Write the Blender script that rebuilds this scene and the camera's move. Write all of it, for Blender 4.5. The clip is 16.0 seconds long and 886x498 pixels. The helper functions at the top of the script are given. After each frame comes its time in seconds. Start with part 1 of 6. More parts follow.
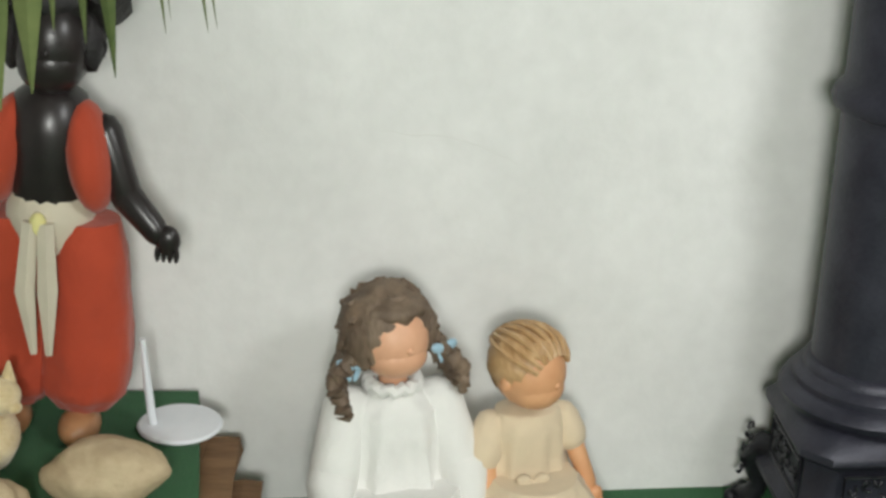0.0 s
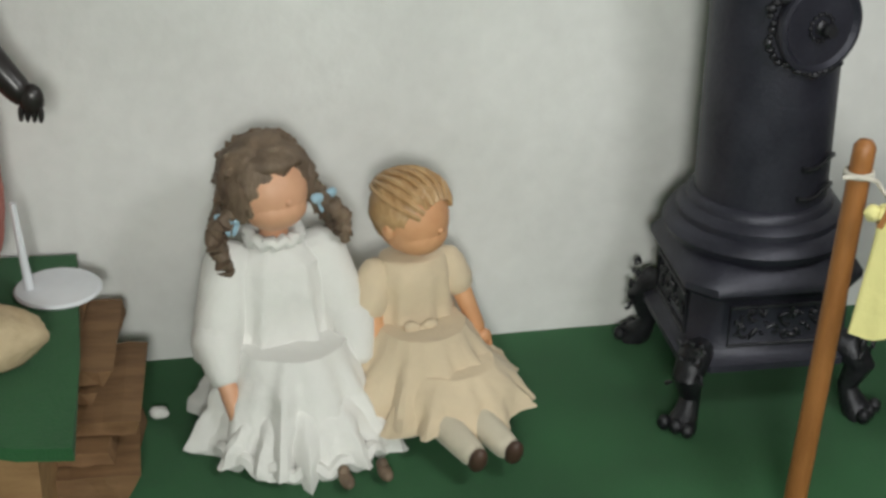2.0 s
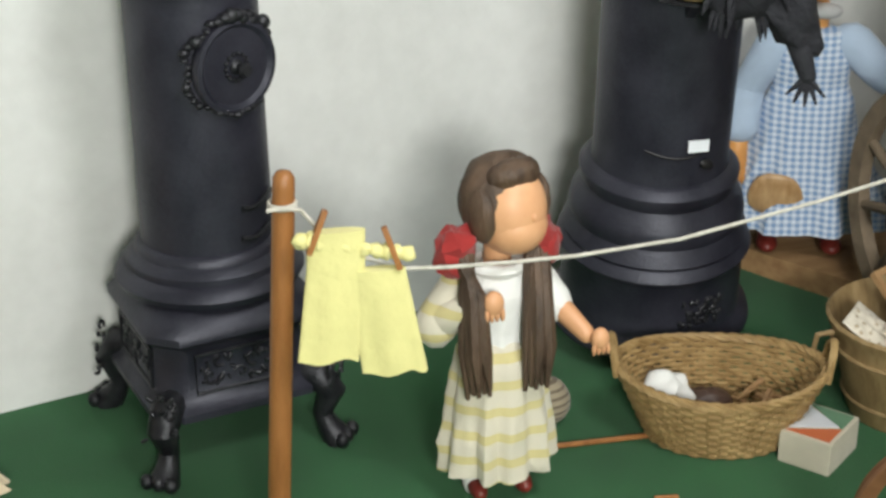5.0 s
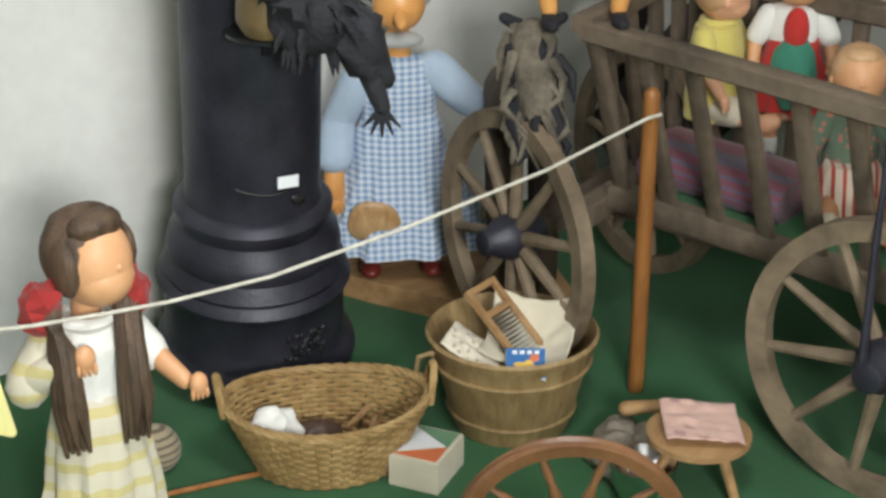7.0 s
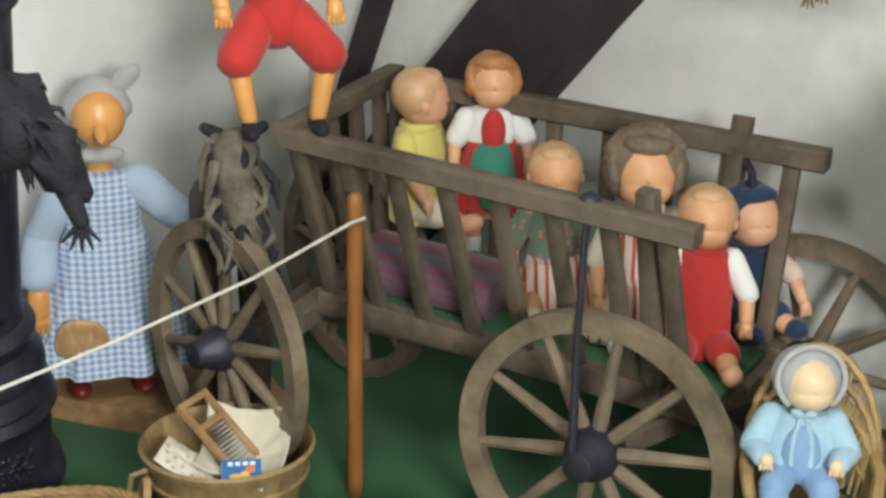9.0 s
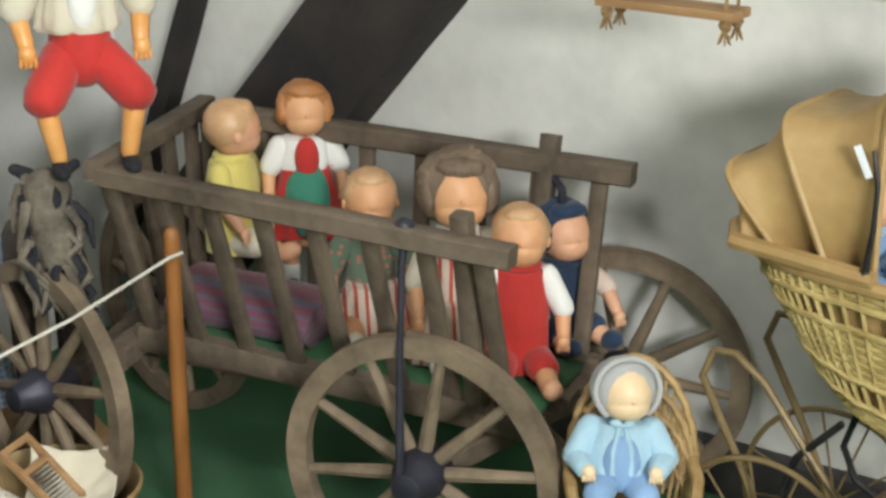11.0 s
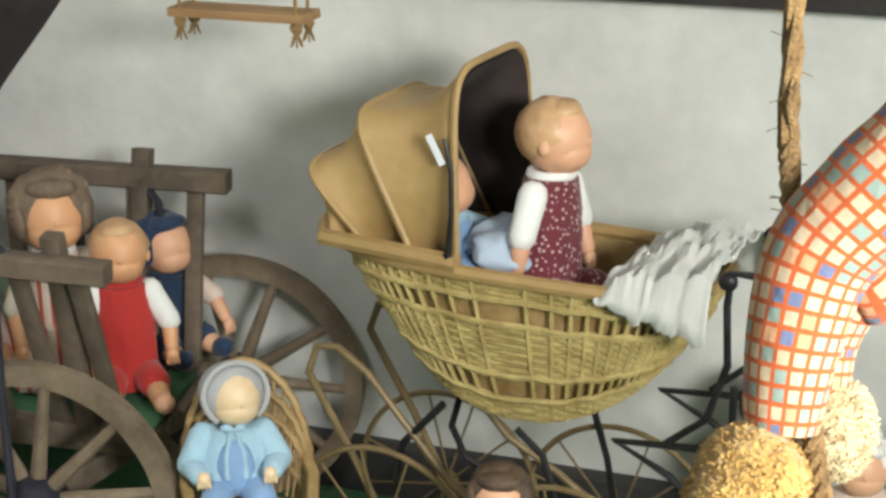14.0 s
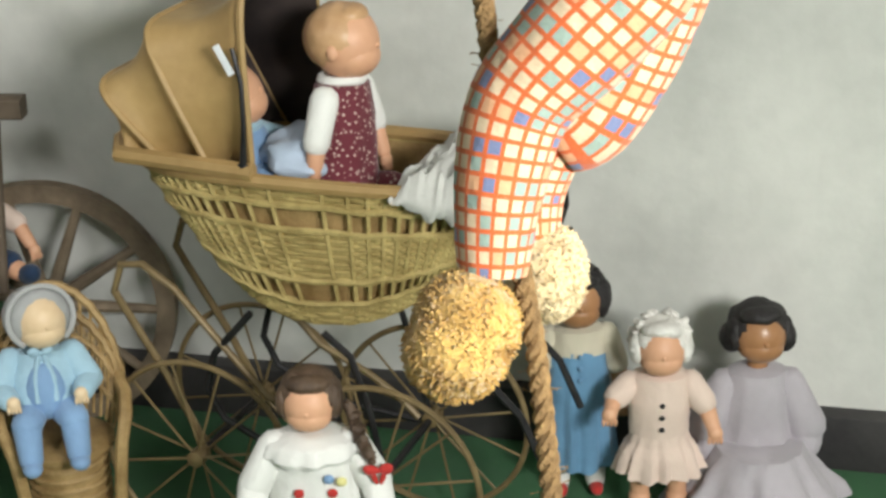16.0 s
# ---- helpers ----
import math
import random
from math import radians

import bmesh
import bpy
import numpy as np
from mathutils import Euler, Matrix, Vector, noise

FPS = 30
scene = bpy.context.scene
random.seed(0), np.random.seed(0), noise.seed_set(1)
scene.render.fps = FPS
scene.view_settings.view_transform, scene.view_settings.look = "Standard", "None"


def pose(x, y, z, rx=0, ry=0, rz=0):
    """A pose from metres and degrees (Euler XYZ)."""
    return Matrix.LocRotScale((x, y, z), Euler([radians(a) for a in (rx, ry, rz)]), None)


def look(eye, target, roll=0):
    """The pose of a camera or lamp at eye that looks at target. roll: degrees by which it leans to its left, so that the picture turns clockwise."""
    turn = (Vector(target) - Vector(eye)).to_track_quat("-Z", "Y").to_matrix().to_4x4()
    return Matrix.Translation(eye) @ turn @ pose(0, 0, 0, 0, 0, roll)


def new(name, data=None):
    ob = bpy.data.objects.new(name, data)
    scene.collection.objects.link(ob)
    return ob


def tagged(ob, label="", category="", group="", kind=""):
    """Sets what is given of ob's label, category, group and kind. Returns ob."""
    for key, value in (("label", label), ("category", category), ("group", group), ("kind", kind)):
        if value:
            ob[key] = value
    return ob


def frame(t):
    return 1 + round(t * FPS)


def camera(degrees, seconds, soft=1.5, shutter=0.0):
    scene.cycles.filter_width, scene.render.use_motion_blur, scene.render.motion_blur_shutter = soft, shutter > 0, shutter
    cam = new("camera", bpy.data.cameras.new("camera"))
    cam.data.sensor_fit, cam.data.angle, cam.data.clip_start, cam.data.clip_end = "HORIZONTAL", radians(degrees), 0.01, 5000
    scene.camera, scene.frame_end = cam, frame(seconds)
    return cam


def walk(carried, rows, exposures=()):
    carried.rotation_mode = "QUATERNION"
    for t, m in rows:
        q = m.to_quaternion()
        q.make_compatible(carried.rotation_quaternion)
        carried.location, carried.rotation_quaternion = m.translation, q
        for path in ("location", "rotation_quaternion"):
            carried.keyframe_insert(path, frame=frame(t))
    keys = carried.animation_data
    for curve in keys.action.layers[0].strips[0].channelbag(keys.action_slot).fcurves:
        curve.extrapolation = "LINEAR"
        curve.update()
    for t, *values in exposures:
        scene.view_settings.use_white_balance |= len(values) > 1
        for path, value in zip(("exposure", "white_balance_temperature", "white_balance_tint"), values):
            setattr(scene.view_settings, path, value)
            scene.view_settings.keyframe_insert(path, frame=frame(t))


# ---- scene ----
cam = camera(30, 16.0, soft=3.0)
# seconds, x, y, z, heading, tilt, lean
PATH = [
    (0, 0.716, -0.562, 1.739, -1.77, -21.85, 1.42),
    (0.5, 0.734, -0.544, 1.732, -1.01, -23.80, 1.23),
    (1, 0.750, -0.537, 1.721, -0.32, -25.14, 0.98),
    (1.5, 0.758, -0.534, 1.704, 0.47, -26.00, 0.30),
    (2, 0.756, -0.528, 1.692, 2.04, -26.55, 0.32),
    (2.5, 0.777, -0.527, 1.693, 5.82, -26.09, 0.45),
    (3, 0.802, -0.531, 1.702, 9.69, -25.42, 0.78),
    (3.2, 0.812, -0.533, 1.706, 10.94, -25.28, 0.79),
    (5.3, 0.919, -0.537, 1.672, 21.39, -24.55, -0.72),
    (5.5, 0.930, -0.546, 1.676, 22.51, -24.42, -0.66),
    (6, 0.956, -0.544, 1.688, 26.28, -24.20, -0.17),
    (6.5, 0.978, -0.560, 1.693, 29.71, -23.80, 0.04),
    (7, 1.004, -0.581, 1.697, 32.99, -23.84, 0.08),
    (7.5, 1.026, -0.596, 1.698, 35.03, -23.81, 0.14),
    (8, 1.028, -0.599, 1.693, 38.35, -23.09, 0.54),
    (8.5, 1.034, -0.597, 1.690, 41.17, -22.28, 0.71),
    (9, 1.032, -0.606, 1.688, 43.08, -19.89, 1.03),
    (9.2, 1.018, -0.613, 1.689, 44.21, -19.12, 1.62),
    (11.3, 1.022, -0.627, 1.731, 50.70, -19.84, 0.34),
    (11.5, 1.026, -0.634, 1.726, 51.47, -20.03, 0.36),
    (12, 1.039, -0.648, 1.722, 53.74, -20.02, 0.09),
    (12.5, 1.034, -0.668, 1.730, 56.77, -19.62, 0.12),
    (13, 1.032, -0.689, 1.734, 57.75, -19.46, -0.27),
    (13.5, 1.033, -0.690, 1.730, 60.11, -19.04, -0.33),
    (14, 1.044, -0.722, 1.729, 62.55, -19.11, -0.62),
    (14.5, 1.040, -0.741, 1.732, 64.20, -19.41, -1.48),
    (15, 1.026, -0.773, 1.730, 65.59, -20.28, -1.94),
    (15.5, 1.030, -0.791, 1.721, 67.68, -20.74, -2.29),
    (16, 1.032, -0.805, 1.705, 68.42, -21.83, -2.00),
]
walk(cam, [(t, pose(x, y, z, 90 + tilt, 0, -heading) @ pose(0, 0, 0, 0, 0, lean)) for t, x, y, z, heading, tilt, lean in PATH],
     exposures=[(0.0, -0.3), (1.0, -0.48), (2.0, -0.6), (3.2, -0.45), (5.3, -0.12), (8.0, -0.05), (9.2, 0.0), (12.0, 0.05), (13.0, 0.0), (14.0, -0.15), (15.0, -0.28), (16.0, -0.34)])

# ---- light ----
world = bpy.data.worlds.new("world")
scene.world = world
world.use_nodes = True
world.node_tree.nodes["Background"].inputs[0].default_value = (0.75, 0.82, 1.0, 1)
world.node_tree.nodes["Background"].inputs[1].default_value = 0.15


def lamp(name, place, target, size, power, color):
    data = bpy.data.lights.new(name, "AREA")
    data.shape, data.size, data.energy, data.color = "DISK", size, power, color
    ob = new(name, data)
    ob.matrix_world = look(place, target)
    return ob


lamp("ceiling_lamp_light", (0.9, -2.3, 2.2), (3.0, 0.8, 0.3), 1.0, 280, (0.985, 1.0, 0.955))
lamp("ceiling_lamp_light", (2.05, 0.65, 2.12), (1.5, 2.0, 0.2), 0.6, 28, (0.985, 1.0, 1.0))


# ---- materials ----
def surface(name, dark, light, scale=8.0, rough=0.6, metal=0.0, bump=0.2, fine=60.0, stretch=(1, 1, 1), sheen=0.0, coat=0.0, spread=0.3):
    """Two-scale noise between two colours, with fine relief."""
    m = bpy.data.materials.new(name)
    m.use_nodes = True
    n, l = m.node_tree.nodes, m.node_tree.links
    b = n["Principled BSDF"]
    co, mp = n.new("ShaderNodeTexCoord"), n.new("ShaderNodeMapping")
    l.new(co.outputs["Object"], mp.inputs["Vector"])
    mp.inputs["Scale"].default_value = stretch
    big, small = n.new("ShaderNodeTexNoise"), n.new("ShaderNodeTexNoise")
    for node, s, d in ((big, scale, 4), (small, fine, 6)):
        l.new(mp.outputs[0], node.inputs["Vector"])
        node.inputs["Scale"].default_value, node.inputs["Detail"].default_value = s, d
    mixer = n.new("ShaderNodeMath")
    mixer.operation = "MULTIPLY_ADD"
    l.new(small.outputs[0], mixer.inputs[0])
    mixer.inputs[1].default_value = spread
    l.new(big.outputs[0], mixer.inputs[2])
    ramp = n.new("ShaderNodeValToRGB")
    ramp.color_ramp.elements[0].position, ramp.color_ramp.elements[1].position = 0.4, 0.85
    ramp.color_ramp.elements[0].color, ramp.color_ramp.elements[1].color = (*dark, 1), (*light, 1)
    l.new(mixer.outputs[0], ramp.inputs[0])
    l.new(ramp.outputs[0], b.inputs["Base Color"])
    bp = n.new("ShaderNodeBump")
    bp.inputs["Strength"].default_value, bp.inputs["Distance"].default_value = bump, 0.004
    l.new(small.outputs[0], bp.inputs["Height"])
    l.new(bp.outputs[0], b.inputs["Normal"])
    b.inputs["Roughness"].default_value, b.inputs["Metallic"].default_value = rough, metal
    b.inputs["Sheen Weight"].default_value, b.inputs["Coat Weight"].default_value = sheen, coat
    return m


def pattern(m, kind, scale, c1, c2, c3=None, stretch=(1, 1, 1)):
    """Puts a woven or printed pattern on a cloth material, in place of its mottling."""
    n, l = m.node_tree.nodes, m.node_tree.links
    b = n["Principled BSDF"]
    co, mp = n.new("ShaderNodeTexCoord"), n.new("ShaderNodeMapping")
    l.new(co.outputs["Object"], mp.inputs["Vector"])
    mp.inputs["Scale"].default_value = [s * scale for s in stretch]
    mix = n.new("ShaderNodeMix")
    mix.data_type = "RGBA"
    mix.inputs[6].default_value, mix.inputs[7].default_value = (*c1, 1), (*c2, 1)
    if kind == "dots":
        v = n.new("ShaderNodeTexVoronoi")
        v.inputs["Scale"].default_value = 1.0
        l.new(mp.outputs[0], v.inputs["Vector"])
        lt = n.new("ShaderNodeMath")
        lt.operation, lt.inputs[1].default_value = "LESS_THAN", 0.3
        l.new(v.outputs["Distance"], lt.inputs[0])
        l.new(lt.outputs[0], mix.inputs[0])
        l.new(mix.outputs[2], b.inputs["Base Color"])
    else:
        sep = n.new("ShaderNodeSeparateXYZ")
        l.new(mp.outputs[0], sep.inputs[0])
        bands = []
        for axis in (0, 2) if kind == "check" else (0,) if kind == "stripes" else (2,):
            fr = n.new("ShaderNodeMath")
            fr.operation = "FRACT"
            l.new(sep.outputs[axis], fr.inputs[0])
            lt = n.new("ShaderNodeMath")
            lt.operation, lt.inputs[1].default_value = "LESS_THAN", 0.5 if kind == "check" else 0.35
            l.new(fr.outputs[0], lt.inputs[0])
            bands.append(lt)
        if len(bands) == 2:
            av = n.new("ShaderNodeMath")
            av.operation = "ADD"
            l.new(bands[0].outputs[0], av.inputs[0])
            l.new(bands[1].outputs[0], av.inputs[1])
            hf = n.new("ShaderNodeMath")
            hf.operation, hf.inputs[1].default_value = "MULTIPLY", 0.5
            l.new(av.outputs[0], hf.inputs[0])
            l.new(hf.outputs[0], mix.inputs[0])
        else:
            l.new(bands[0].outputs[0], mix.inputs[0])
        l.new(mix.outputs[2], b.inputs["Base Color"])
    return m


PLASTER = surface("white_plaster", (0.62, 0.62, 0.60), (0.80, 0.80, 0.78), 1.6, 0.9, bump=0.5, fine=22)
PLASTER_OLD = surface("rough_plaster", (0.52, 0.52, 0.49), (0.74, 0.73, 0.69), 2.6, 0.92, bump=0.7, fine=18)
CARPET = surface("green_felt_carpet", (0.012, 0.075, 0.022), (0.022, 0.125, 0.038), 3.0, 0.95, bump=1.0, fine=260, sheen=0.08)
CEIL = surface("ceiling_boards", (0.45, 0.43, 0.4), (0.6, 0.58, 0.54), 3, 0.9)
IRON = surface("black_cast_iron", (0.014, 0.014, 0.024), (0.042, 0.042, 0.058), 9, 0.46, 0.35, bump=0.25, fine=120)
IRON_ORN = surface("cast_iron_relief", (0.010, 0.010, 0.014), (0.04, 0.04, 0.045), 30, 0.36, 0.5, bump=0.5, fine=160)
WOOD_CART = surface("weathered_grey_wood", (0.055, 0.040, 0.028), (0.16, 0.12, 0.085), 5, 0.8, bump=0.7, fine=40, stretch=(1, 1, 1))
WOOD_WHEEL = surface("wheel_wood", (0.09, 0.065, 0.042), (0.24, 0.18, 0.12), 9, 0.75, bump=0.6, fine=50)
WOOD_BEAM = surface("dark_oak_beam", (0.012, 0.010, 0.011), (0.035, 0.027, 0.024), 6, 0.7, bump=0.6, fine=40)
WOOD_POLE = surface("honey_pine", (0.22, 0.085, 0.022), (0.36, 0.15, 0.045), 6, 0.45, bump=0.15, fine=60, stretch=(6, 6, 1))
WOOD_RAW = surface("raw_pine_board", (0.25, 0.13, 0.055), (0.40, 0.24, 0.11), 5, 0.7, bump=0.4, fine=60, stretch=(1, 8, 8))
WOOD_SPIN = surface("varnished_brown_wood", (0.11, 0.045, 0.018), (0.23, 0.11, 0.05), 7, 0.4, bump=0.2, fine=60)
SKIRTING = surface("dark_skirting_paint", (0.02, 0.018, 0.02), (0.05, 0.045, 0.045), 5, 0.6)
WICKER = surface("natural_wicker", (0.22, 0.13, 0.045), (0.42, 0.28, 0.12), 25, 0.6, bump=0.6, fine=180)
WICKER_Y = surface("yellow_willow_wicker", (0.27, 0.19, 0.06), (0.52, 0.40, 0.16), 25, 0.6, bump=0.8, fine=240)
CANVAS = surface("tan_oilcloth", (0.28, 0.17, 0.06), (0.44, 0.29, 0.12), 6, 0.55, bump=0.3, fine=40)
LINING = surface("dark_brown_lining", (0.018, 0.012, 0.013), (0.05, 0.033, 0.028), 8, 0.85)
BRONZE = surface("brownish_enamelled_steel", (0.12, 0.08, 0.035), (0.24, 0.17, 0.08), 12, 0.45, 0.2)
STEEL = surface("blackened_steel", (0.012, 0.011, 0.012), (0.04, 0.038, 0.04), 20, 0.45, 0.6)
CHROME = surface("polished_tin", (0.55, 0.55, 0.55), (0.75, 0.75, 0.75), 20, 0.2, 1.0, bump=0.05)
ROPE = surface("hemp_rope", (0.16, 0.09, 0.035), (0.36, 0.22, 0.09), 60, 0.9, bump=1.0, fine=300)
CORD = surface("white_cord", (0.45, 0.42, 0.36), (0.65, 0.62, 0.55), 40, 0.8, fine=200)
STONE = surface("buff_sandstone", (0.36, 0.26, 0.15), (0.58, 0.46, 0.30), 9, 0.85, bump=0.9, fine=60)
WHITE_PAINT = surface("white_lacquer", (0.70, 0.72, 0.76), (0.80, 0.82, 0.86), 4, 0.35, bump=0.02)
LEAF = surface("plant_leaf", (0.05, 0.075, 0.02), (0.14, 0.17, 0.06), 10, 0.5, bump=0.2)
TIN = surface("worn_tub_wood", (0.20, 0.125, 0.05), (0.36, 0.25, 0.12), 9, 0.6, bump=0.4, stretch=(6, 6, 1))

SKIN = surface("painted_doll_skin", (0.62, 0.32, 0.19), (0.72, 0.40, 0.25), 10, 0.5, bump=0.03)
SKIN_TAN = surface("tanned_doll_skin", (0.60, 0.29, 0.14), (0.70, 0.38, 0.20), 10, 0.48, bump=0.03)
SKIN_PALE = surface("pale_doll_skin", (0.66, 0.47, 0.28), (0.76, 0.58, 0.38), 10, 0.48, bump=0.03)
SKIN_WOOD = surface("orange_wood", (0.60, 0.26, 0.07), (0.72, 0.36, 0.12), 10, 0.35, bump=0.05)
SKIN_DARK = surface("dark_brown_celluloid", (0.010, 0.008, 0.008), (0.024, 0.018, 0.018), 10, 0.32, bump=0.03)
SKIN_BROWN = surface("brown_celluloid", (0.30, 0.14, 0.06), (0.42, 0.21, 0.10), 10, 0.35, bump=0.03)
HAIR_BROWN = surface("brown_mohair", (0.035, 0.020, 0.012), (0.13, 0.08, 0.05), 14, 0.55, bump=1.0, fine=90, stretch=(2, 2, 0.4))
HAIR_ASH = surface("ash_brown_mohair", (0.09, 0.06, 0.04), (0.24, 0.17, 0.115), 14, 0.6, bump=1.0, fine=90, stretch=(2, 2, 0.4))
HAIR_BLOND = surface("moulded_blond_hair", (0.36, 0.20, 0.08), (0.56, 0.36, 0.18), 26, 0.4, bump=0.8, fine=40, stretch=(3, 0.6, 1))
HAIR_PAINTED = surface("painted_light_hair", (0.48, 0.27, 0.13), (0.62, 0.38, 0.21), 20, 0.4, bump=0.4, fine=60)
HAIR_GINGER = surface("ginger_hair", (0.28, 0.11, 0.035), (0.46, 0.20, 0.07), 14, 0.5, bump=0.8, fine=80)
HAIR_BLACK = surface("black_hair", (0.006, 0.005, 0.006), (0.025, 0.02, 0.02), 14, 0.6, bump=1.0, fine=90)
HAIR_WHITE = surface("white_curls", (0.62, 0.58, 0.54), (0.82, 0.79, 0.75), 30, 0.8, bump=1.0, fine=110)
FUR = surface("golden_plush", (0.36, 0.18, 0.035), (0.66, 0.42, 0.12), 30, 0.9, bump=1.0, fine=160, sheen=0.4)
FUR_PALE = surface("cream_plush", (0.52, 0.38, 0.18), (0.78, 0.64, 0.40), 22, 0.9, bump=1.0, fine=160, sheen=0.4)


def cloth(name, c, dark=0.75, **k):
    return surface(name, tuple(v * dark for v in c), c, 7, 0.85, bump=0.75, fine=38, sheen=0.2, **k)


WHITE = cloth("white_cotton", (0.80, 0.79, 0.76), 0.9)
CREAM = cloth("cream_voile", (0.70, 0.57, 0.40), 0.85)
OFFWHITE = cloth("off_white_linen", (0.62, 0.56, 0.44), 0.85)
YELLOW = cloth("pale_yellow_knit", (0.68, 0.58, 0.16), 0.85)
LEMON = cloth("lemon_cotton", (0.76, 0.70, 0.30), 0.88)
RED = cloth("orange_red_felt", (0.46, 0.055, 0.018), 0.75)
SCARLET = cloth("scarlet_cloth", (0.52, 0.028, 0.022), 0.75)
CRIMSON = cloth("crimson_ribbon", (0.36, 0.02, 0.018), 0.6)
BURGUNDY = pattern(cloth("burgundy_print", (0.14, 0.018, 0.03)), "dots", 110, (0.13, 0.016, 0.028), (0.5, 0.36, 0.32))
SKY = cloth("sky_blue_satin", (0.36, 0.54, 0.66), 0.8)
BABYBLUE = cloth("baby_blue_knit", (0.22, 0.36, 0.58), 0.8)
DENIM = cloth("blue_chambray", (0.14, 0.30, 0.48), 0.75)
GINGHAM = pattern(cloth("blue_gingham", (0.3, 0.4, 0.6)), "check", 75, (0.60, 0.65, 0.72), (0.17, 0.28, 0.48))
BLUECOTTON = cloth("pale_blue_cotton", (0.32, 0.42, 0.56), 0.75)
BLUECOTTON_L = cloth("washed_blue_cotton", (0.42, 0.52, 0.66), 0.8)
BABYBLUE_P = cloth("pale_blue_blanket", (0.42, 0.50, 0.62), 0.8)
LILAC = cloth("lilac_lawn", (0.46, 0.42, 0.46), 0.8)
PINKISH = cloth("pale_pink_pique", (0.74, 0.58, 0.50), 0.88)
GREEN = cloth("green_apron_cloth", (0.04, 0.22, 0.15), 0.7)
FLOWERED = pattern(cloth("flowered_cotton", (0.2, 0.2, 0.15)), "dots", 55, (0.14, 0.20, 0.14), (0.48, 0.20, 0.14))
STRIPE = pattern(cloth("red_white_stripe", (0.7, 0.6, 0.5)), "stripes", 45, (0.66, 0.55, 0.46), (0.46, 0.08, 0.05))
PLAIDY = pattern(cloth("cream_checked_cotton", (0.6, 0.55, 0.4)), "rows", 22, (0.62, 0.57, 0.46), (0.58, 0.50, 0.24))
NAVY = cloth("navy_wool", (0.012, 0.035, 0.085), 0.6)
GREYWOOL = cloth("grey_wool", (0.40, 0.40, 0.40), 0.8)
BLACKCLOTH = surface("black_feather_cloth", (0.005, 0.005, 0.008), (0.018, 0.018, 0.024), 14, 0.8, bump=1.0, fine=120)
BROWNLEATHER = surface("brown_leather", (0.045, 0.022, 0.014), (0.09, 0.05, 0.035), 14, 0.5)
REDLEATHER = surface("red_brown_leather", (0.12, 0.012, 0.010), (0.2, 0.028, 0.02), 14, 0.4)
RUG = pattern(cloth("woven_rag_rug", (0.25, 0.1, 0.12)), "rows", 60, (0.16, 0.05, 0.075), (0.10, 0.085, 0.13))
MANE = surface("ragged_grey_hide", (0.05, 0.04, 0.03), (0.2, 0.17, 0.13), 16, 0.85, bump=1.0, fine=90)
HIDE = surface("dark_brown_hide", (0.035, 0.022, 0.015), (0.09, 0.06, 0.04), 12, 0.75, bump=0.8, fine=90)
PLAID = cloth("plaid_base", (0.5, 0.2, 0.1))


# ---- shapes ----
def part(name, bm, material, parent=None, label="", smooth=True):
    """One mesh object from a bmesh, under a thing or a part."""
    me = bpy.data.meshes.new(name)
    bmesh.ops.recalc_face_normals(bm, faces=bm.faces)
    bm.to_mesh(me)
    bm.free()
    for m in material if isinstance(material, (list, tuple)) else [material]:
        me.materials.append(m)
    if smooth:
        me.shade_smooth()
        me.set_sharp_from_angle(angle=radians(42))
    ob = new(name, me)
    if parent:
        ob.parent = parent
    if label:
        ob["label"] = label
    return ob


def thing(name, m, label, category, group="", kind=""):
    ob = new(name)
    ob.empty_display_size = 0.05
    ob.matrix_world = m
    return tagged(ob, label, category, group, kind)


def box(bm, size, m=Matrix(), bevel=0.0, mi=0):
    r = bmesh.ops.create_cube(bm, size=1, matrix=m @ Matrix.Diagonal((*size, 1)))
    fs = set(f for v in r["verts"] for f in v.link_faces)
    if bevel:
        es = list({e for f in fs for e in f.edges})
        r = bmesh.ops.bevel(bm, geom=es, offset=bevel, segments=2, affect="EDGES", profile=0.7)
        fs = set(r["faces"]) | {f for v in r["verts"] for f in v.link_faces}
    for f in fs:
        f.material_index = mi
    return bm


def at(x, y, z, rx=0, ry=0, rz=0):
    return pose(x, y, z, rx, ry, rz)


def loft(bm, rings, closed=True, caps=True, mi=0):
    """Joins rings of points, one after the other."""
    made = [[bm.verts.new(p) for p in ring] for ring in rings]
    n = len(made[0])
    for a, b in zip(made, made[1:]):
        for i in range(n if closed else n - 1):
            j = (i + 1) % n
            bm.faces.new((a[i], a[j], b[j], b[i])).material_index = mi
    if caps and closed:
        for ring in (made[0], made[-1]):
            bm.faces.new(ring).material_index = mi
    return bm


def lathe(bm, profile, seg=40, m=Matrix(), mi=0, caps=True):
    rings = [[m @ Vector((r * math.cos(2 * math.pi * i / seg), r * math.sin(2 * math.pi * i / seg), z)) for i in range(seg)] for r, z in profile]
    return loft(bm, rings, True, caps, mi)


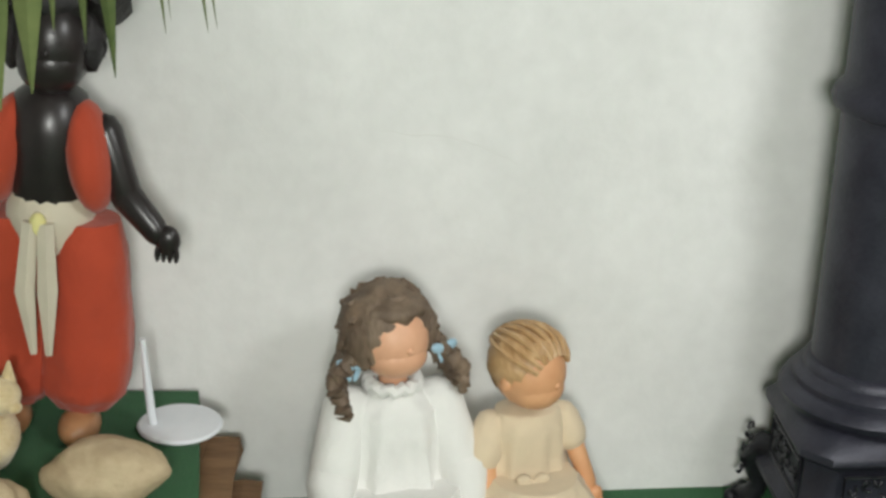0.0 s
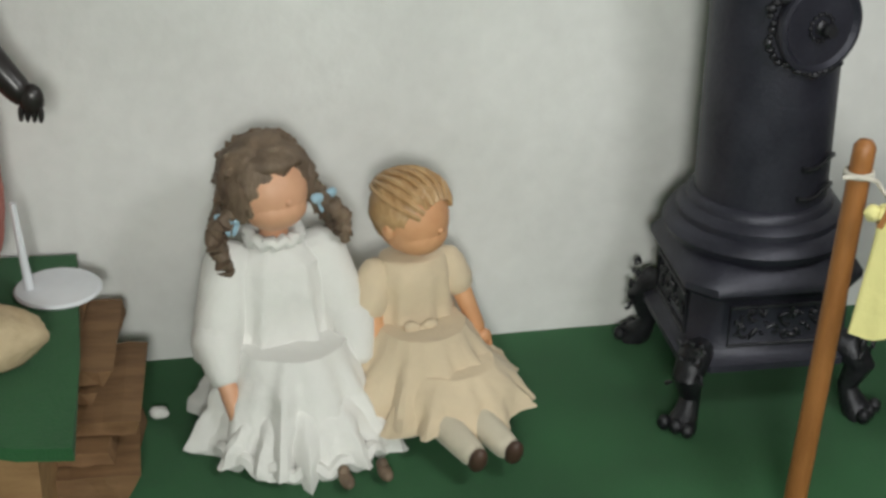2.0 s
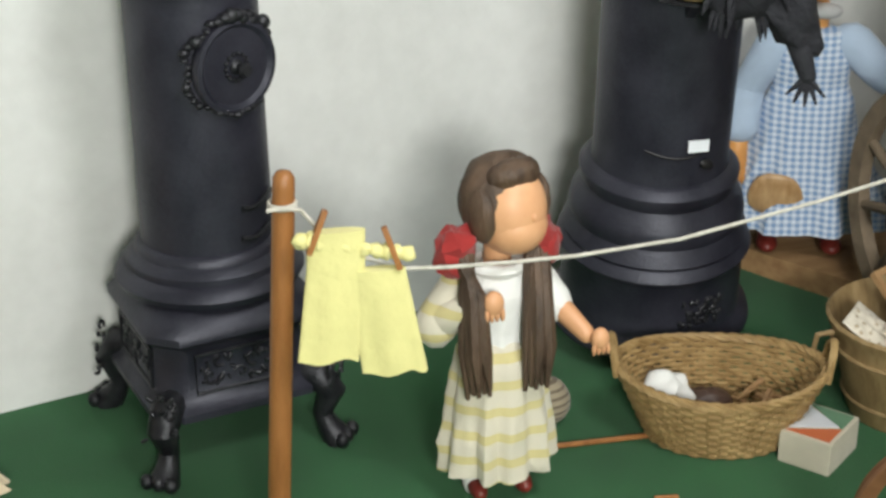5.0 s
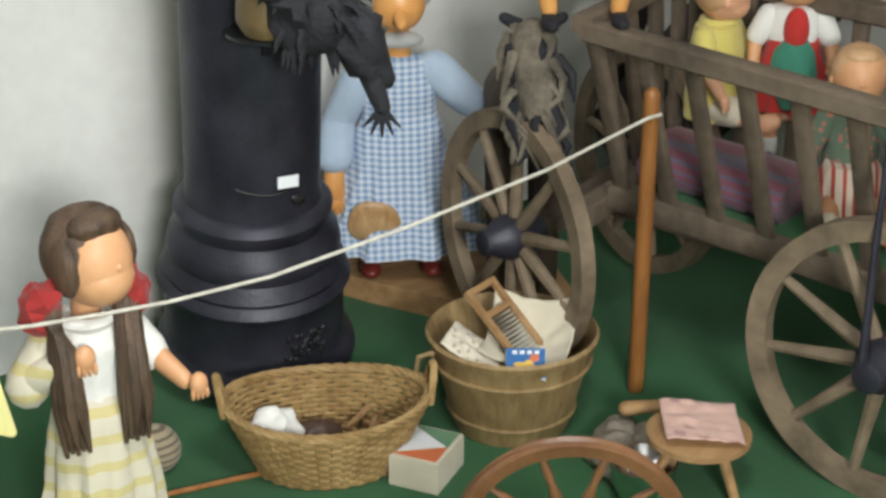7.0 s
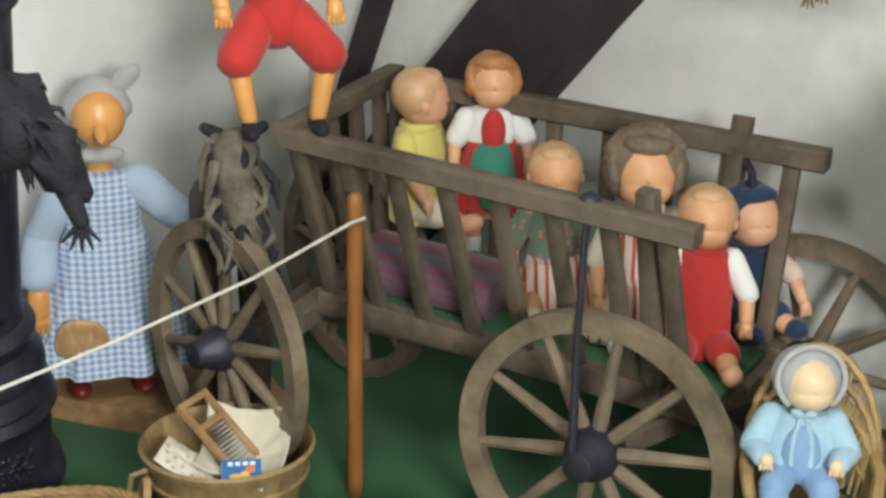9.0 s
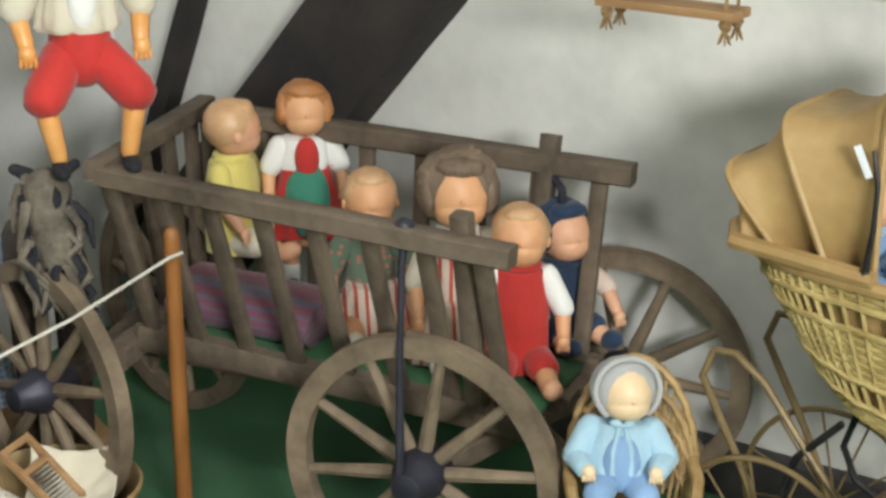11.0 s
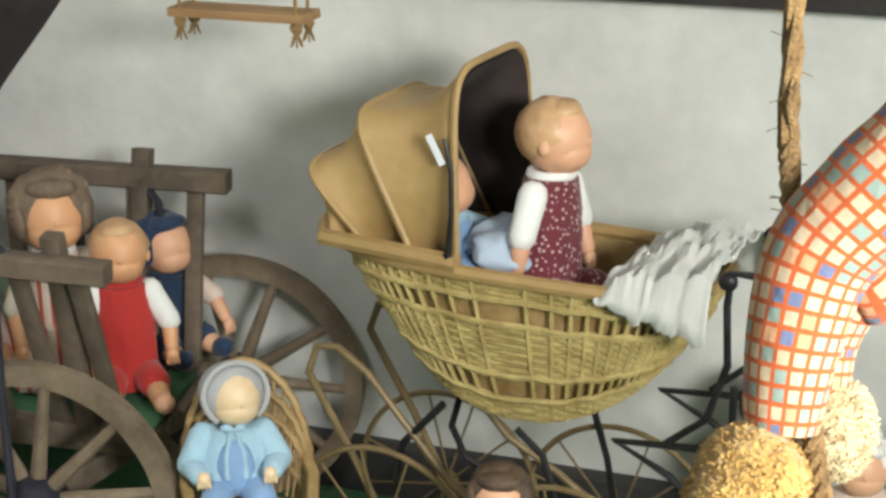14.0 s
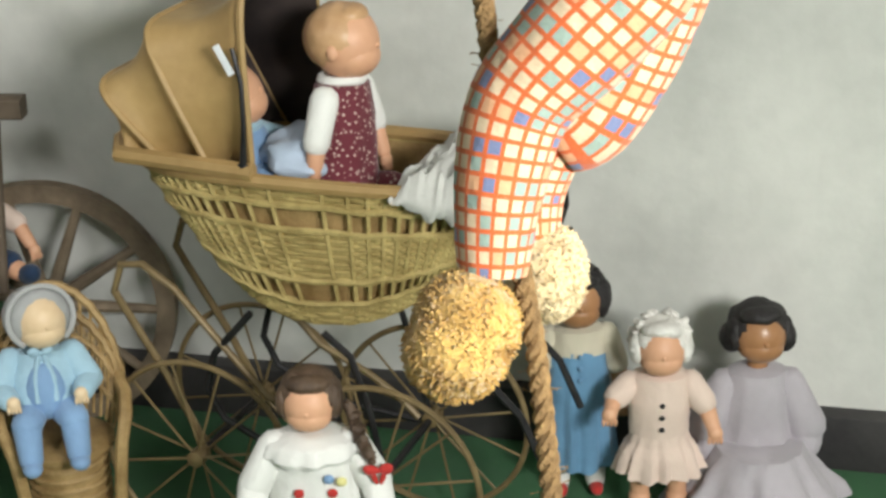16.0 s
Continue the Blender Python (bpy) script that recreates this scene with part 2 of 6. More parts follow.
def tube(bm, points, radius, seg=8, closed=False, mi=0):
    """A round bar along points; radius is a number or one for each point."""
    pts = [Vector(p) for p in points]
    n = len(pts)
    rings, side = [], None
    for i, p in enumerate(pts):
        a = pts[(i - 1) % n] if closed or i else p
        b = pts[(i + 1) % n] if closed or i < n - 1 else p
        d = (b - a).normalized()
        if side is None:
            side = d.orthogonal().normalized()
        side = (side - d * side.dot(d)).normalized()
        up = d.cross(side)
        r = radius[i] if isinstance(radius, (list, tuple)) else radius
        rings.append([p + r * (math.cos(2 * math.pi * k / seg) * side + math.sin(2 * math.pi * k / seg) * up) for k in range(seg)])
    if closed:
        rings.append(rings[0])
        return loft(bm, rings, True, False, mi)
    return loft(bm, rings, True, True, mi)


def limb(bm, p0, p1, r0, r1, mi=0, seg=12):
    """A tapered limb with rounded ends."""
    p0, p1 = Vector(p0), Vector(p1)
    d = (p1 - p0).normalized()
    pts = [p0 - d * r0 * 0.9, p0 - d * r0 * 0.6, p0, p0.lerp(p1, 0.5), p1, p1 + d * r1 * 0.6, p1 + d * r1 * 0.9]
    return tube(bm, pts, [r0 * 0.35, r0 * 0.8, r0, (r0 + r1) / 2, r1, r1 * 0.8, r1 * 0.35], seg, mi=mi)


def blob(bm, c, r, mi=0, rot=(0, 0, 0), seg=20, rough=0.0, freq=20.0, seed=0.0):
    r = (r, r, r) if not isinstance(r, (list, tuple)) else r
    m = pose(*c, *rot) @ Matrix.Diagonal((*r, 1))
    got = bmesh.ops.create_uvsphere(bm, u_segments=seg, v_segments=max(8, seg * 2 // 3), radius=1, matrix=m)
    fs = {f for v in got["verts"] for f in v.link_faces}
    for f in fs:
        f.material_index = mi
    if rough:
        for v in got["verts"]:
            d = (v.co - Vector(c))
            v.co += d.normalized() * rough * noise.noise(v.co * freq + Vector((seed, seed * 1.7, 0)))
    return bm


def skirt(bm, profile, folds=9, amp=0.12, mi=0, c=(0, 0, 0), flat=0.8, seg=72, seed=0, m=Matrix(), hem=0.0):
    """A gathered skirt or bodice: a ring profile whose folds deepen downwards."""
    rnd = random.Random(seed)
    ph = [rnd.uniform(0, 6.28) for _ in range(4)]
    top, low = profile[0][1], profile[-1][1]
    profile = [(a[0] + (b[0] - a[0]) * j / 4, a[1] + (b[1] - a[1]) * j / 4) for a, b in zip(profile, profile[1:]) for j in range(4)] + [profile[-1]]
    rings = []
    for r, z in profile:
        k = (top - z) / max(1e-6, top - low)
        ring = []
        for i in range(seg):
            a = 2 * math.pi * i / seg
            w = math.sin(folds * a + ph[0] + 0.7 * math.sin(2 * a + ph[1])) + 0.5 * math.sin((folds * 1.7 // 1) * a + ph[2])
            q = r * (1 + amp * k * w)
            q *= 1 + 0.05 * noise.noise(Vector((q * math.cos(a) * 26, q * math.sin(a) * 26, z * 30 + seed))) + 0.03 * noise.noise(Vector((q * math.cos(a) * 60, q * math.sin(a) * 60, z * 40 + seed)))
            ring.append(m @ (Vector(c) + Vector((q * math.cos(a), q * flat * math.sin(a), z + hem * k * math.sin(5 * a + ph[3])))))
        rings.append(ring)
    return loft(bm, rings, True, True, mi)


# ---- the room ----
def slab(name, size, m, material, label, category, bevel=0.0):
    return tagged(part(name, box(bmesh.new(), size, m, bevel), material, smooth=bool(bevel)), label, category, kind="structure")


def grid_wall(name, length, height, m, material, label, thick=0.2, lumps=0.006, seed=3.0):
    """A thick wall whose face, on local -y, is slightly uneven plaster."""
    bm = bmesh.new()
    nx, nz = int(length / 0.05), int(height / 0.05)
    front = [[bm.verts.new((length * i / nx, lumps * noise.noise(Vector((length * i / nx * 2.2, seed, height * k / nz * 2.2)))
                            + 0.4 * lumps * noise.noise(Vector((length * i / nx * 9, seed, height * k / nz * 9))), height * k / nz)) for k in range(nz + 1)] for i in range(nx + 1)]
    for i in range(nx):
        for k in range(nz):
            bm.faces.new((front[i][k], front[i + 1][k], front[i + 1][k + 1], front[i][k + 1]))
    box(bm, (length, thick, height), at(length / 2, thick / 2 + lumps * 1.5, height / 2))
    ob = part(name, bm, material)
    ob.matrix_world = m
    return tagged(ob, label, "wall", kind="structure")


slab("floor", (7.6, 7.0, 0.1), at(1.6, 0.0, -0.05), CARPET, "green felt carpet covering the display floor", "floor")
# the stove wall runs from (-1.6, 2.113) to the corner at (3.746, 2.834)
grid_wall("wall_north", 5.45, 2.3, at(-1.6, 2.113, 0, 0, 0, 7.7), PLASTER, "white lime-plastered wall with hairline cracks")
grid_wall("wall_east", 6.2, 2.3, at(3.742, 2.87, 0, 0, 0, -83.4), PLASTER_OLD, "uneven whitewashed plaster wall", seed=9.0)
# south and west walls are unseen, added to close the room and bounce fill light
slab("bounce_wall_south", (7.6, 0.2, 2.3), at(1.6, -3.2, 1.15), PLASTER, "unseen plain white wall added behind the camera to bounce light", "wall")
slab("bounce_wall_west", (0.2, 7.0, 2.3), at(-1.75, 0.0, 1.15), PLASTER, "unseen plain white side wall added to bounce light", "wall")
slab("ceiling", (7.6, 7.0, 0.1), at(1.6, 0.0, 2.35), CEIL, "low pale boarded ceiling", "ceiling")
slab("baseboard", (0.055, 4.2, 0.12), at(4.083, -0.25, 0.06, 0, 0, 6.6), SKIRTING, "dark painted skirting board along the wall", "baseboard", 0.006)


for path in (((0.204, 2.352, 0.899), (0.228, 2.355, 0.834), (0.262, 2.36, 0.805), (0.299, 2.364, 0.779)), ((0.503, 2.392, 0.786), (0.636, 2.41, 0.776), (0.700, 2.418, 0.752), (0.766, 2.427, 0.719))):
    bm = bmesh.new()
    fine = []
    for a, b in zip(path, path[1:]):
        for j in range(8):
            p = Vector(a).lerp(Vector(b), j / 8)
            fine.append(p + Vector((0, -0.001, 0.006 * noise.noise(p * 30))))
    tube(bm, fine, [0.0002 + 0.0003 * abs(math.sin(i * 0.35)) for i in range(len(fine))], 5)
    tagged(part("wall_crack", bm, PLASTER_OLD), "hairline grey crack in the plaster", "crack", kind="structure")


def beam(name, p0, p1, w, d, label):
    """A squared timber between two points on the wall, with slightly hewn faces."""
    p0, p1 = Vector(p0), Vector(p1)
    along = (p1 - p0).normalized()
    out = Vector((-1, 0, 0))
    side = along.cross(out).normalized()
    rings = []
    for i in range(13):
        p = p0.lerp(p1, i / 12)
        j = 0.004 * noise.noise(p * 6)
        rings.append([p + side * (sx * (w / 2 + j)) + out * (sy * d / 2) for sx, sy in ((-1, -1), (-0.92, 1), (0.92, 1), (1, -1))])
    return tagged(part(name, loft(bmesh.new(), rings), WOOD_BEAM), label, "beam", kind="structure")


beam("timber_brace", (3.73, 2.71, 0.10), (3.878, 1.43, 1.60), 0.30, 0.09, "dark oak diagonal brace set against the wall")
beam("timber_post", (3.72, 2.77, 0.30), (3.78, 2.26, 1.60), 0.055, 0.05, "slim dark leaning timber in the corner")
beam("timber_rail", (3.957, 0.75, 1.19), (4.345, -2.6, 1.19), 0.10, 0.07, "dark horizontal timber high on the wall")


# ---- stoves ----
def relief(bm, c, size, count, seed, mi=0, m=Matrix()):
    """A cluster of scrolls and leaves in low relief; c and size in the local x-z plane, proud towards -y."""
    rnd = random.Random(seed)
    for i in range(count):
        x, z = c[0] + rnd.uniform(-1, 1) * size[0], c[1] + rnd.uniform(-1, 1) * size[1]
        s = rnd.uniform(0.006, 0.013)
        a = rnd.uniform(0, 6.28)
        if i % 3 == 0:
            pts = [m @ Vector((x + s * 1.6 * k / 9 * math.cos(a + k * 0.6), 0, z + s * 1.6 * k / 9 * math.sin(a + k * 0.6))) for k in range(10)]
            tube(bm, pts, 0.0035, 6, mi=mi)
        else:
            got = bmesh.ops.create_uvsphere(bm, u_segments=8, v_segments=6, radius=1,
                                            matrix=m @ pose(x, 0, z, 0, math.degrees(a), 0) @ Matrix.Diagonal((s, 0.005, s * 0.45, 1)))
            for v in got["verts"]:
                for f in v.link_faces:
                    f.material_index = mi
    return bm


def square_stove(m):
    st = thing("column_stove", m, "black cast-iron column stove on a square ornate base with four feet", "stove")
    # base box with cut corners
    def ring(h, c, z):
        return [(-h + c, -h, z), (h - c, -h, z), (h, -h + c, z), (h, h - c, z), (h - c, h, z), (-h + c, h, z), (-h, h - c, z), (-h, -h + c, z)]
    prof = [(0.165, 0.115), (0.180, 0.118), (0.180, 0.132), (0.168, 0.142), (0.160, 0.155), (0.158, 0.255), (0.168, 0.268), (0.176, 0.275), (0.176, 0.290), (0.160, 0.312), (0.145, 0.330)]
    part("base", loft(bmesh.new(), [ring(h, 0.05, z) for h, z in prof]), IRON, st)
    # base mouldings and relief panels
    for k in range(4):
        r = pose(0, 0, 0, 0, 0, 90 * k)
        bm = bmesh.new()
        pts = [r @ Vector(p) for p in ((-0.095, -0.162, 0.165), (0.095, -0.162, 0.165), (0.095, -0.162, 0.245), (-0.095, -0.162, 0.245))]
        tube(bm, pts, 0.004, 6, closed=True)
        relief(bm, (0, 0.205), (0.08, 0.028), 26, 5 + k, m=r @ pose(0, -0.161, 0))
        part("relief_panel", bm, IRON_ORN, st, "cast panel of scrolls and leaves")
        # foot on the corner
        bm = bmesh.new()
        c = Vector((-0.155, -0.155, 0))
        q = [c + Vector((0.03, 0.03, 0.15)), c + Vector((0.0, 0.0, 0.145)), c + Vector((-0.018, -0.018, 0.11)), c + Vector((-0.004, -0.004, 0.06)), c + Vector((-0.012, -0.012, 0.03)), c + Vector((-0.03, -0.03, 0.0))]
        tube(bm, [r @ p for p in q], [0.022, 0.034, 0.030, 0.020, 0.024, 0.034], 10)
        relief(bm, (0, 0.13), (0.035, 0.05), 16, 50 + k, m=r @ pose(-0.155, -0.155, 0.01, 0, 0, -45) @ pose(0, -0.035, 0))
        for s in (-1, 0, 1):
            blob(bm, tuple(r @ (c + Vector((-0.04 + 0.018 * s, -0.04 - 0.018 * s, 0.016)))), (0.014, 0.014, 0.016), seg=10)
        part("foot", bm, IRON_ORN, st, "clawed cast foot with leaf relief")
    part("moulding", lathe(bmesh.new(), [(0.150, 0.325), (0.178, 0.335), (0.185, 0.350), (0.176, 0.366), (0.160, 0.372), (0.160, 0.385), (0.150, 0.396), (0.142, 0.400), (0.140, 0.412), (0.130, 0.42)], 56), IRON, st)
    part("barrel", lathe(bmesh.new(), [(0.128, 0.415), (0.126, 0.60), (0.124, 0.80), (0.124, 0.905), (0.140, 0.912), (0.146, 0.928), (0.140, 0.945), (0.128, 0.955), (0.124, 0.97), (0.122, 1.40), (0.135, 1.41), (0.14, 1.43), (0.10, 1.48), (0.06, 1.52), (0.06, 2.345)], 56), IRON, st)
    # medallion door
    turn = pose(0, 0, 0, 0, 0, 16)
    front = turn @ pose(0, -0.126, 0.775)
    bm = bmesh.new()
    lathe(bm, [(0.002, 0.006), (0.070, 0.004), (0.078, 0.012), (0.086, 0.010), (0.088, 0.0), (0.080, -0.02)], 40, front @ pose(0, 0, 0, 90, 0, 0))
    door = part("medallion_door", bm, IRON, st)
    bm = bmesh.new()
    rnd = random.Random(4)
    for k in range(46):
        a = math.radians(k * 360 / 46)
        big = 1.5 if 60 < (k * 360 / 46) % 360 < 120 or 20 < (k * 360 / 46) < 45 or 135 < (k * 360 / 46) < 160 else 1.0
        s = rnd.uniform(0.006, 0.010) * big
        rr = 0.089 + rnd.uniform(-0.005, 0.007) + (0.006 if big > 1 else 0)
        x = rr * math.cos(a)
        p = front @ Vector((x, x * x * 3.6 - 0.010, rr * math.sin(a) * 0.98))
        blob(bm, tuple(p), (s, s * 0.8, s * rnd.uniform(0.6, 1.1)), seg=9)
    part("wreath", bm, IRON_ORN, door, "wreath of cast flowers and ribbons")["kind"] = "stuff"
    bm = bmesh.new()
    lathe(bm, [(0.001, 0.042), (0.010, 0.042), (0.014, 0.034), (0.011, 0.024), (0.008, 0.016), (0.014, 0.010), (0.014, 0.0)], 20, front @ pose(0, 0, 0, 90, 0, 0))
    for k in range(14):
        a = 2 * math.pi * k / 14
        blob(bm, tuple(front @ Vector((0.024 * math.cos(a), -0.008, 0.024 * math.sin(a)))), 0.0045, seg=8)
    part("knob", bm, IRON_ORN, door, "bright worn knob in a beaded ring")
    # ash flap with hinge bars
    for z, w in ((0.505, 0.05), (0.445, 0.055)):
        bm = bmesh.new()
        tube(bm, [turn @ pose(0, 0, 0, 0, 0, 20) @ Vector((x, -math.sqrt(0.131 ** 2 - x * x), z + 0.006 * math.sin(x * 60))) for x in np.linspace(-w, w, 9)], 0.0055, 6)
        part("flap_bar", bm, IRON_ORN, st)
    return st


square_stove(pose(1.452, 2.283, 0, 0, 0, 6.7) @ Matrix.Diagonal((0.97, 0.97, 0.987, 1)))


def round_stove(m):
    st = thing("round_stove", m, "round black cast-iron stove with stepped ring mouldings", "stove")
    part("lower_drum", lathe(bmesh.new(), [(0.20, 0.035), (0.236, 0.038), (0.246, 0.052), (0.240, 0.070), (0.222, 0.084), (0.216, 0.10), (0.214, 0.225), (0.222, 0.236), (0.230, 0.248), (0.222, 0.262), (0.214, 0.27)], 64), IRON, st)
    part("ring_moulding", lathe(bmesh.new(), [(0.21, 0.268), (0.218, 0.28), (0.208, 0.30), (0.200, 0.315), (0.206, 0.335), (0.200, 0.36), (0.184, 0.378), (0.176, 0.395), (0.184, 0.412), (0.186, 0.43), (0.172, 0.445), (0.160, 0.452)], 64), IRON, st)
    part("barrel", lathe(bmesh.new(), [(0.16, 0.45), (0.156, 0.49), (0.156, 1.15), (0.172, 1.16), (0.175, 1.19), (0.15, 1.24), (0.07, 1.28), (0.065, 2.46)], 56), IRON, st)
    for k in range(4):
        bm = bmesh.new()
        a = math.radians(45 + 90 * k)
        limb(bm, (0.20 * math.cos(a), 0.20 * math.sin(a), 0.04), (0.225 * math.cos(a), 0.225 * math.sin(a), 0.012), 0.026, 0.014)
        part("foot", bm, IRON, st)
    bm = bmesh.new()
    rnd = random.Random(8)
    for k in range(40):
        a = math.radians(-108 + rnd.uniform(-15, 15))
        z = 0.155 + rnd.uniform(-0.032, 0.03)
        blob(bm, (0.217 * math.cos(a), 0.217 * math.sin(a), z), (rnd.uniform(0.006, 0.014), 0.006, rnd.uniform(0.004, 0.009)), rot=(0, rnd.uniform(0, 90), math.degrees(a) + 90), seg=9)
    part("scroll_ornament", bm, IRON_ORN, st, "worn shiny cast scroll ornament")
    bm = bmesh.new()
    tube(bm, [((0.160) * math.cos(math.radians(a)), 0.160 * math.sin(math.radians(a)), 0.535 + 0.012 * math.sin((a + 100) * 0.06)) for a in np.linspace(-156, -112, 12)], 0.003, 6)
    blob(bm, (0.165 * math.cos(math.radians(-104)), 0.165 * math.sin(math.radians(-104)), 0.50), (0.022, 0.008, 0.012), rot=(0, 25, -14), seg=12)
    part("door_latch", bm, STEEL, st)
    a = -114
    bm = box(bmesh.new(), (0.052, 0.003, 0.026), pose(0.166 * math.cos(math.radians(a)), 0.166 * math.sin(math.radians(a)), 0.552, -12, 6, a + 90))
    lab = part("paper_label", bm, WHITE_PAINT, st, "small white paper label with a pink border", smooth=False)
    return st


round_stove(pose(2.07, 1.385, 0.03, 6.5, -5.5, 15) @ Matrix.Diagonal((0.92, 0.92, 1.0, 1)))


# ---- hay cart ----
def spoked_wheel(name, parent, m, R, rim_w, rim_d, spokes, hub_r, hub_l, mats, spoke_r, turn=0.0):
    """A wooden wheel in the local x-z plane; axle along local y."""
    wood, dark = mats
    w = new(name)
    w.empty_display_size = 0.02
    w.parent = parent
    w.matrix_local = m
    fell = bmesh.new()
    rings = []
    for i in range(64):
        a = 2 * math.pi * i / 64
        j = 1 + 0.006 * noise.noise(Vector((math.cos(a) * 3, math.sin(a) * 3, R)))
        rings.append([Vector((r * j * math.cos(a), y, r * j * math.sin(a))) for r, y in ((R, -rim_w / 2), (R, rim_w / 2), (R - rim_d, rim_w * 0.42), (R - rim_d, -rim_w * 0.42))])
    rings.append(rings[0])
    loft(fell, rings, True, False)
    part("rim", fell, wood, w)
    for i in range(spokes):
        a = 2 * math.pi * (i + turn) / spokes
        d = Vector((math.cos(a), 0, math.sin(a)))
        bm = bmesh.new()
        tube(bm, [d * hub_r * 0.6, d * (hub_r + 0.02), d * (R * 0.6), d * (R - rim_d * 0.8)], [spoke_r * 1.1, spoke_r * 1.25, spoke_r, spoke_r * 0.85], 8)
        part("spoke", bm, wood, w)
    bm = bmesh.new()
    lathe(bm, [(hub_r * 0.45, -hub_l * 0.62), (hub_r * 0.55, -hub_l * 0.6), (hub_r * 0.6, -hub_l * 0.45), (hub_r * 0.85, -hub_l * 0.3), (hub_r, -hub_l * 0.12), (hub_r, hub_l * 0.2), (hub_r * 0.8, hub_l * 0.4), (hub_r * 0.7, hub_l * 0.5)], 20, pose(0, 0, 0, -90, 0, 0))
    part("hub", bm, dark, w, "dark iron-bound hub")
    return w


def bar(bm, p0, p1, w, d, side=(0, 0, 1), jag=0.002, mi=0):
    """A squared, slightly uneven bar between two points."""
    p0, p1 = Vector(p0), Vector(p1)
    al = (p1 - p0).normalized()
    s = Vector(side)
    s = (s - al * s.dot(al)).normalized()
    o = al.cross(s)
    n = 7
    rings = []
    for i in range(n):
        p = p0.lerp(p1, i / (n - 1))
        k = 1 + jag * 20 * noise.noise(p * 9)
        rings.append([p + s * a * w / 2 * k + o * b * d / 2 * k for a, b in ((-1, -0.8), (-0.8, -1), (0.8, -1), (1, -0.8), (1, 0.8), (0.8, 1), (-0.8, 1), (-1, 0.8))])
    return loft(bm, rings, mi=mi)


def hay_cart():
    ca = thing("handcart", pose(2.95, 0.6, 0), "weathered wooden hay handcart with slatted sides and spoked wheels", "cart")
    off = Vector((2.95, 0.6, 0))

    def L(x, y, z):
        return Vector((x, y, z)) - off
    # top rails and bottom sills
    nl, nr, fl, fr = (2.575, 0.955, 0.785), (2.69, 0.075, 0.74), (3.08, 1.105, 0.785), (3.235, 0.085, 0.755)
    bl, br, dl, dr = (2.685, 0.965, 0.395), (2.82, 0.10, 0.345), (3.02, 1.06, 0.395), (3.14, 0.10, 0.345)
    for name, a, b, w, d in (("side_rail", nl, nr, 0.042, 0.05), ("side_rail", fl, fr, 0.045, 0.05), ("sill", bl, br, 0.055, 0.045), ("sill", dl, dr, 0.055, 0.045),
                             ("end_rail", (nl[0] - 0.02, nl[1], nl[2] + 0.012), (fl[0] + 0.02, fl[1], fl[2] + 0.012), 0.04, 0.045), ("end_sill", bl, dl, 0.05, 0.04)):
        part(name, bar(bmesh.new(), L(*a), L(*b), w, d), WOOD_CART, ca)
    for top, low, n in (((nl, nr), (bl, br), 8), ((fl, fr), (dl, dr), 8), ((nl, fl), (bl, dl), 4)):
        for i in range(n):
            k = (i + 0.12) / (n - 0.35) if n > 4 else (i + 0.5) / n
            a, b = Vector(top[0]).lerp(Vector(top[1]), k), Vector(low[0]).lerp(Vector(low[1]), min(1, k + 0.02))
            a.z -= 0.01
            part("slat", bar(bmesh.new(), L(*a), L(*b), 0.036, 0.018, side=(0, 1, 0) if n > 4 else (1, 0, 0)), WOOD_CART, ca)
    for p, q in ((( 2.70, 0.19, 0.80), (2.80, 0.20, 0.33)), ((3.215, 0.27, 0.82), (3.11, 0.27, 0.33))):
        part("stanchion", bar(bmesh.new(), L(*p), L(*q), 0.04, 0.034, side=(0, 1, 0)), WOOD_CART, ca)
    # floor boards, green cloth
    for i in range(5):
        x = 2.80 + 0.068 * i
        part("floor_board", bar(bmesh.new(), L(x - 0.07, 1.0, 0.39), L(x + 0.06, 0.09, 0.338), 0.016, 0.064), WOOD_CART, ca)
    # undercarriage
    for a, b, w in (((2.62, 0.235, 0.285), (3.27, 0.12, 0.285), 0.05), ((2.47, 1.03, 0.33), (3.0, 1.16, 0.33), 0.05), ((2.93, 0.16, 0.30), (2.76, 1.06, 0.335), 0.045), ((2.60, 0.97, 0.37), (3.02, 1.08, 0.37), 0.05)):
        part("axle_beam", bar(bmesh.new(), L(*a), L(*b), w, w), WOOD_CART, ca)
    mats = (WOOD_WHEEL, IRON)
    o = Matrix.Translation(-off)
    spoked_wheel("wheel", ca, o @ pose(2.635, 0.235, 0.285, 0, 0, -82), 0.285, 0.034, 0.042, 10, 0.055, 0.13, mats, 0.0125, 0.25)
    spoked_wheel("wheel", ca, o @ pose(3.285, 0.11, 0.285, 0, 0, 98), 0.285, 0.034, 0.042, 10, 0.055, 0.10, mats, 0.0125, 0.1)
    spoked_wheel("wheel", ca, o @ pose(2.465, 1.045, 0.335, 0, 0, -102), 0.275, 0.034, 0.040, 10, 0.05, 0.13, mats, 0.0125, 0.4)
    spoked_wheel("wheel", ca, o @ pose(3.02, 1.16, 0.335, 0, 0, 78), 0.275, 0.034, 0.040, 10, 0.05, 0.13, mats, 0.0125, 0.2)
    # iron stay from the rail to the near hub
    bm = bmesh.new()
    tube(bm, [L(2.664, 0.29, 0.77), L(2.645, 0.285, 0.70), L(2.60, 0.262, 0.52), L(2.565, 0.24, 0.30)], [0.009, 0.007, 0.007, 0.010], 8)
    bmesh.ops.create_uvsphere(bm, u_segments=10, v_segments=8, radius=0.022, matrix=Matrix.Translation(L(2.664, 0.29, 0.765)))
    part("iron_stay", bm, IRON, ca, "forged iron stay from rail to hub")
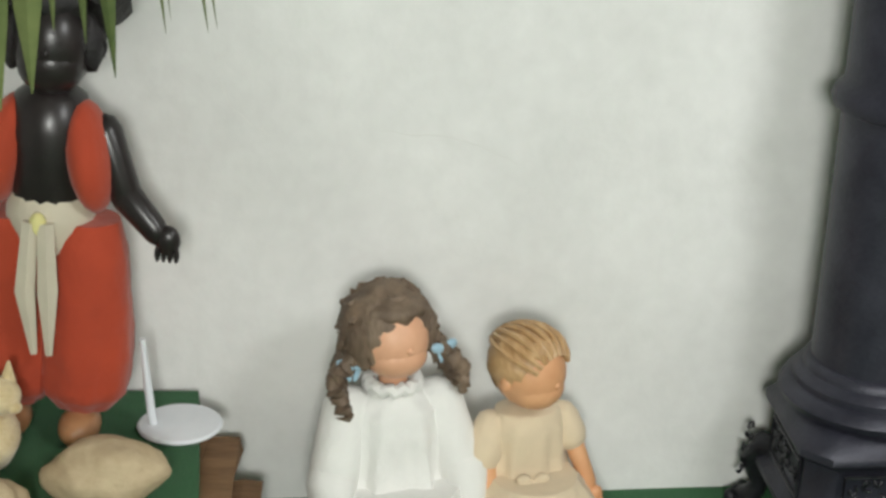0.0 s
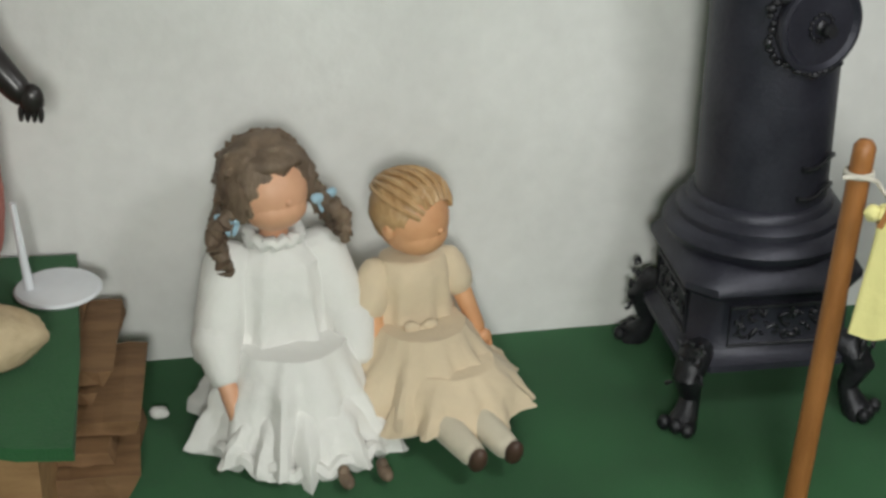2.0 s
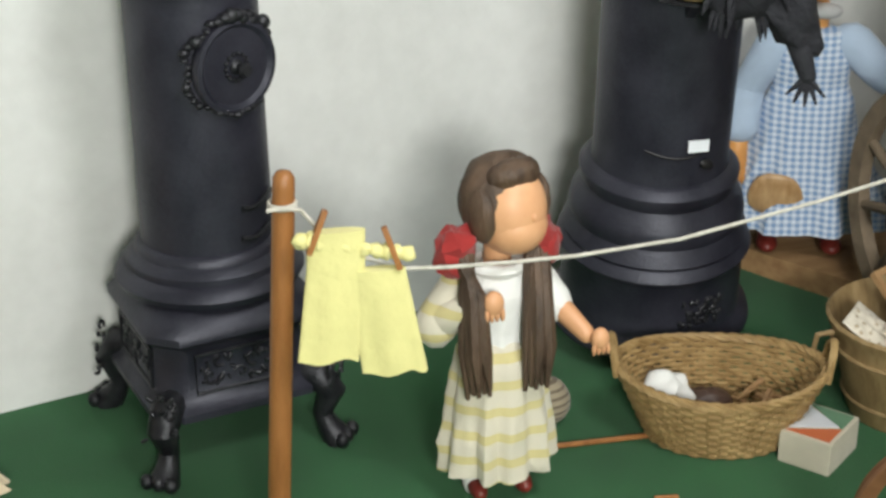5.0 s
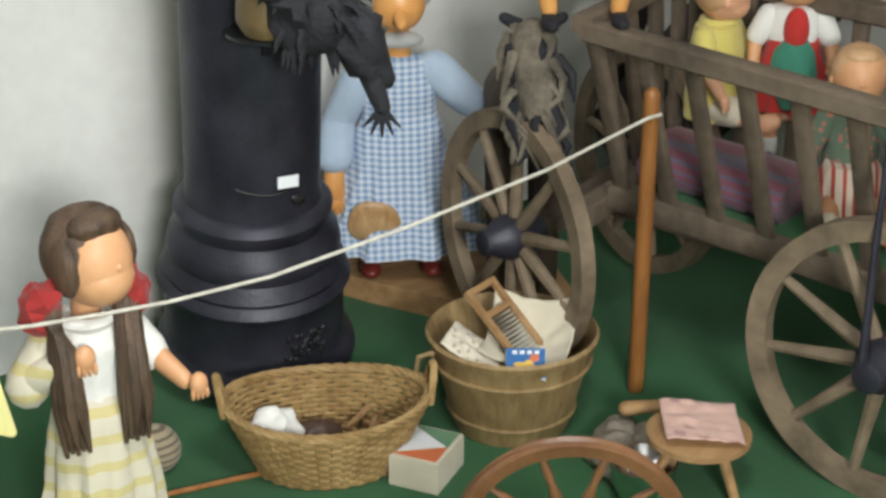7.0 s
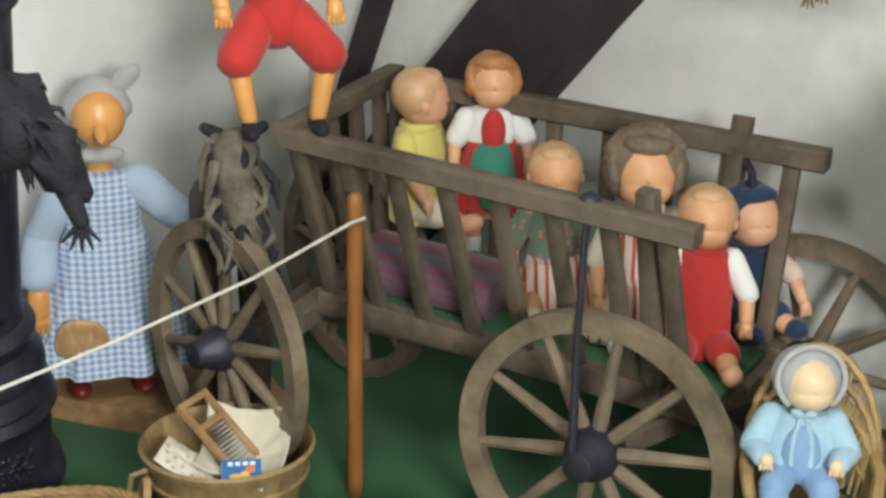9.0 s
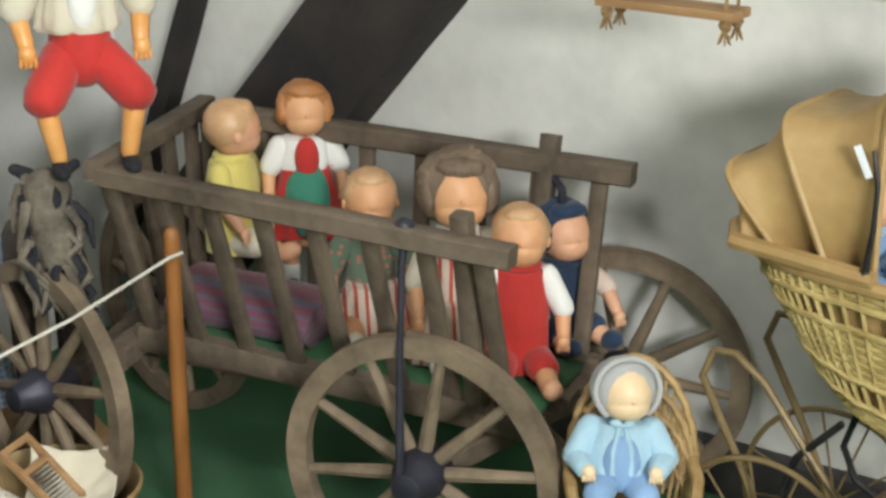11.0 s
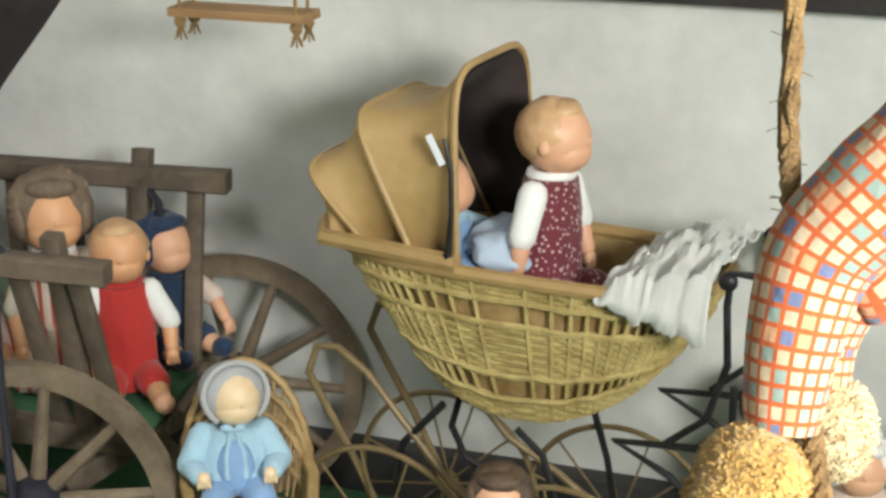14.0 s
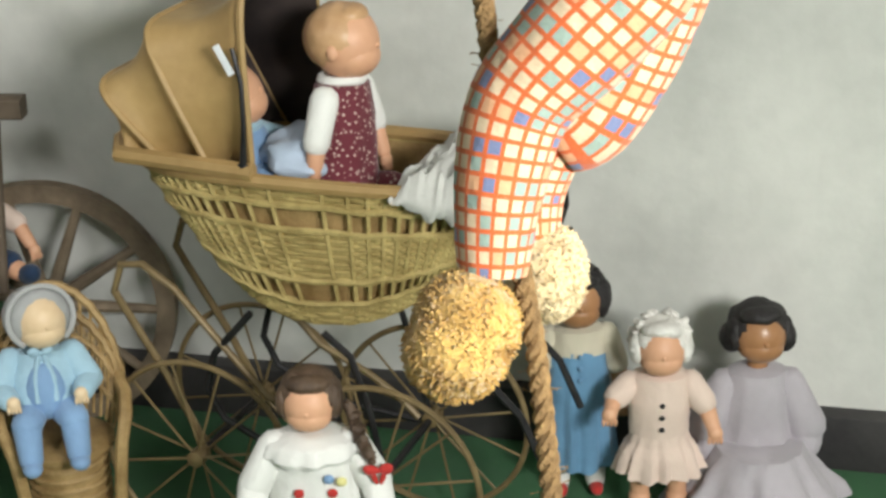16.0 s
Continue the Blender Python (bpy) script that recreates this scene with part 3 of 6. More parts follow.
    bm = bmesh.new()
    tube(bm, [L(3.20, 0.26, 0.74), L(3.17, 0.22, 0.72), L(3.17, 0.21, 0.62), L(3.21, 0.22, 0.55), L(3.25, 0.2, 0.4)], [0.009, 0.009, 0.009, 0.008, 0.01], 8)
    part("iron_stay", bm, IRON, ca)
    return ca


hay_cart()
tagged(part("cart_cloth", box(bmesh.new(), (0.30, 0.86, 0.012), pose(2.925, 0.535, 0.382, 3.1, 0, 7.5), 0.004), CARPET), "green felt cloth lying on the cart floor", "cloth")


# ---- wicker pram ----
def pram():
    pr = thing("wicker_pram", pose(2.94, -0.53, 0, 0, 0, -105.7), "antique wicker doll pram with tan oilcloth hood and thin spoked wheels", "pram")

    def hull(v, a, grow=0.0):
        """A point of the boat-shaped body: v from keel to rim, a round it."""
        v = max(0.0, v)
        lx = 0.20 + 0.135 * v ** 0.8 + grow
        wy = 0.085 + 0.065 * v ** 0.6 + grow
        c, s = math.cos(a), math.sin(a)
        e = 0.62
        x = lx * math.copysign(abs(c) ** e, c) + 0.02 * (1 - v)
        y = wy * math.copysign(abs(s) ** e, s)
        z = 0.475 + 0.275 * v + (1 - v) ** 2 * 0.07 * (x / 0.2) ** 2 - 0.012 * math.sin(v * 3.14) * 0
        return Vector((x, y, z))
    n = 96
    ang = [2 * math.pi * i / n for i in range(n)]
    bm = bmesh.new()
    loft(bm, [[hull(v, a, -0.008) for a in ang] for v in (0, 0.1, 0.3, 0.6, 0.98)], True, False)
    loft(bm, [[hull(0, a, -0.008) * 1.0 if k else Vector((hull(0, a).x * 0.3, hull(0, a).y * 0.3, 0.462)) for a in ang] for k in (0, 1)], True, True)
    bm.faces.ensure_lookup_table()
    body = part("body", bm, WICKER, pr, "woven wicker body")
    # closely woven bands
    for lo, hi in ((0.0, 0.17), (0.36, 0.70), (0.88, 1.0)):
        bm = bmesh.new()
        rows = int((hi - lo) / 0.028) + 1
        for r in range(rows):
            v = lo + (hi - lo) * r / max(1, rows - 1)
            ring = []
            for i in range(n * 2):
                a = 2 * math.pi * i / (n * 2)
                ring.append(hull(v, a, 0.0022 * (1 if (i // 2 + r) % 2 else -1)))
            tube(bm, ring, 0.0042, 5, closed=True)
        part("woven_band", bm, WICKER_Y, body)["kind"] = "stuff"
    # open-work bands: pairs of upright stakes
    for i in range(70):
        a = 2 * math.pi * i / 70
        part("stake", tube(bmesh.new(), [hull(v, a, 0.003) for v in (0.0, 0.17, 0.36, 0.55, 0.72, 0.9, 1.0)], 0.0044, 5), WICKER_Y, body)
    for v, r in ((0.17, 0.006), (0.345, 0.006), (0.71, 0.006), (0.875, 0.006)):
        part("plait", tube(bmesh.new(), [hull(v, a, 0.005) + Vector((0, 0, 0.002 * math.sin(24 * a))) for a in ang], r, 6, closed=True), WICKER_Y, body)
    part("rim", tube(bmesh.new(), [hull(1.0, a, 0.004) + Vector((0, 0, 0.006)) for a in ang], 0.013, 8, closed=True), CANVAS, body, "padded tan oilcloth rim")
    # hood: bows with cloth between
    def bow(xb, zb, xt, zt, w):
        pts = []
        for i in range(25):
            a = math.pi * i / 24
            c, s = math.cos(a), math.sin(a)
            k = abs(s) ** 0.3
            pts.append(Vector((xb + (xt - xb) * k, -w * math.copysign(abs(c) ** 0.36, c), zb + (zt - zb) * k)))
        return pts
    bows = [bow(-0.31, 0.765, -0.325, 0.795, 0.150), bow(-0.235, 0.765, -0.375, 0.90, 0.148), bow(-0.155, 0.765, -0.275, 1.005, 0.148), bow(-0.075, 0.765, -0.08, 1.095, 0.150)]
    rings = []
    for a, b in zip(bows, bows[1:]):
        for k in range(6):
            t = k / 6
            sag = 1 - 0.12 * math.sin(math.pi * t)
            rings.append([Vector((p.lerp(q, t).x, p.lerp(q, t).y * sag * (1 + 0.05 * noise.noise(Vector((p.z * 14, t * 2.5 + p.x * 20, 3)))), 0.765 + (p.lerp(q, t).z - 0.765) * sag)) for p, q in zip(a, b)])
    rings.append(bows[-1])
    outer = bmesh.new()
    loft(outer, rings, False, False)
    hood = part("hood", outer, [CANVAS, LINING], pr, "folding tan oilcloth hood with dark lining")
    sol = hood.modifiers.new("thickness", "SOLIDIFY")
    sol.thickness, sol.offset, sol.material_offset = 0.005, 0, 1
    inner = bmesh.new()
    loft(inner, [[Vector((p.x + 0.004, p.y * 0.965, 0.765 + (p.z - 0.765) * 0.97)) for p in r] for r in rings], False, False)
    part("lining", inner, LINING, hood, "dark brown hood lining")
    for b in bows[1:]:
        part("bow", tube(bmesh.new(), b, 0.0065, 6), CANVAS, hood)
    part("hood_base", tube(bmesh.new(), [Vector((-0.07, -0.158, 0.772)), Vector((-0.2, -0.158, 0.778)), Vector((-0.33, -0.15, 0.78)), Vector((-0.36, -0.09, 0.785)), Vector((-0.365, 0, 0.785)), Vector((-0.36, 0.09, 0.785)), Vector((-0.33, 0.15, 0.78)), Vector((-0.07, 0.158, 0.772))], 0.016, 8), CANVAS, hood)
    for s in (-1, 1):
        bm = bmesh.new()
        tube(bm, [(-0.085, 0.163 * s, 0.775), (-0.075, 0.168 * s, 0.86), (-0.075, 0.166 * s, 0.93), (-0.09, 0.160 * s, 0.985)], [0.007, 0.0045, 0.0045, 0.004], 6)
        blob(bm, (-0.085, 0.163 * s, 0.778), (0.013, 0.008, 0.013), seg=10)
        part("hood_strut", bm, STEEL, hood, "black steel hood strut")
        box(bm := bmesh.new(), (0.012, 0.004, 0.055), pose(-0.105, 0.163 * s, 0.965, 0, -28, 0), 0.001)
        part("clip", bm, WHITE_PAINT, hood, "white enamel clip")
    # chassis
    for s in (-1, 1):
        y = 0.115 * s
        bm = bmesh.new()
        tube(bm, [(-0.36, y, 0.44), (-0.395, y, 0.50), (-0.375, y, 0.555), (-0.33, y, 0.56), (-0.27, y, 0.52), (-0.2, y, 0.44), (-0.1, y, 0.33), (0.0, y, 0.28), (0.06, y, 0.24), (0.10, y, 0.20)], 0.0075, 8)
        tube(bm, [(-0.36, y, 0.44), (-0.30, y, 0.34), (-0.25, y, 0.24), (-0.24, y, 0.195)], 0.0075, 8)
        part("spring", bm, BRONZE, pr, "curved bronze-painted leaf spring")
        bm = bmesh.new()
        tube(bm, [(0.40, y, 0.62), (0.40, y, 0.55), (0.34, y, 0.50), (0.2, y, 0.485), (0.30, y, 0.44), (0.38, y, 0.36), (0.42, y, 0.27)], 0.007, 8)
        tube(bm, [(-0.12, y, 0.49), (-0.2, y, 0.40), (-0.22, y, 0.33), (-0.19, y, 0.27), (-0.06, y, 0.21), (0.1, y, 0.195)], 0.007, 8)
        tube(bm, [(0.02, y, 0.47), (0.07, y, 0.43), (0.10, y, 0.33), (0.12, y, 0.22)], 0.0065, 8)
        part("spring", bm, STEEL, pr, "black steel spring")
    for x in (-0.24, 0.12):
        part("axle", tube(bmesh.new(), [(x, -0.14, 0.195), (x, 0.14, 0.195)], 0.007, 8), STEEL, pr)
        for s in (-1, 1):
            w = new("wheel")
            w.empty_display_size = 0.02
            w.parent = pr
            w.matrix_local = pose(x, 0.135 * s, 0.195)
            R = 0.19
            part("rim", tube(bmesh.new(), [(R * math.cos(2 * math.pi * i / 56), 0, R * math.sin(2 * math.pi * i / 56)) for i in range(56)], 0.0058, 8, closed=True), BRONZE, w)
            for i in range(12):
                a = 2 * math.pi * (i + 0.4) / 12
                part("spoke", tube(bmesh.new(), [(0.012 * math.cos(a), 0.008 * (i % 2 * 2 - 1), 0.012 * math.sin(a)), (R * math.cos(a), 0, R * math.sin(a))], 0.0026, 5), BRONZE, w)
            part("hub", lathe(bmesh.new(), [(0.008, -0.022), (0.016, -0.018), (0.016, 0.018), (0.008, 0.022)], 14, pose(0, 0, 0, 90, 0, 0)), BRONZE, w)
    for s in (-1, 1):
        bm = bmesh.new()
        tube(bm, [(0.29, 0.12 * s, 0.50), (0.36, 0.125 * s, 0.56), (0.39, 0.125 * s, 0.66), (0.385, 0.125 * s, 0.76), (0.39, 0.125 * s, 0.815), (0.43, 0.125 * s, 0.815), (0.46, 0.125 * s, 0.825)], 0.0065, 8)
        blob(bm, (0.385, 0.125 * s, 0.80), (0.016, 0.012, 0.016), seg=12)
        part("handle_arm", bm, STEEL, pr, "black steel handle arm")
    part("handle_grip", tube(bmesh.new(), [(0.46, -0.15, 0.825), (0.46, 0.15, 0.825)], 0.010, 10), WOOD_SPIN, pr)
    return pr


pram()


# ---- dolls: each one a single plain mesh ----
def doll(label, m, build, mats, group=""):
    bm = bmesh.new()
    build(bm)
    ob = part("doll", bm, mats)
    ob.matrix_world = m
    return tagged(ob, label, "doll", group)


def head(bm, c, r, skin, hair=None, tilt=(0, 0, 0), style="cap", rough=0.006, seed=1.0):
    """Head with small nose, ears and a hair shape; face towards local -y."""
    tilt = (tilt[0] - 17, tilt[1], tilt[2])
    t = pose(*c, *tilt)

    def P(x, y, z):
        return tuple(t @ Vector((x * r, y * r, z * r)))
    blob(bm, P(0, 0, 0), (r * 0.90, r * 0.95, r * 1.02), skin, tilt)
    blob(bm, P(0, -0.22, -0.42), (r * 0.76, r * 0.68, r * 0.58), skin, tilt)
    blob(bm, P(0, -0.90, -0.20), (r * 0.085, r * 0.09, r * 0.10), skin, tilt, 10)
    for s in (-1, 1):
        if style in ("moulded", "cap"):
            blob(bm, P(0.90 * s, 0.02, -0.15), (r * 0.10, r * 0.17, r * 0.22), skin, tilt, 10)
    if hair is None:
        return
    if style == "moulded":
        blob(bm, P(0, 0.14, 0.16), (r * 0.97, r * 0.97, r * 0.95), hair, tilt, 28, rough * 0.6, 60, seed)
        blob(bm, P(0, -0.30, 0.66), (r * 0.60, r * 0.5, r * 0.34), hair, tilt, 16, rough * 0.4, 60, seed)
    elif style == "bonnet":
        blob(bm, P(0, 0.22, 0.12), (r * 1.12, r * 1.02, r * 1.12), hair, tilt, 24, 0.002, 60, seed)
        tube(bm, [P(1.10 * math.cos(a), -0.30 - 0.06 * math.sin(a), 0.10 + 1.12 * math.sin(a)) for a in np.linspace(-0.9, 4.04, 22)], r * 0.10, 8, mi=hair)
    else:
        w = 1.13 if style == "wild" else 1.0
        blob(bm, P(0, 0.20, 0.20), (r * 1.07 * w, r * 0.98, r * 1.03 * w), hair, tilt, 32, rough, 45, seed)
        blob(bm, P(0, -0.34, 0.72), (r * 0.74, r * 0.56, r * 0.36), hair, tilt, 20, rough, 50, seed)
        for s in (-1, 1):
            blob(bm, P(0.84 * s, -0.02, 0.05), (r * 0.28 * w, r * 0.46, r * 0.62 * w), hair, tilt, 16, rough, 50, seed + s)
    if style in ("curls", "wild"):
        rnd = random.Random(int(seed * 10))
        for i in range(70 if style == "wild" else 46):
            a, b = rnd.uniform(-0.45, 3.6), rnd.uniform(-0.35, 1.3)
            d = Vector((math.cos(a) * math.cos(b), math.sin(a) * math.cos(b), math.sin(b)))
            q = Vector((0, 0.2, 0.2)) + d * 1.06
            s = rnd.uniform(0.10, 0.2)
            blob(bm, P(*q), r * s, hair, (rnd.uniform(0, 90), rnd.uniform(0, 90), 0), 8, rough, 90, i)
    # loose strands
    if style in ("wild", "curls", "straight"):
        rnd = random.Random(int(seed * 7) + 3)
        for i in range(40 if style == "wild" else 0):
            a, b = rnd.uniform(-0.3, 3.45), rnd.uniform(0.1, 1.4)
            d = Vector((math.cos(a) * math.cos(b), math.sin(a) * math.cos(b), math.sin(b)))
            q0 = Vector((0, 0.2, 0.2)) + d * 0.98
            side = d.cross(Vector((0, 0, 1))).normalized() * rnd.uniform(-0.5, 0.5)
            tube(bm, [P(*q0), P(*(q0 + d * 0.16 + side * 0.4)), P(*(q0 + d * 0.12 + side)), P(*(q0 + side * 1.5 - Vector((0, 0, 0.25))))], r * 0.014, 4, mi=hair)


def curl(bm, points, r, mi, turns=5, seed=0):
    """A hanging ringlet: a thick strand with a wound surface."""
    pts = [Vector(p) for p in points]
    n = 26
    path, rad = [], []
    for i in range(n):
        t = i / (n - 1) * (len(pts) - 1)
        k = min(int(t), len(pts) - 2)
        path.append(pts[k].lerp(pts[k + 1], t - k) + Vector((0.22 * r * math.cos(i * turns * 0.5 + seed), 0.22 * r * math.sin(i * turns * 0.5 + seed), 0)))
        rad.append(r * (0.75 + 0.25 * math.sin(i * turns * 0.55 + seed)) * (1 if i < n - 3 else 0.6))
    tube(bm, path, rad, 10, mi=mi)


def bow_knot(bm, c, s, mi, rz=0, tails=True):
    m = pose(*c, 0, 0, rz)
    for k in (-1, 1):
        blob(bm, tuple(m @ Vector((0.55 * s * k, 0, 0.12 * s))), (s * 0.55, s * 0.28, s * 0.42), mi, (0, -20 * k, rz), 12, s * 0.12, 40, k + 2)
        if tails:
            blob(bm, tuple(m @ Vector((0.3 * s * k, 0, -0.6 * s))), (s * 0.2, s * 0.08, s * 0.6), mi, (0, 18 * k, rz), 10, s * 0.06, 40, k)
    blob(bm, c, s * 0.22, mi, seg=10)


def hand(bm, c, r, mi):
    blob(bm, c, (r, r * 0.8, r * 1.1), mi, seg=12)
    for k in range(4):
        blob(bm, (c[0] + r * 0.5 * (k - 1.5), c[1] - r * 0.3, c[2] - r * 0.9), (r * 0.25, r * 0.3, r * 0.6), mi, seg=8)


def shoe(bm, c, l, mi, rx=0, rz=0):
    m = pose(*c, rx, 0, rz)
    blob(bm, tuple(m @ Vector((0, -l * 0.18, 0))), (l * 0.26, l * 0.52, l * 0.24), mi, (rx, 0, rz), 14)
    blob(bm, tuple(m @ Vector((0, l * 0.12, l * 0.12))), (l * 0.22, l * 0.26, l * 0.28), mi, (rx, 0, rz), 12)


# ringlet doll in white, sitting against the wall
def d_ringlets(bm):
    # 0 dress, 1 skin, 2 hair, 3 ribbon
    skirt(bm, [(0.03, 0.385), (0.05, 0.375), (0.088, 0.345), (0.10, 0.29), (0.105, 0.22), (0.12, 0.16)], 9, 0.10, 0, flat=0.75, seed=2)
    skirt(bm, [(0.10, 0.20), (0.13, 0.15), (0.15, 0.09), (0.165, 0.04), (0.17, 0.012), (0.15, 0.004)], 11, 0.17, 0, (0.01, -0.05, 0), 1.0, 96, 5, hem=0.008)
    skirt(bm, [(0.10, 0.12), (0.14, 0.085), (0.165, 0.04), (0.17, 0.01)], 13, 0.16, 0, (0.02, -0.085, 0), 0.92, 96, 6, hem=0.01)
    tube(bm, [(0.165 * math.cos(a) + 0.02, -0.085 + 0.152 * math.sin(a), 0.02 + 0.012 * math.sin(a * 17)) for a in np.linspace(3.3, 6.1, 60)], 0.014, 6, mi=0)
    tube(bm, [(0.045 * math.cos(a), 0.0 + 0.042 * math.sin(a), 0.39 + 0.006 * math.sin(a * 12)) for a in np.linspace(0, 6.1, 40)], 0.012, 8, mi=0)
    for s in (-1, 1):
        limb(bm, (0.085 * s, 0.0, 0.345), (0.125 * s, -0.045, 0.20), 0.045, 0.046, 0, 16)
        limb(bm, (0.125 * s, -0.05, 0.215), (0.125 * s, -0.09, 0.165), 0.046, 0.028, 0, 16)
    limb(bm, (-0.125, -0.095, 0.165), (-0.105, -0.135, 0.06), 0.018, 0.014, 1)
    hand(bm, (-0.10, -0.145, 0.045), 0.016, 1)
    limb(bm, (0, 0, 0.36), (0, 0, 0.42), 0.026, 0.026, 1)
    head(bm, (-0.008, -0.012, 0.488), 0.074, 1, 2, (6, 0, 14), "wild", 0.012, 2.0)
    for s, x0 in ((-1, -0.075), (1, 0.075)):
        for k in range(5):
            y = 0.035 - 0.016 * k
            curl(bm, [(x0, y, 0.47), (x0 * 1.25 + 0.006 * k * s, y - 0.005, 0.42), (x0 * (1.15 if s < 0 else 1.6), y - 0.01, 0.385 - 0.012 * (k % 3) - (0.05 if s < 0 else 0.0))], 0.019, 2, seed=k)
        bow_knot(bm, (x0 * 1.12, -0.035, 0.445 if s < 0 else 0.465), 0.026, 3, 20 * s)
    for s in (-1, 1):
        shoe(bm, (0.075 + 0.035 * s, -0.27, 0.02), 0.05, 2)


doll("sitting doll with brown ringlets, blue bows and white frilled dress", pose(0.275, 1.73, 0.0, 0, 0, 4), d_ringlets, [WHITE, SKIN, HAIR_ASH, SKY])


def d_cream(bm):
    # 0 dress, 1 skin, 2 hair, 3 shoes, 4 stockings
    skirt(bm, [(0.03, 0.315), (0.06, 0.305), (0.076, 0.27), (0.076, 0.21), (0.085, 0.165)], 9, 0.05, 0, flat=0.75, seed=3)
    skirt(bm, [(0.08, 0.185), (0.11, 0.14), (0.145, 0.09), (0.16, 0.055)], 12, 0.12, 0, (0.0, -0.05, 0), 1.0, 80, 8, hem=0.01)
    skirt(bm, [(0.08, 0.13), (0.115, 0.10), (0.14, 0.06), (0.15, 0.04), (0.13, 0.03)], 12, 0.10, 0, (0.03, -0.12, 0), 0.85, 90, 9, hem=0.012)
    bow_knot(bm, (-0.01, -0.075, 0.185), 0.03, 0)
    limb(bm, (-0.07, 0, 0.275), (-0.088, -0.015, 0.225), 0.032, 0.036, 0)
    limb(bm, (0.07, 0, 0.275), (0.082, -0.01, 0.24), 0.032, 0.034, 0)
    limb(bm, (-0.088, -0.015, 0.225), (-0.085, -0.05, 0.135), 0.022, 0.017, 1)
    hand(bm, (-0.082, -0.06, 0.115), 0.016, 1)
    limb(bm, (0.085, -0.01, 0.24), (0.115, -0.04, 0.145), 0.020, 0.015, 1)
    hand(bm, (0.125, -0.05, 0.125), 0.015, 1)
    for s in (-1, 1):
        limb(bm, (0.03 * s, -0.1, 0.055), (0.03 + 0.032 * s, -0.30, 0.045), 0.036, 0.024, 4)
        shoe(bm, (0.03 + 0.034 * s, -0.325, 0.040), 0.062, 3, -65)
    head(bm, (-0.006, -0.02, 0.395), 0.072, 1, 2, (14, 0, 28), "moulded", 0.012, 4.0)
    for k in range(9):
        a = -1.2 + k * 0.3
        tube(bm, [tuple(pose(-0.006, -0.01, 0.408, 14, 0, 28) @ Vector((0.073 * math.sin(a * 0.9) * math.cos(b), 0.012 + 0.075 * math.sin(b - 0.2), 0.072 * math.cos(a * 0.9) * math.cos(b) ))) for b in np.linspace(-0.9, 1.3, 9)], 0.006, 6, mi=2)


doll("sitting composition doll with moulded blond hair and cream dress", pose(0.525, 1.71, 0.015, 0, 0, 6), d_cream, [CREAM, SKIN_TAN, HAIR_BLOND, BROWNLEATHER, OFFWHITE])


# dark doll in red trousers on the raised platform
def d_red(bm):
    # 0 dark, 1 red, 2 sash, 3 feet, 4 trim, 5 hair
    limb(bm, (0, 0, 0.33), (0, 0, 0.45), 0.060, 0.070, 0, 16)
    limb(bm, (0, 0, 0.325), (0, 0, 0.335), 0.070, 0.070, 2, 20)
    for s in (-1, 1):
        blob(bm, (0.066 * s, -0.012, 0.415), (0.036, 0.066, 0.078), 1, (0, -12 * s, 0), 16)
        limb(bm, (0.085 * s, 0, 0.445), (0.122 * s, -0.01, 0.365), 0.028, 0.025, 0)
        limb(bm, (0.122 * s, -0.01, 0.365), (0.175 * s, -0.03, 0.325), 0.025, 0.020, 0)
        hand(bm, (0.195 * s, -0.035, 0.315), 0.02, 0)
        skirt(bm, [(0.052, 0.325), (0.066, 0.28), (0.074, 0.20), (0.078, 0.13), (0.070, 0.07), (0.045, 0.045)], 7, 0.05, 1, (0.058 * s, 0, 0), 0.9, 40, 5 + s)
        blob(bm, (0.058 * s, -0.03, 0.022), (0.034, 0.055, 0.026), 3)
        tube(bm, [(0.012 * s, -0.074, 0.335), (0.018 * s, -0.082, 0.24), (0.012 * s + 0.01, -0.088, 0.15)], [0.014, 0.018, 0.006], 6, mi=2)
    blob(bm, (0, -0.075, 0.333), (0.014, 0.012, 0.016), 4, seg=10)
    limb(bm, (0, 0, 0.46), (0, 0, 0.50), 0.03, 0.03, 0)
    head(bm, (0.005, -0.01, 0.565), 0.068, 0, 5, (6, 0, 6), "curls", 0.012, 6.0)
    blob(bm, (0.0, 0.005, 0.655), (0.062, 0.062, 0.045), 1, seg=18)
    blob(bm, (0.085, 0.01, 0.63), (0.035, 0.04, 0.05), 5, (0, 20, 0), 14, 0.018, 60)
    blob(bm, (-0.085, 0.01, 0.62), (0.035, 0.04, 0.05), 5, (0, -20, 0), 14, 0.018, 60, 4)


doll("dark brown doll in orange-red waistcoat and trousers with cream sash", pose(-0.322, 1.845, 0.277, 0, 4, -12) @ Matrix.Diagonal((1.04, 1.04, 1.34, 1)), d_red, [SKIN_DARK, RED, OFFWHITE, SKIN_BROWN, LEMON, HAIR_BLACK])


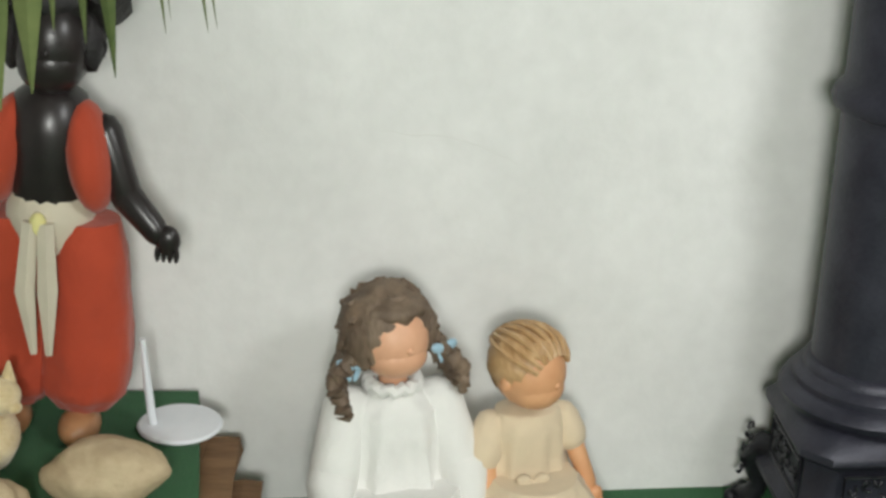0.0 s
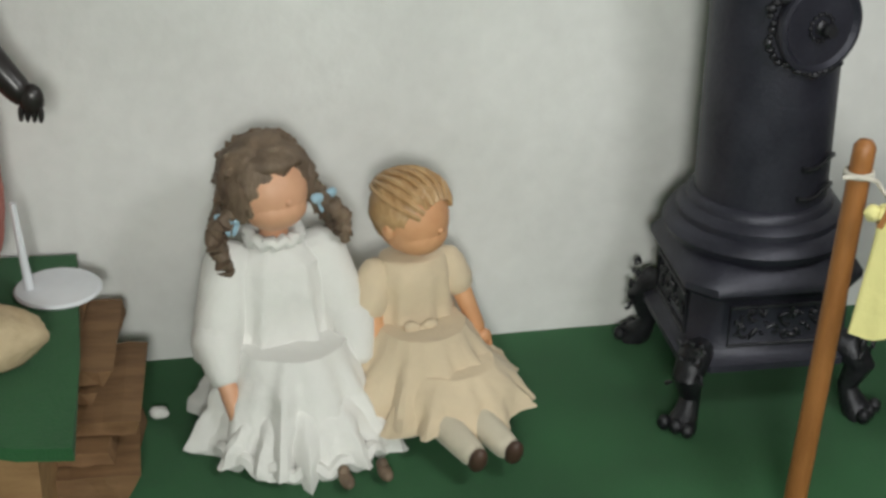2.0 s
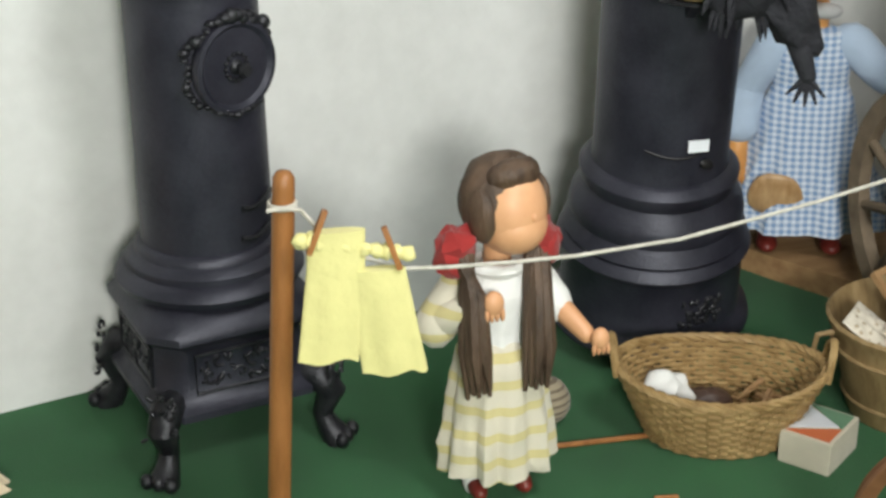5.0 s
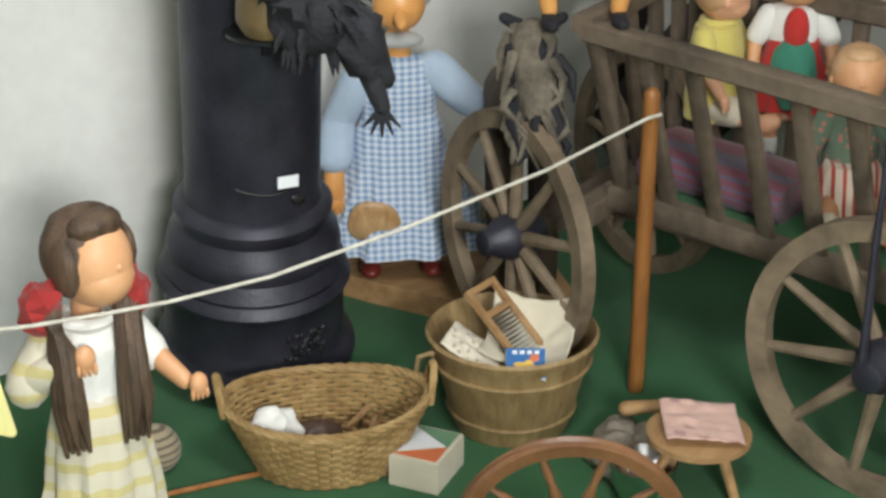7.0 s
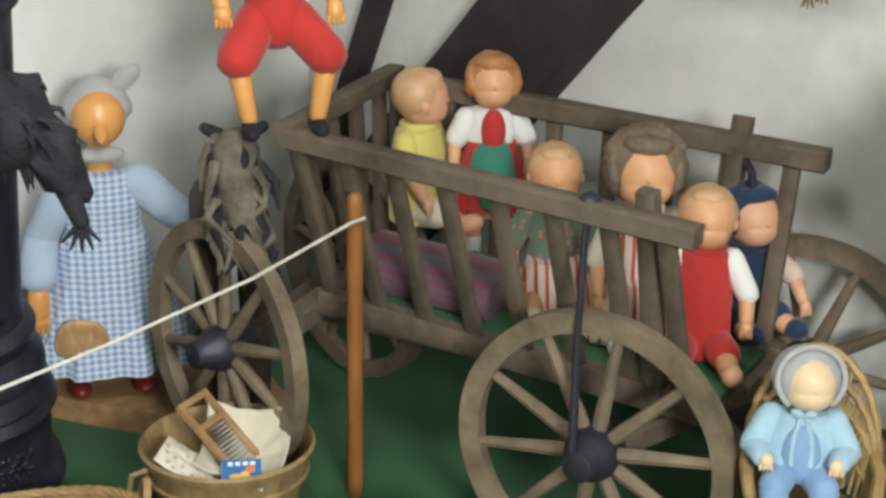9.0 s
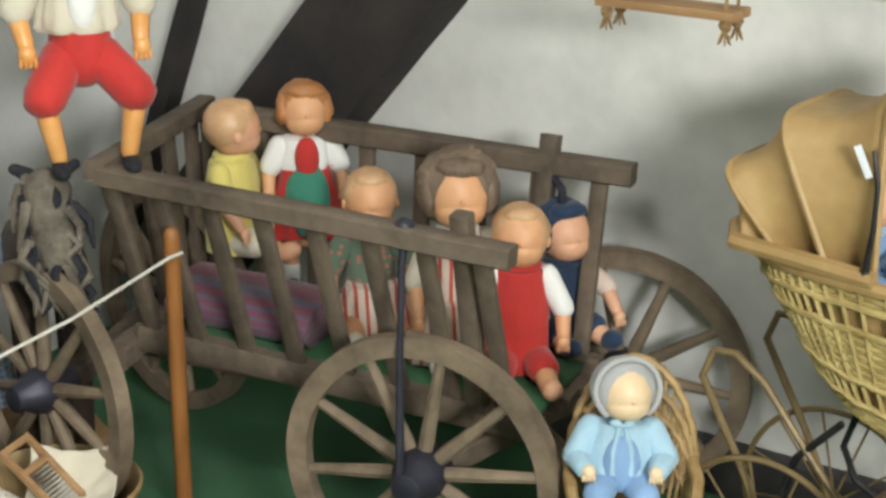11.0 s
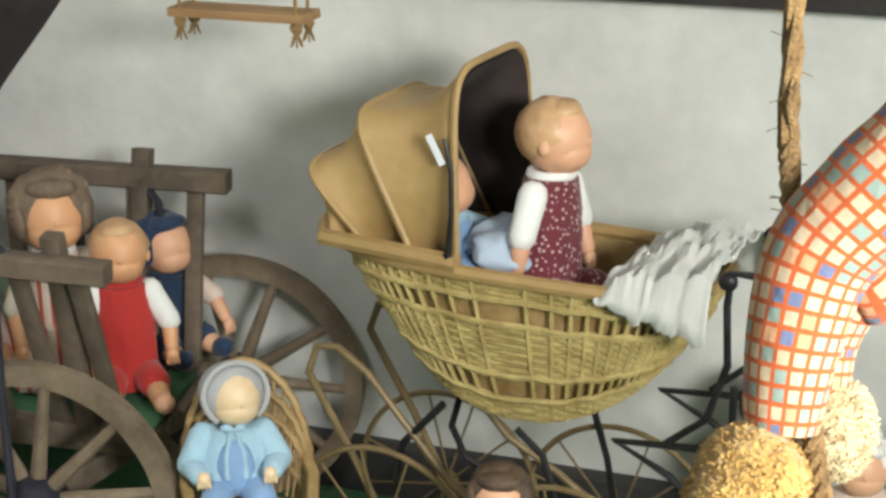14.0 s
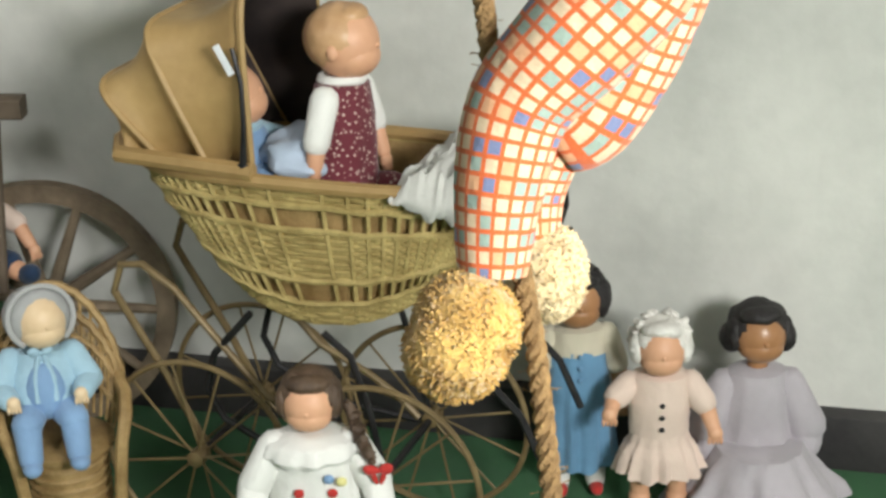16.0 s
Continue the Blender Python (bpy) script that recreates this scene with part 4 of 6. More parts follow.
# standing girl with long plaits holding the washing line
def d_plaits(bm):
    # 0 dress, 1 skin, 2 hair, 3 bows, 4 socks, 5 shoes, 6 bodice
    for s in (-1, 1):
        limb(bm, (0.045 * s, 0, 0.08), (0.045 * s, 0, 0.02), 0.026, 0.022, 4)
        shoe(bm, (0.045 * s, -0.01, 0.022), 0.07, 5)
    skirt(bm, [(0.058, 0.30), (0.08, 0.27), (0.095, 0.20), (0.105, 0.13), (0.108, 0.062), (0.10, 0.058)], 10, 0.10, 0, (0, 0, 0), 0.85, 90, 12, hem=0.004)
    skirt(bm, [(0.028, 0.43), (0.06, 0.42), (0.072, 0.38), (0.062, 0.32), (0.064, 0.285)], 8, 0.03, 6, flat=0.8, seed=13)
    tube(bm, [(0.045 * math.cos(a), -0.005 + 0.042 * math.sin(a), 0.428) for a in np.linspace(0, 6.2, 30)], 0.011, 6, mi=6)
    limb(bm, (-0.07, 0, 0.40), (-0.12, -0.01, 0.335), 0.034, 0.040, 0)
    limb(bm, (-0.115, -0.012, 0.345), (-0.055, -0.075, 0.385), 0.034, 0.022, 0)
    hand(bm, (-0.035, -0.09, 0.395), 0.02, 1)
    limb(bm, (0.07, 0, 0.40), (0.105, -0.02, 0.35), 0.034, 0.034, 6)
    limb(bm, (0.108, -0.022, 0.35), (0.145, -0.085, 0.315), 0.022, 0.016, 1)
    hand(bm, (0.162, -0.11, 0.315), 0.018, 1)
    limb(bm, (0, 0, 0.42), (0, -0.004, 0.46), 0.026, 0.026, 1)
    head(bm, (0.018, -0.01, 0.525), 0.076, 1, 2, (2, 0, 22), "straight", 0.004, 8.0)
    for s, x in ((-1, -0.082), (1, 0.07)):
        blob(bm, (x, -0.02, 0.475), (0.04, 0.034, 0.032), 3, (0, 20 * s, 0), 16, 0.014, 60, s)
        blob(bm, (x + 0.015 * s, -0.03, 0.455), (0.026, 0.024, 0.034), 3, (0, 20 * s, 0), 14, 0.012, 60, s + 3)
        for k in range(7):
            y = -0.045 - 0.012 * (k % 3)
            tube(bm, [(x * 0.75 + 0.005 * k * s, -0.03, 0.47), (x * 0.80 + 0.004 * (k - 3), y - 0.015, 0.40), (x * 0.80 + 0.006 * (k - 3), y - 0.03, 0.31), (x * 0.72 + 0.007 * (k - 3), y - 0.035, 0.225 + 0.012 * (k % 3))], [0.012, 0.014, 0.014, 0.004], 7, mi=2)


doll("standing doll with long brown plaits, red bows and cream checked dress", pose(1.575, 1.195, 0.0, 0, 0, -14) @ Matrix.Diagonal((1.0, 1.0, 1.03, 1)), d_plaits, [PLAIDY, SKIN_TAN, HAIR_BROWN, CRIMSON, WHITE, REDLEATHER, WHITE])


# witch-nosed doll in blue gingham
def d_gingham(bm):
    # 0 gingham, 1 wood skin, 2 sleeves, 3 shoes, 4 scarf, 5 patch
    for s in (-1, 1):
        shoe(bm, (0.055 * s, -0.02, 0.025), 0.075, 3)
        limb(bm, (0.05 * s, 0, 0.10), (0.05 * s, 0, 0.04), 0.025, 0.022, 3)
    skirt(bm, [(0.06, 0.38), (0.075, 0.34), (0.09, 0.26), (0.13, 0.16), (0.158, 0.075), (0.145, 0.07)], 10, 0.08, 0, (0, 0, 0), 0.7, 80, 21)
    skirt(bm, [(0.03, 0.50), (0.058, 0.49), (0.066, 0.43), (0.062, 0.375)], 6, 0.02, 0, flat=0.7, seed=22)
    limb(bm, (-0.06, 0, 0.47), (-0.105, 0, 0.36), 0.034, 0.030, 2)
    limb(bm, (-0.105, 0, 0.36), (-0.115, -0.02, 0.28), 0.030, 0.034, 2)
    limb(bm, (-0.115, -0.02, 0.27), (-0.118, -0.03, 0.20), 0.017, 0.02, 1)
    hand(bm, (-0.118, -0.033, 0.185), 0.02, 1)
    limb(bm, (0.06, 0, 0.47), (0.12, -0.01, 0.40), 0.038, 0.034, 2)
    limb(bm, (0.12, -0.01, 0.40), (0.185, -0.03, 0.355), 0.034, 0.030, 2)
    hand(bm, (0.225, -0.04, 0.335), 0.022, 1)
    limb(bm, (0.0, 0, 0.50), (0.0, 0, 0.55), 0.022, 0.02, 1)
    blob(bm, (0, -0.02, 0.615), (0.045, 0.045, 0.058), 1)
    blob(bm, (0, -0.075, 0.60), (0.012, 0.04, 0.012), 1, (20, 0, 0), 10)
    blob(bm, (0, 0.01, 0.635), (0.056, 0.052, 0.060), 4, seg=18, rough=0.01)
    blob(bm, (0.05, 0, 0.69), (0.02, 0.012, 0.035), 4, (0, 35, 0), 10, 0.006)
    blob(bm, (0, -0.03, 0.54), (0.045, 0.03, 0.02), 4, seg=12, rough=0.01)
    blob(bm, (-0.05, -0.088, 0.16), (0.048, 0.012, 0.05), 5, (12, 0, 0), 14, 0.006)


doll("wooden puppet in a blue gingham dress with patched pocket", pose(2.475, 1.475, 0.062, 0, 0, -34) @ Matrix.Diagonal((1.42, 1.16, 1.16, 1)), d_gingham, [GINGHAM, SKIN_WOOD, BLUECOTTON_L, REDLEATHER, GREYWOOL, HAIR_BLOND])


# small sitting doll shape, used for the cart and the pram
def d_sit(h, hair_style="moulded", torso_r=0.055, arms=((-0.09, -0.06), (0.09, -0.06)), leg=0.12, tilt=(4, 0, 0), head_k=1.0, skirted=False, sleeves=4, seed=1):
    """0 clothes top, 1 skin, 2 hair, 3 clothes below, 4 sleeves, 5 collar, 6 socks. h: height of the crown over the seat."""
    hr = 0.062 * head_k

    def build(bm):
        zt = h - 2 * hr - 0.01
        skirt(bm, [(0.022, zt + 0.012), (torso_r * 0.85, zt - 0.005), (torso_r, zt * 0.75), (torso_r * 1.05, zt * 0.4), (torso_r * 1.1, 0.01)], 6, 0.03, 0, flat=0.8, seed=seed)
        if skirted:
            skirt(bm, [(torso_r, zt * 0.5), (torso_r * 1.5, zt * 0.25), (torso_r * 1.9, 0.03), (torso_r * 1.7, 0.015)], 10, 0.10, 3, (0, -0.03, 0), 1.0, 64, seed + 1)
        else:
            for s in (-1, 1):
                limb(bm, (0.032 * s, -0.01, 0.035), (0.045 * s, -leg * 0.6, 0.04), 0.036, 0.033, 3, 14)
        for s in (-1, 1):
            limb(bm, (0.045 * s, -leg * 0.6, 0.036), (0.05 * s, -leg, 0.03), 0.024, 0.021, 1)
            blob(bm, (0.052 * s, -leg - 0.025, 0.032), (0.022, 0.034, 0.022), 6, (-25, 0, 0), 12)
            hx, hy = arms[0 if s < 0 else 1]
            sh = Vector((torso_r * 0.92 * s, 0, zt - 0.022))
            el = Vector((hx, hy * 0.4, zt * 0.62))
            hd = Vector((hx, hy, zt * 0.40))
            limb(bm, sh, el, 0.026, 0.024, sleeves)
            limb(bm, el, hd, 0.018, 0.014, 1)
            hand(bm, tuple(hd + (hd - el).normalized() * 0.018), 0.014, 1)
        tube(bm, [(0.036 * math.cos(a), 0.034 * math.sin(a), zt + 0.004) for a in np.linspace(0, 6.2, 26)], 0.010, 6, mi=5)
        limb(bm, (0, 0, zt), (0, 0, zt + 0.02), 0.022, 0.022, 1)
        head(bm, (0, -0.008, zt + hr * 1.08), hr, 1, 2, tilt, hair_style, 0.006, seed + 0.5)
    return build


CART = "dolls sitting in the handcart"
doll("sitting baby doll in yellow jacket with moulded light hair", pose(2.99, 0.95, 0.50, 0, 0, 12), d_sit(0.355, tilt=(12, 0, 35), torso_r=0.07, leg=0.13, seed=3), [YELLOW, SKIN, HAIR_PAINTED, OFFWHITE, YELLOW, YELLOW, SKIN], CART)
doll("small bald baby doll in a flowered and striped frock", pose(3.015, 0.60, 0.385, 0, 0, -50), d_sit(0.36, tilt=(8, 0, 0), skirted=True, leg=0.15, seed=7), [FLOWERED, SKIN_TAN, HAIR_PAINTED, STRIPE, FLOWERED, SCARLET, OFFWHITE], CART)
doll("curly-haired doll in a striped dress with white collar", pose(2.995, 0.37, 0.375, 0, 0, -52), d_sit(0.435, "wild", 0.06, seed=9, skirted=True, head_k=1.17), [STRIPE, SKIN_TAN, HAIR_ASH, STRIPE, OFFWHITE, WHITE, WHITE], CART)
doll("celluloid boy doll in scarlet overalls", pose(2.99, 0.22, 0.372, 0, 0, -56), d_sit(0.365, tilt=(4, 0, -5), arms=((-0.085, -0.03), (0.09, -0.03)), torso_r=0.06, leg=0.15, seed=11), [SCARLET, SKIN_TAN, HAIR_PAINTED, SCARLET, WHITE, SCARLET, SKIN], CART)
doll("small doll in navy coat and blue cap", pose(3.19, 0.225, 0.372, 0, 0, -30), d_sit(0.315, "cap", 0.055, ((-0.06, -0.03), (0.10, -0.07)), 0.10, seed=13), [NAVY, SKIN, NAVY, NAVY, PINKISH, NAVY, NAVY], CART)


# baby in the wicker chair
def d_baby(bm):
    # 0 jacket, 1 skin, 2 bonnet, 3 trousers, 4 bow
    skirt(bm, [(0.03, 0.195), (0.062, 0.185), (0.085, 0.13), (0.10, 0.06), (0.095, 0.045)], 8, 0.06, 0, (0, 0.0, 0), 0.8, 60, 31)
    blob(bm, (0, -0.055, 0.09), (0.048, 0.035, 0.075), 3, seg=16)
    for s in (-1, 1):
        limb(bm, (0.07 * s, 0, 0.165), (0.105 * s, -0.03, 0.10), 0.036, 0.034, 0)
        limb(bm, (0.105 * s, -0.03, 0.10), (0.085 * s, -0.085, 0.085), 0.032, 0.026, 0)
        hand(bm, (0.078 * s, -0.105, 0.085), 0.017, 1)
        limb(bm, (0.035 * s, -0.02, 0.035), (0.055 * s, -0.11, 0.025), 0.042, 0.036, 3, 14)
        limb(bm, (0.055 * s, -0.11, 0.02), (0.055 * s, -0.135, -0.06), 0.034, 0.028, 3, 14)
        blob(bm, (0.055 * s, -0.15, -0.075), (0.024, 0.038, 0.02), 3, seg=12)
        tube(bm, [(0.006 * s, -0.05, 0.19), (0.02 * s, -0.075, 0.13), (0.022 * s, -0.085, 0.07)], [0.006, 0.008, 0.007], 6, mi=4)
    bow_knot(bm, (0, -0.055, 0.19), 0.028, 4)
    head(bm, (0.006, -0.012, 0.265), 0.072, 1, 2, (10, 0, 14), "bonnet", 0.002, 5.0)


doll("baby doll in pale blue jacket and grey bonnet in wicker chair", pose(2.775, -0.07, 0.315, -8, 0, -66) @ Matrix.Scale(0.72, 4), d_baby, [SKY, SKIN_PALE, GREYWOOL, BABYBLUE, SKY])


# fringe-haired doll before the pram
def d_fringe(bm):
    # 0 pinafore, 1 skin, 2 hair, 3 red, 4 blue, 5 yellow
    skirt(bm, [(0.03, 0.46), (0.065, 0.45), (0.085, 0.40), (0.09, 0.33), (0.115, 0.24), (0.13, 0.18), (0.12, 0.17)], 9, 0.06, 0, flat=0.75, seed=41)
    skirt(bm, [(0.04, 0.465), (0.085, 0.45), (0.10, 0.425), (0.095, 0.415)], 9, 0.05, 0, (0, -0.005, 0), 0.8, 60, 44)
    for s in (-1, 1):
        limb(bm, (0.075 * s, 0, 0.43), (0.12 * s, -0.02, 0.35), 0.036, 0.036, 0)
        limb(bm, (0.12 * s, -0.02, 0.35), (0.135 * s, -0.06, 0.29), 0.034, 0.028, 0)
        hand(bm, (0.138 * s, -0.075, 0.27), 0.017, 1)
        limb(bm, (0.04 * s, 0, 0.20), (0.04 * s, 0, 0.03), 0.026, 0.022, 1)
        shoe(bm, (0.04 * s, -0.01, 0.02), 0.065, 3)
    for x, z, mi in ((0.03, 0.385, 4), (0.055, 0.378, 5), (0.036, 0.352, 3), (-0.03, 0.355, 3)):
        blob(bm, (x, -0.072, z), (0.011, 0.005, 0.011), mi, seg=10)
    head(bm, (0, -0.01, 0.535), 0.060, 1, 2, (8, 0, -6), "straight", 0.004, 12.0)
    curl(bm, [(0.075, 0.0, 0.52), (0.095, -0.03, 0.46), (0.12, -0.06, 0.41)], 0.017, 2)
    bow_knot(bm, (0.128, -0.065, 0.395), 0.028, 3)


doll("doll with brown fringe and white embroidered pinafore standing before the pram", pose(2.70, -0.56, 0.0, 0, 0, -78) @ Matrix.Scale(0.82, 4), d_fringe, [WHITE, SKIN, HAIR_BROWN, SCARLET, BABYBLUE, LEMON])


def d_stand(h, top, style, skirt_r, hem, arm_l, arm_r, head_r=0.055, tilt=(4, 0, 0), seed=1, folds=10, apron=False):
    """0 dress, 1 skin, 2 hair, 3 blouse, 4 shoes, 5 socks, 6 trim."""
    def build(bm):
        zt = h - 2 * head_r - 0.012
        for s in (-1, 1):
            limb(bm, (0.036 * s, 0, hem + 0.05), (0.036 * s, 0, 0.04), 0.022, 0.018, 1)
            limb(bm, (0.036 * s, 0, 0.055), (0.036 * s, 0, 0.025), 0.021, 0.02, 5)
            shoe(bm, (0.036 * s, -0.008, 0.018), 0.055, 4)
        skirt(bm, [(0.052, top), (0.06, top - 0.03), ((0.06 + skirt_r) / 2, (top + hem) / 2), (skirt_r, hem), (skirt_r * 0.9, hem - 0.002)], folds, 0.09, 0, (0, 0, 0), 0.8, 80, seed, hem=0.004)
        skirt(bm, [(0.022, zt + 0.01), (0.052, zt), (0.060, zt - 0.05), (0.056, top - 0.01)], 6, 0.02, 3, flat=0.78, seed=seed + 1)
        for s, (hx, hy, hz) in ((-1, arm_l), (1, arm_r)):
            sh, hd = Vector((0.056 * s, 0, zt - 0.02)), Vector((hx, hy, hz))
            el = sh.lerp(hd, 0.45) + Vector((0.012 * s, 0.01, -0.01))
            limb(bm, sh, sh.lerp(el, 0.8), 0.026, 0.026, 3)
            limb(bm, sh.lerp(el, 0.7), el, 0.018, 0.017, 1)
            limb(bm, el, hd, 0.017, 0.013, 1)
            hand(bm, tuple(hd), 0.015, 1)
        limb(bm, (0, 0, zt), (0, 0, zt + 0.02), 0.02, 0.02, 1)
        head(bm, (0, -0.006, zt + head_r * 1.08), head_r, 1, 2, tilt, style, 0.006, seed + 0.2)
        if apron:
            blob(bm, (0, -0.05, top - 0.075), (0.05, 0.035, 0.085), 6, (-12, 0, 0), 18, 0.008, 50)
            blob(bm, (0, -0.045, top + 0.02), (0.028, 0.02, 0.05), 0, seg=14)
        for k in range(3):
            blob(bm, (0, -0.052, zt - 0.045 - 0.026 * k), 0.005, 6, seg=8)
    return build


doll("upright doll in folk costume with green apron standing in the cart", pose(3.10, 0.83, 0.40, 0, 0, -48), d_stand(0.485, 0.30, "cap", 0.088, 0.135, (-0.085, -0.03, 0.24), (0.085, -0.03, 0.24), 0.057, seed=55, folds=12, apron=True), [SCARLET, SKIN_TAN, HAIR_GINGER, WHITE, NAVY, WHITE, GREEN], CART)
doll("standing doll with short black hair and blue chambray apron dress", pose(3.10, -1.02, 0.0, 0, 0, -80), d_stand(0.50, 0.35, "wild", 0.075, 0.075, (-0.075, -0.03, 0.22), (0.085, -0.03, 0.21), 0.055, seed=51), [DENIM, SKIN_BROWN, HAIR_BLACK, OFFWHITE, SCARLET, WHITE, DENIM])
doll("standing doll with white curls and pale pink drop-waist frock", pose(3.03, -1.175, 0.0, 0, 0, -84), d_stand(0.44, 0.21, "curls", 0.085, 0.115, (-0.10, -0.06, 0.265), (0.10, -0.05, 0.215), 0.053, seed=61, folds=14), [PINKISH, SKIN, HAIR_WHITE, PINKISH, WHITE, SKIN, BLACKCLOTH])


def d_lilac(bm):
    # 0 dress, 1 skin, 2 hair
    skirt(bm, [(0.026, 0.30), (0.055, 0.29), (0.066, 0.24), (0.075, 0.16), (0.09, 0.10)], 7, 0.05, 0, flat=0.8, seed=71)
    skirt(bm, [(0.08, 0.15), (0.12, 0.09), (0.155, 0.04), (0.165, 0.012), (0.14, 0.006)], 11, 0.12, 0, (0, -0.05, 0), 1.05, 90, 72, hem=0.006)
    for s in (-1, 1):
        limb(bm, (0.06 * s, 0, 0.26), (0.095 * s, -0.01, 0.17), 0.032, 0.040, 0)
        limb(bm, (0.095 * s, -0.01, 0.165), (0.095 * s, -0.02, 0.13), 0.034, 0.03, 0)
        hand(bm, (0.095 * s, -0.03, 0.105), 0.015, 1)
    limb(bm, (0, 0, 0.295), (0, 0, 0.32), 0.02, 0.02, 1)
    head(bm, (0, -0.008, 0.372), 0.056, 1, 2, (5, 0, 4), "cap", 0.006, 14.0)
    for s in (-1, 1):
        blob(bm, (0.05 * s, 0.005, 0.36), (0.022, 0.034, 0.034), 2, seg=14, rough=0.006)


doll("brown doll with black hair sitting in a lilac lawn dress", pose(3.12, -1.375, 0.0, 0, 0, -86), d_lilac, [LILAC, SKIN_BROWN, HAIR_BLACK])

# dolls in the pram
doll("baby doll in burgundy dotted pinafore sitting up in the pram", pose(2.935, -0.60, 0.655, 0, 3, -22), d_sit(0.375, tilt=(6, 0, 6), torso_r=0.066, arms=((-0.085, 0.01), (0.085, -0.03)), leg=0.12, head_k=1.02, seed=81), [BURGUNDY, SKIN, HAIR_PAINTED, BURGUNDY, WHITE, WHITE, SKIN])
doll("baby doll lying back under the pram hood", pose(2.945, -0.40, 0.675, -14, 0, -16), d_sit(0.255, tilt=(4, 0, 4), torso_r=0.06, leg=0.08, head_k=0.95, seed=83), [BABYBLUE, SKIN, SKIN, BABYBLUE, SKY, SKY, SKIN])


# ---- the raised corner platform ----
bm = bmesh.new()
pts = [(-1.58, 2.13), (-0.095, 1.955), (-0.105, 1.60), (-0.12, 1.345), (-0.20, 1.36), (-0.32, 1.42), (-0.55, 1.44), (-1.58, 1.50)]
loft(bm, [[(x, y, 0.25) for x, y in pts], [(x + 0.003 * math.sin(9 * y), y, 0.275) for x, y in pts]])
tagged(part("platform_felt", bm, CARPET), "green felt cloth with a ragged edge on the raised platform", "carpet", kind="structure")
bm = bmesh.new()
box(bm, (1.42, 0.52, 0.246), pose(-0.85, 1.76, 0.124, 0, 0, -6.5))
tagged(part("platform_box", bm, WOOD_RAW, smooth=False), "rough wooden box carrying the raised platform", "platform", kind="structure")


WOOD_OLD = surface("old_brown_board", (0.12, 0.06, 0.025), (0.25, 0.14, 0.065), 6, 0.75, bump=0.6, fine=50, stretch=(1, 6, 6))


def plank(x, y, z, l, w, h, rz, label):
    """A sawn board end with ragged corners."""
    rnd = random.Random(int(1000 * (x + y + z)))
    rings = []
    for i in range(7):
        k = i / 6 - 0.5
        rings.append([Vector((k * l, sx * w / 2 + rnd.uniform(-0.003, 0.003), sz * h / 2 + rnd.uniform(-0.002, 0.002))) for sx, sz in ((-1, -1), (1, -1), (1, 1), (-1, 1))])
    for v in rings[-1]:
        v.x += rnd.uniform(-0.02, 0.012)
    ob = part("board", loft(bmesh.new(), rings), WOOD_OLD, smooth=False)
    ob.matrix_world = pose(x, y, z, 0, 0, rz)
    return tagged(ob, label, "board", "boards stacked beside the platform")


for x, y, z, l, w, h in ((-0.10, 1.80, 0.225, 0.10, 0.24, 0.026), (-0.075, 1.79, 0.185, 0.15, 0.25, 0.03), (-0.095, 1.78, 0.148, 0.11, 0.24, 0.024), (-0.055, 1.74, 0.112, 0.18, 0.26, 0.03), (-0.085, 1.70, 0.076, 0.13, 0.25, 0.026), (-0.06, 1.66, 0.030, 0.16, 0.24, 0.056)):
    plank(x, y, z, l, w, h, -6, "sawn brown board end stacked beside the platform")
tagged(part("paper_scrap", blob(bmesh.new(), (0.018, 1.79, 0.012), (0.016, 0.016, 0.012), rough=0.008, freq=60), WHITE), "crumpled scrap of white paper on the carpet", "scrap")


PEBBLE = surface("grey_brown_stone", (0.12, 0.10, 0.08), (0.30, 0.26, 0.21), 12, 0.8, bump=0.8, fine=60)


def rock(c, r, seed, label, mat=STONE):
    bm = bmesh.new()
    got = bmesh.ops.create_icosphere(bm, subdivisions=4, radius=1)
    for v in bm.verts:
        d = v.co.normalized()
        k = 1 + 0.22 * noise.noise(d * 1.3 + Vector((seed, 0, 0))) + 0.05 * noise.noise(d * 5 + Vector((seed, 0, 0)))
        v.co = Vector((d.x * r[0] * k, d.y * r[1] * k, max(-0.75, d.z * k) * r[2]))
    ob = part("stone", bm, mat)
    ob.matrix_world = pose(*c)
    return tagged(ob, label, "stone")


rock((-0.245, 1.61, 0.325), (0.092, 0.06, 0.062), 2.0, "pale buff sandstone lump lying on the green felt")
rock((-0.43, 1.52, 0.318), (0.075, 0.06, 0.055), 5.0, "rounded buff stone on the green felt")

st = thing("doll_stand", pose(-0.13, 1.825, 0.277), "white lacquered metal doll stand with round base", "stand")
part("base_disc", lathe(bmesh.new(), [(0.070, 0.0), (0.072, 0.004), (0.068, 0.008), (0.01, 0.011)], 40), WHITE_PAINT, st)
part("upright", tube(bmesh.new(), [(-0.045, 0.0, 0.008), (-0.05, 0, 0.08), (-0.056, 0.0, 0.185)], [0.008, 0.007, 0.005], 10), WHITE_PAINT, st)


# cream toy cat beside the platform doll
def b_cat(bm):
    blob(bm, (0, 0, 0.07), (0.05, 0.06, 0.07), 0, rough=0.006)
    blob(bm, (0.015, -0.03, 0.16), (0.036, 0.036, 0.034), 0)
    for s in (-1, 1):
        tube(bm, [(0.015 + 0.018 * s, -0.025, 0.18), (0.015 + 0.022 * s, -0.025, 0.22)], [0.014, 0.002], 8)
    blob(bm, (0.03, -0.062, 0.15), (0.014, 0.014, 0.011), 0, seg=10)


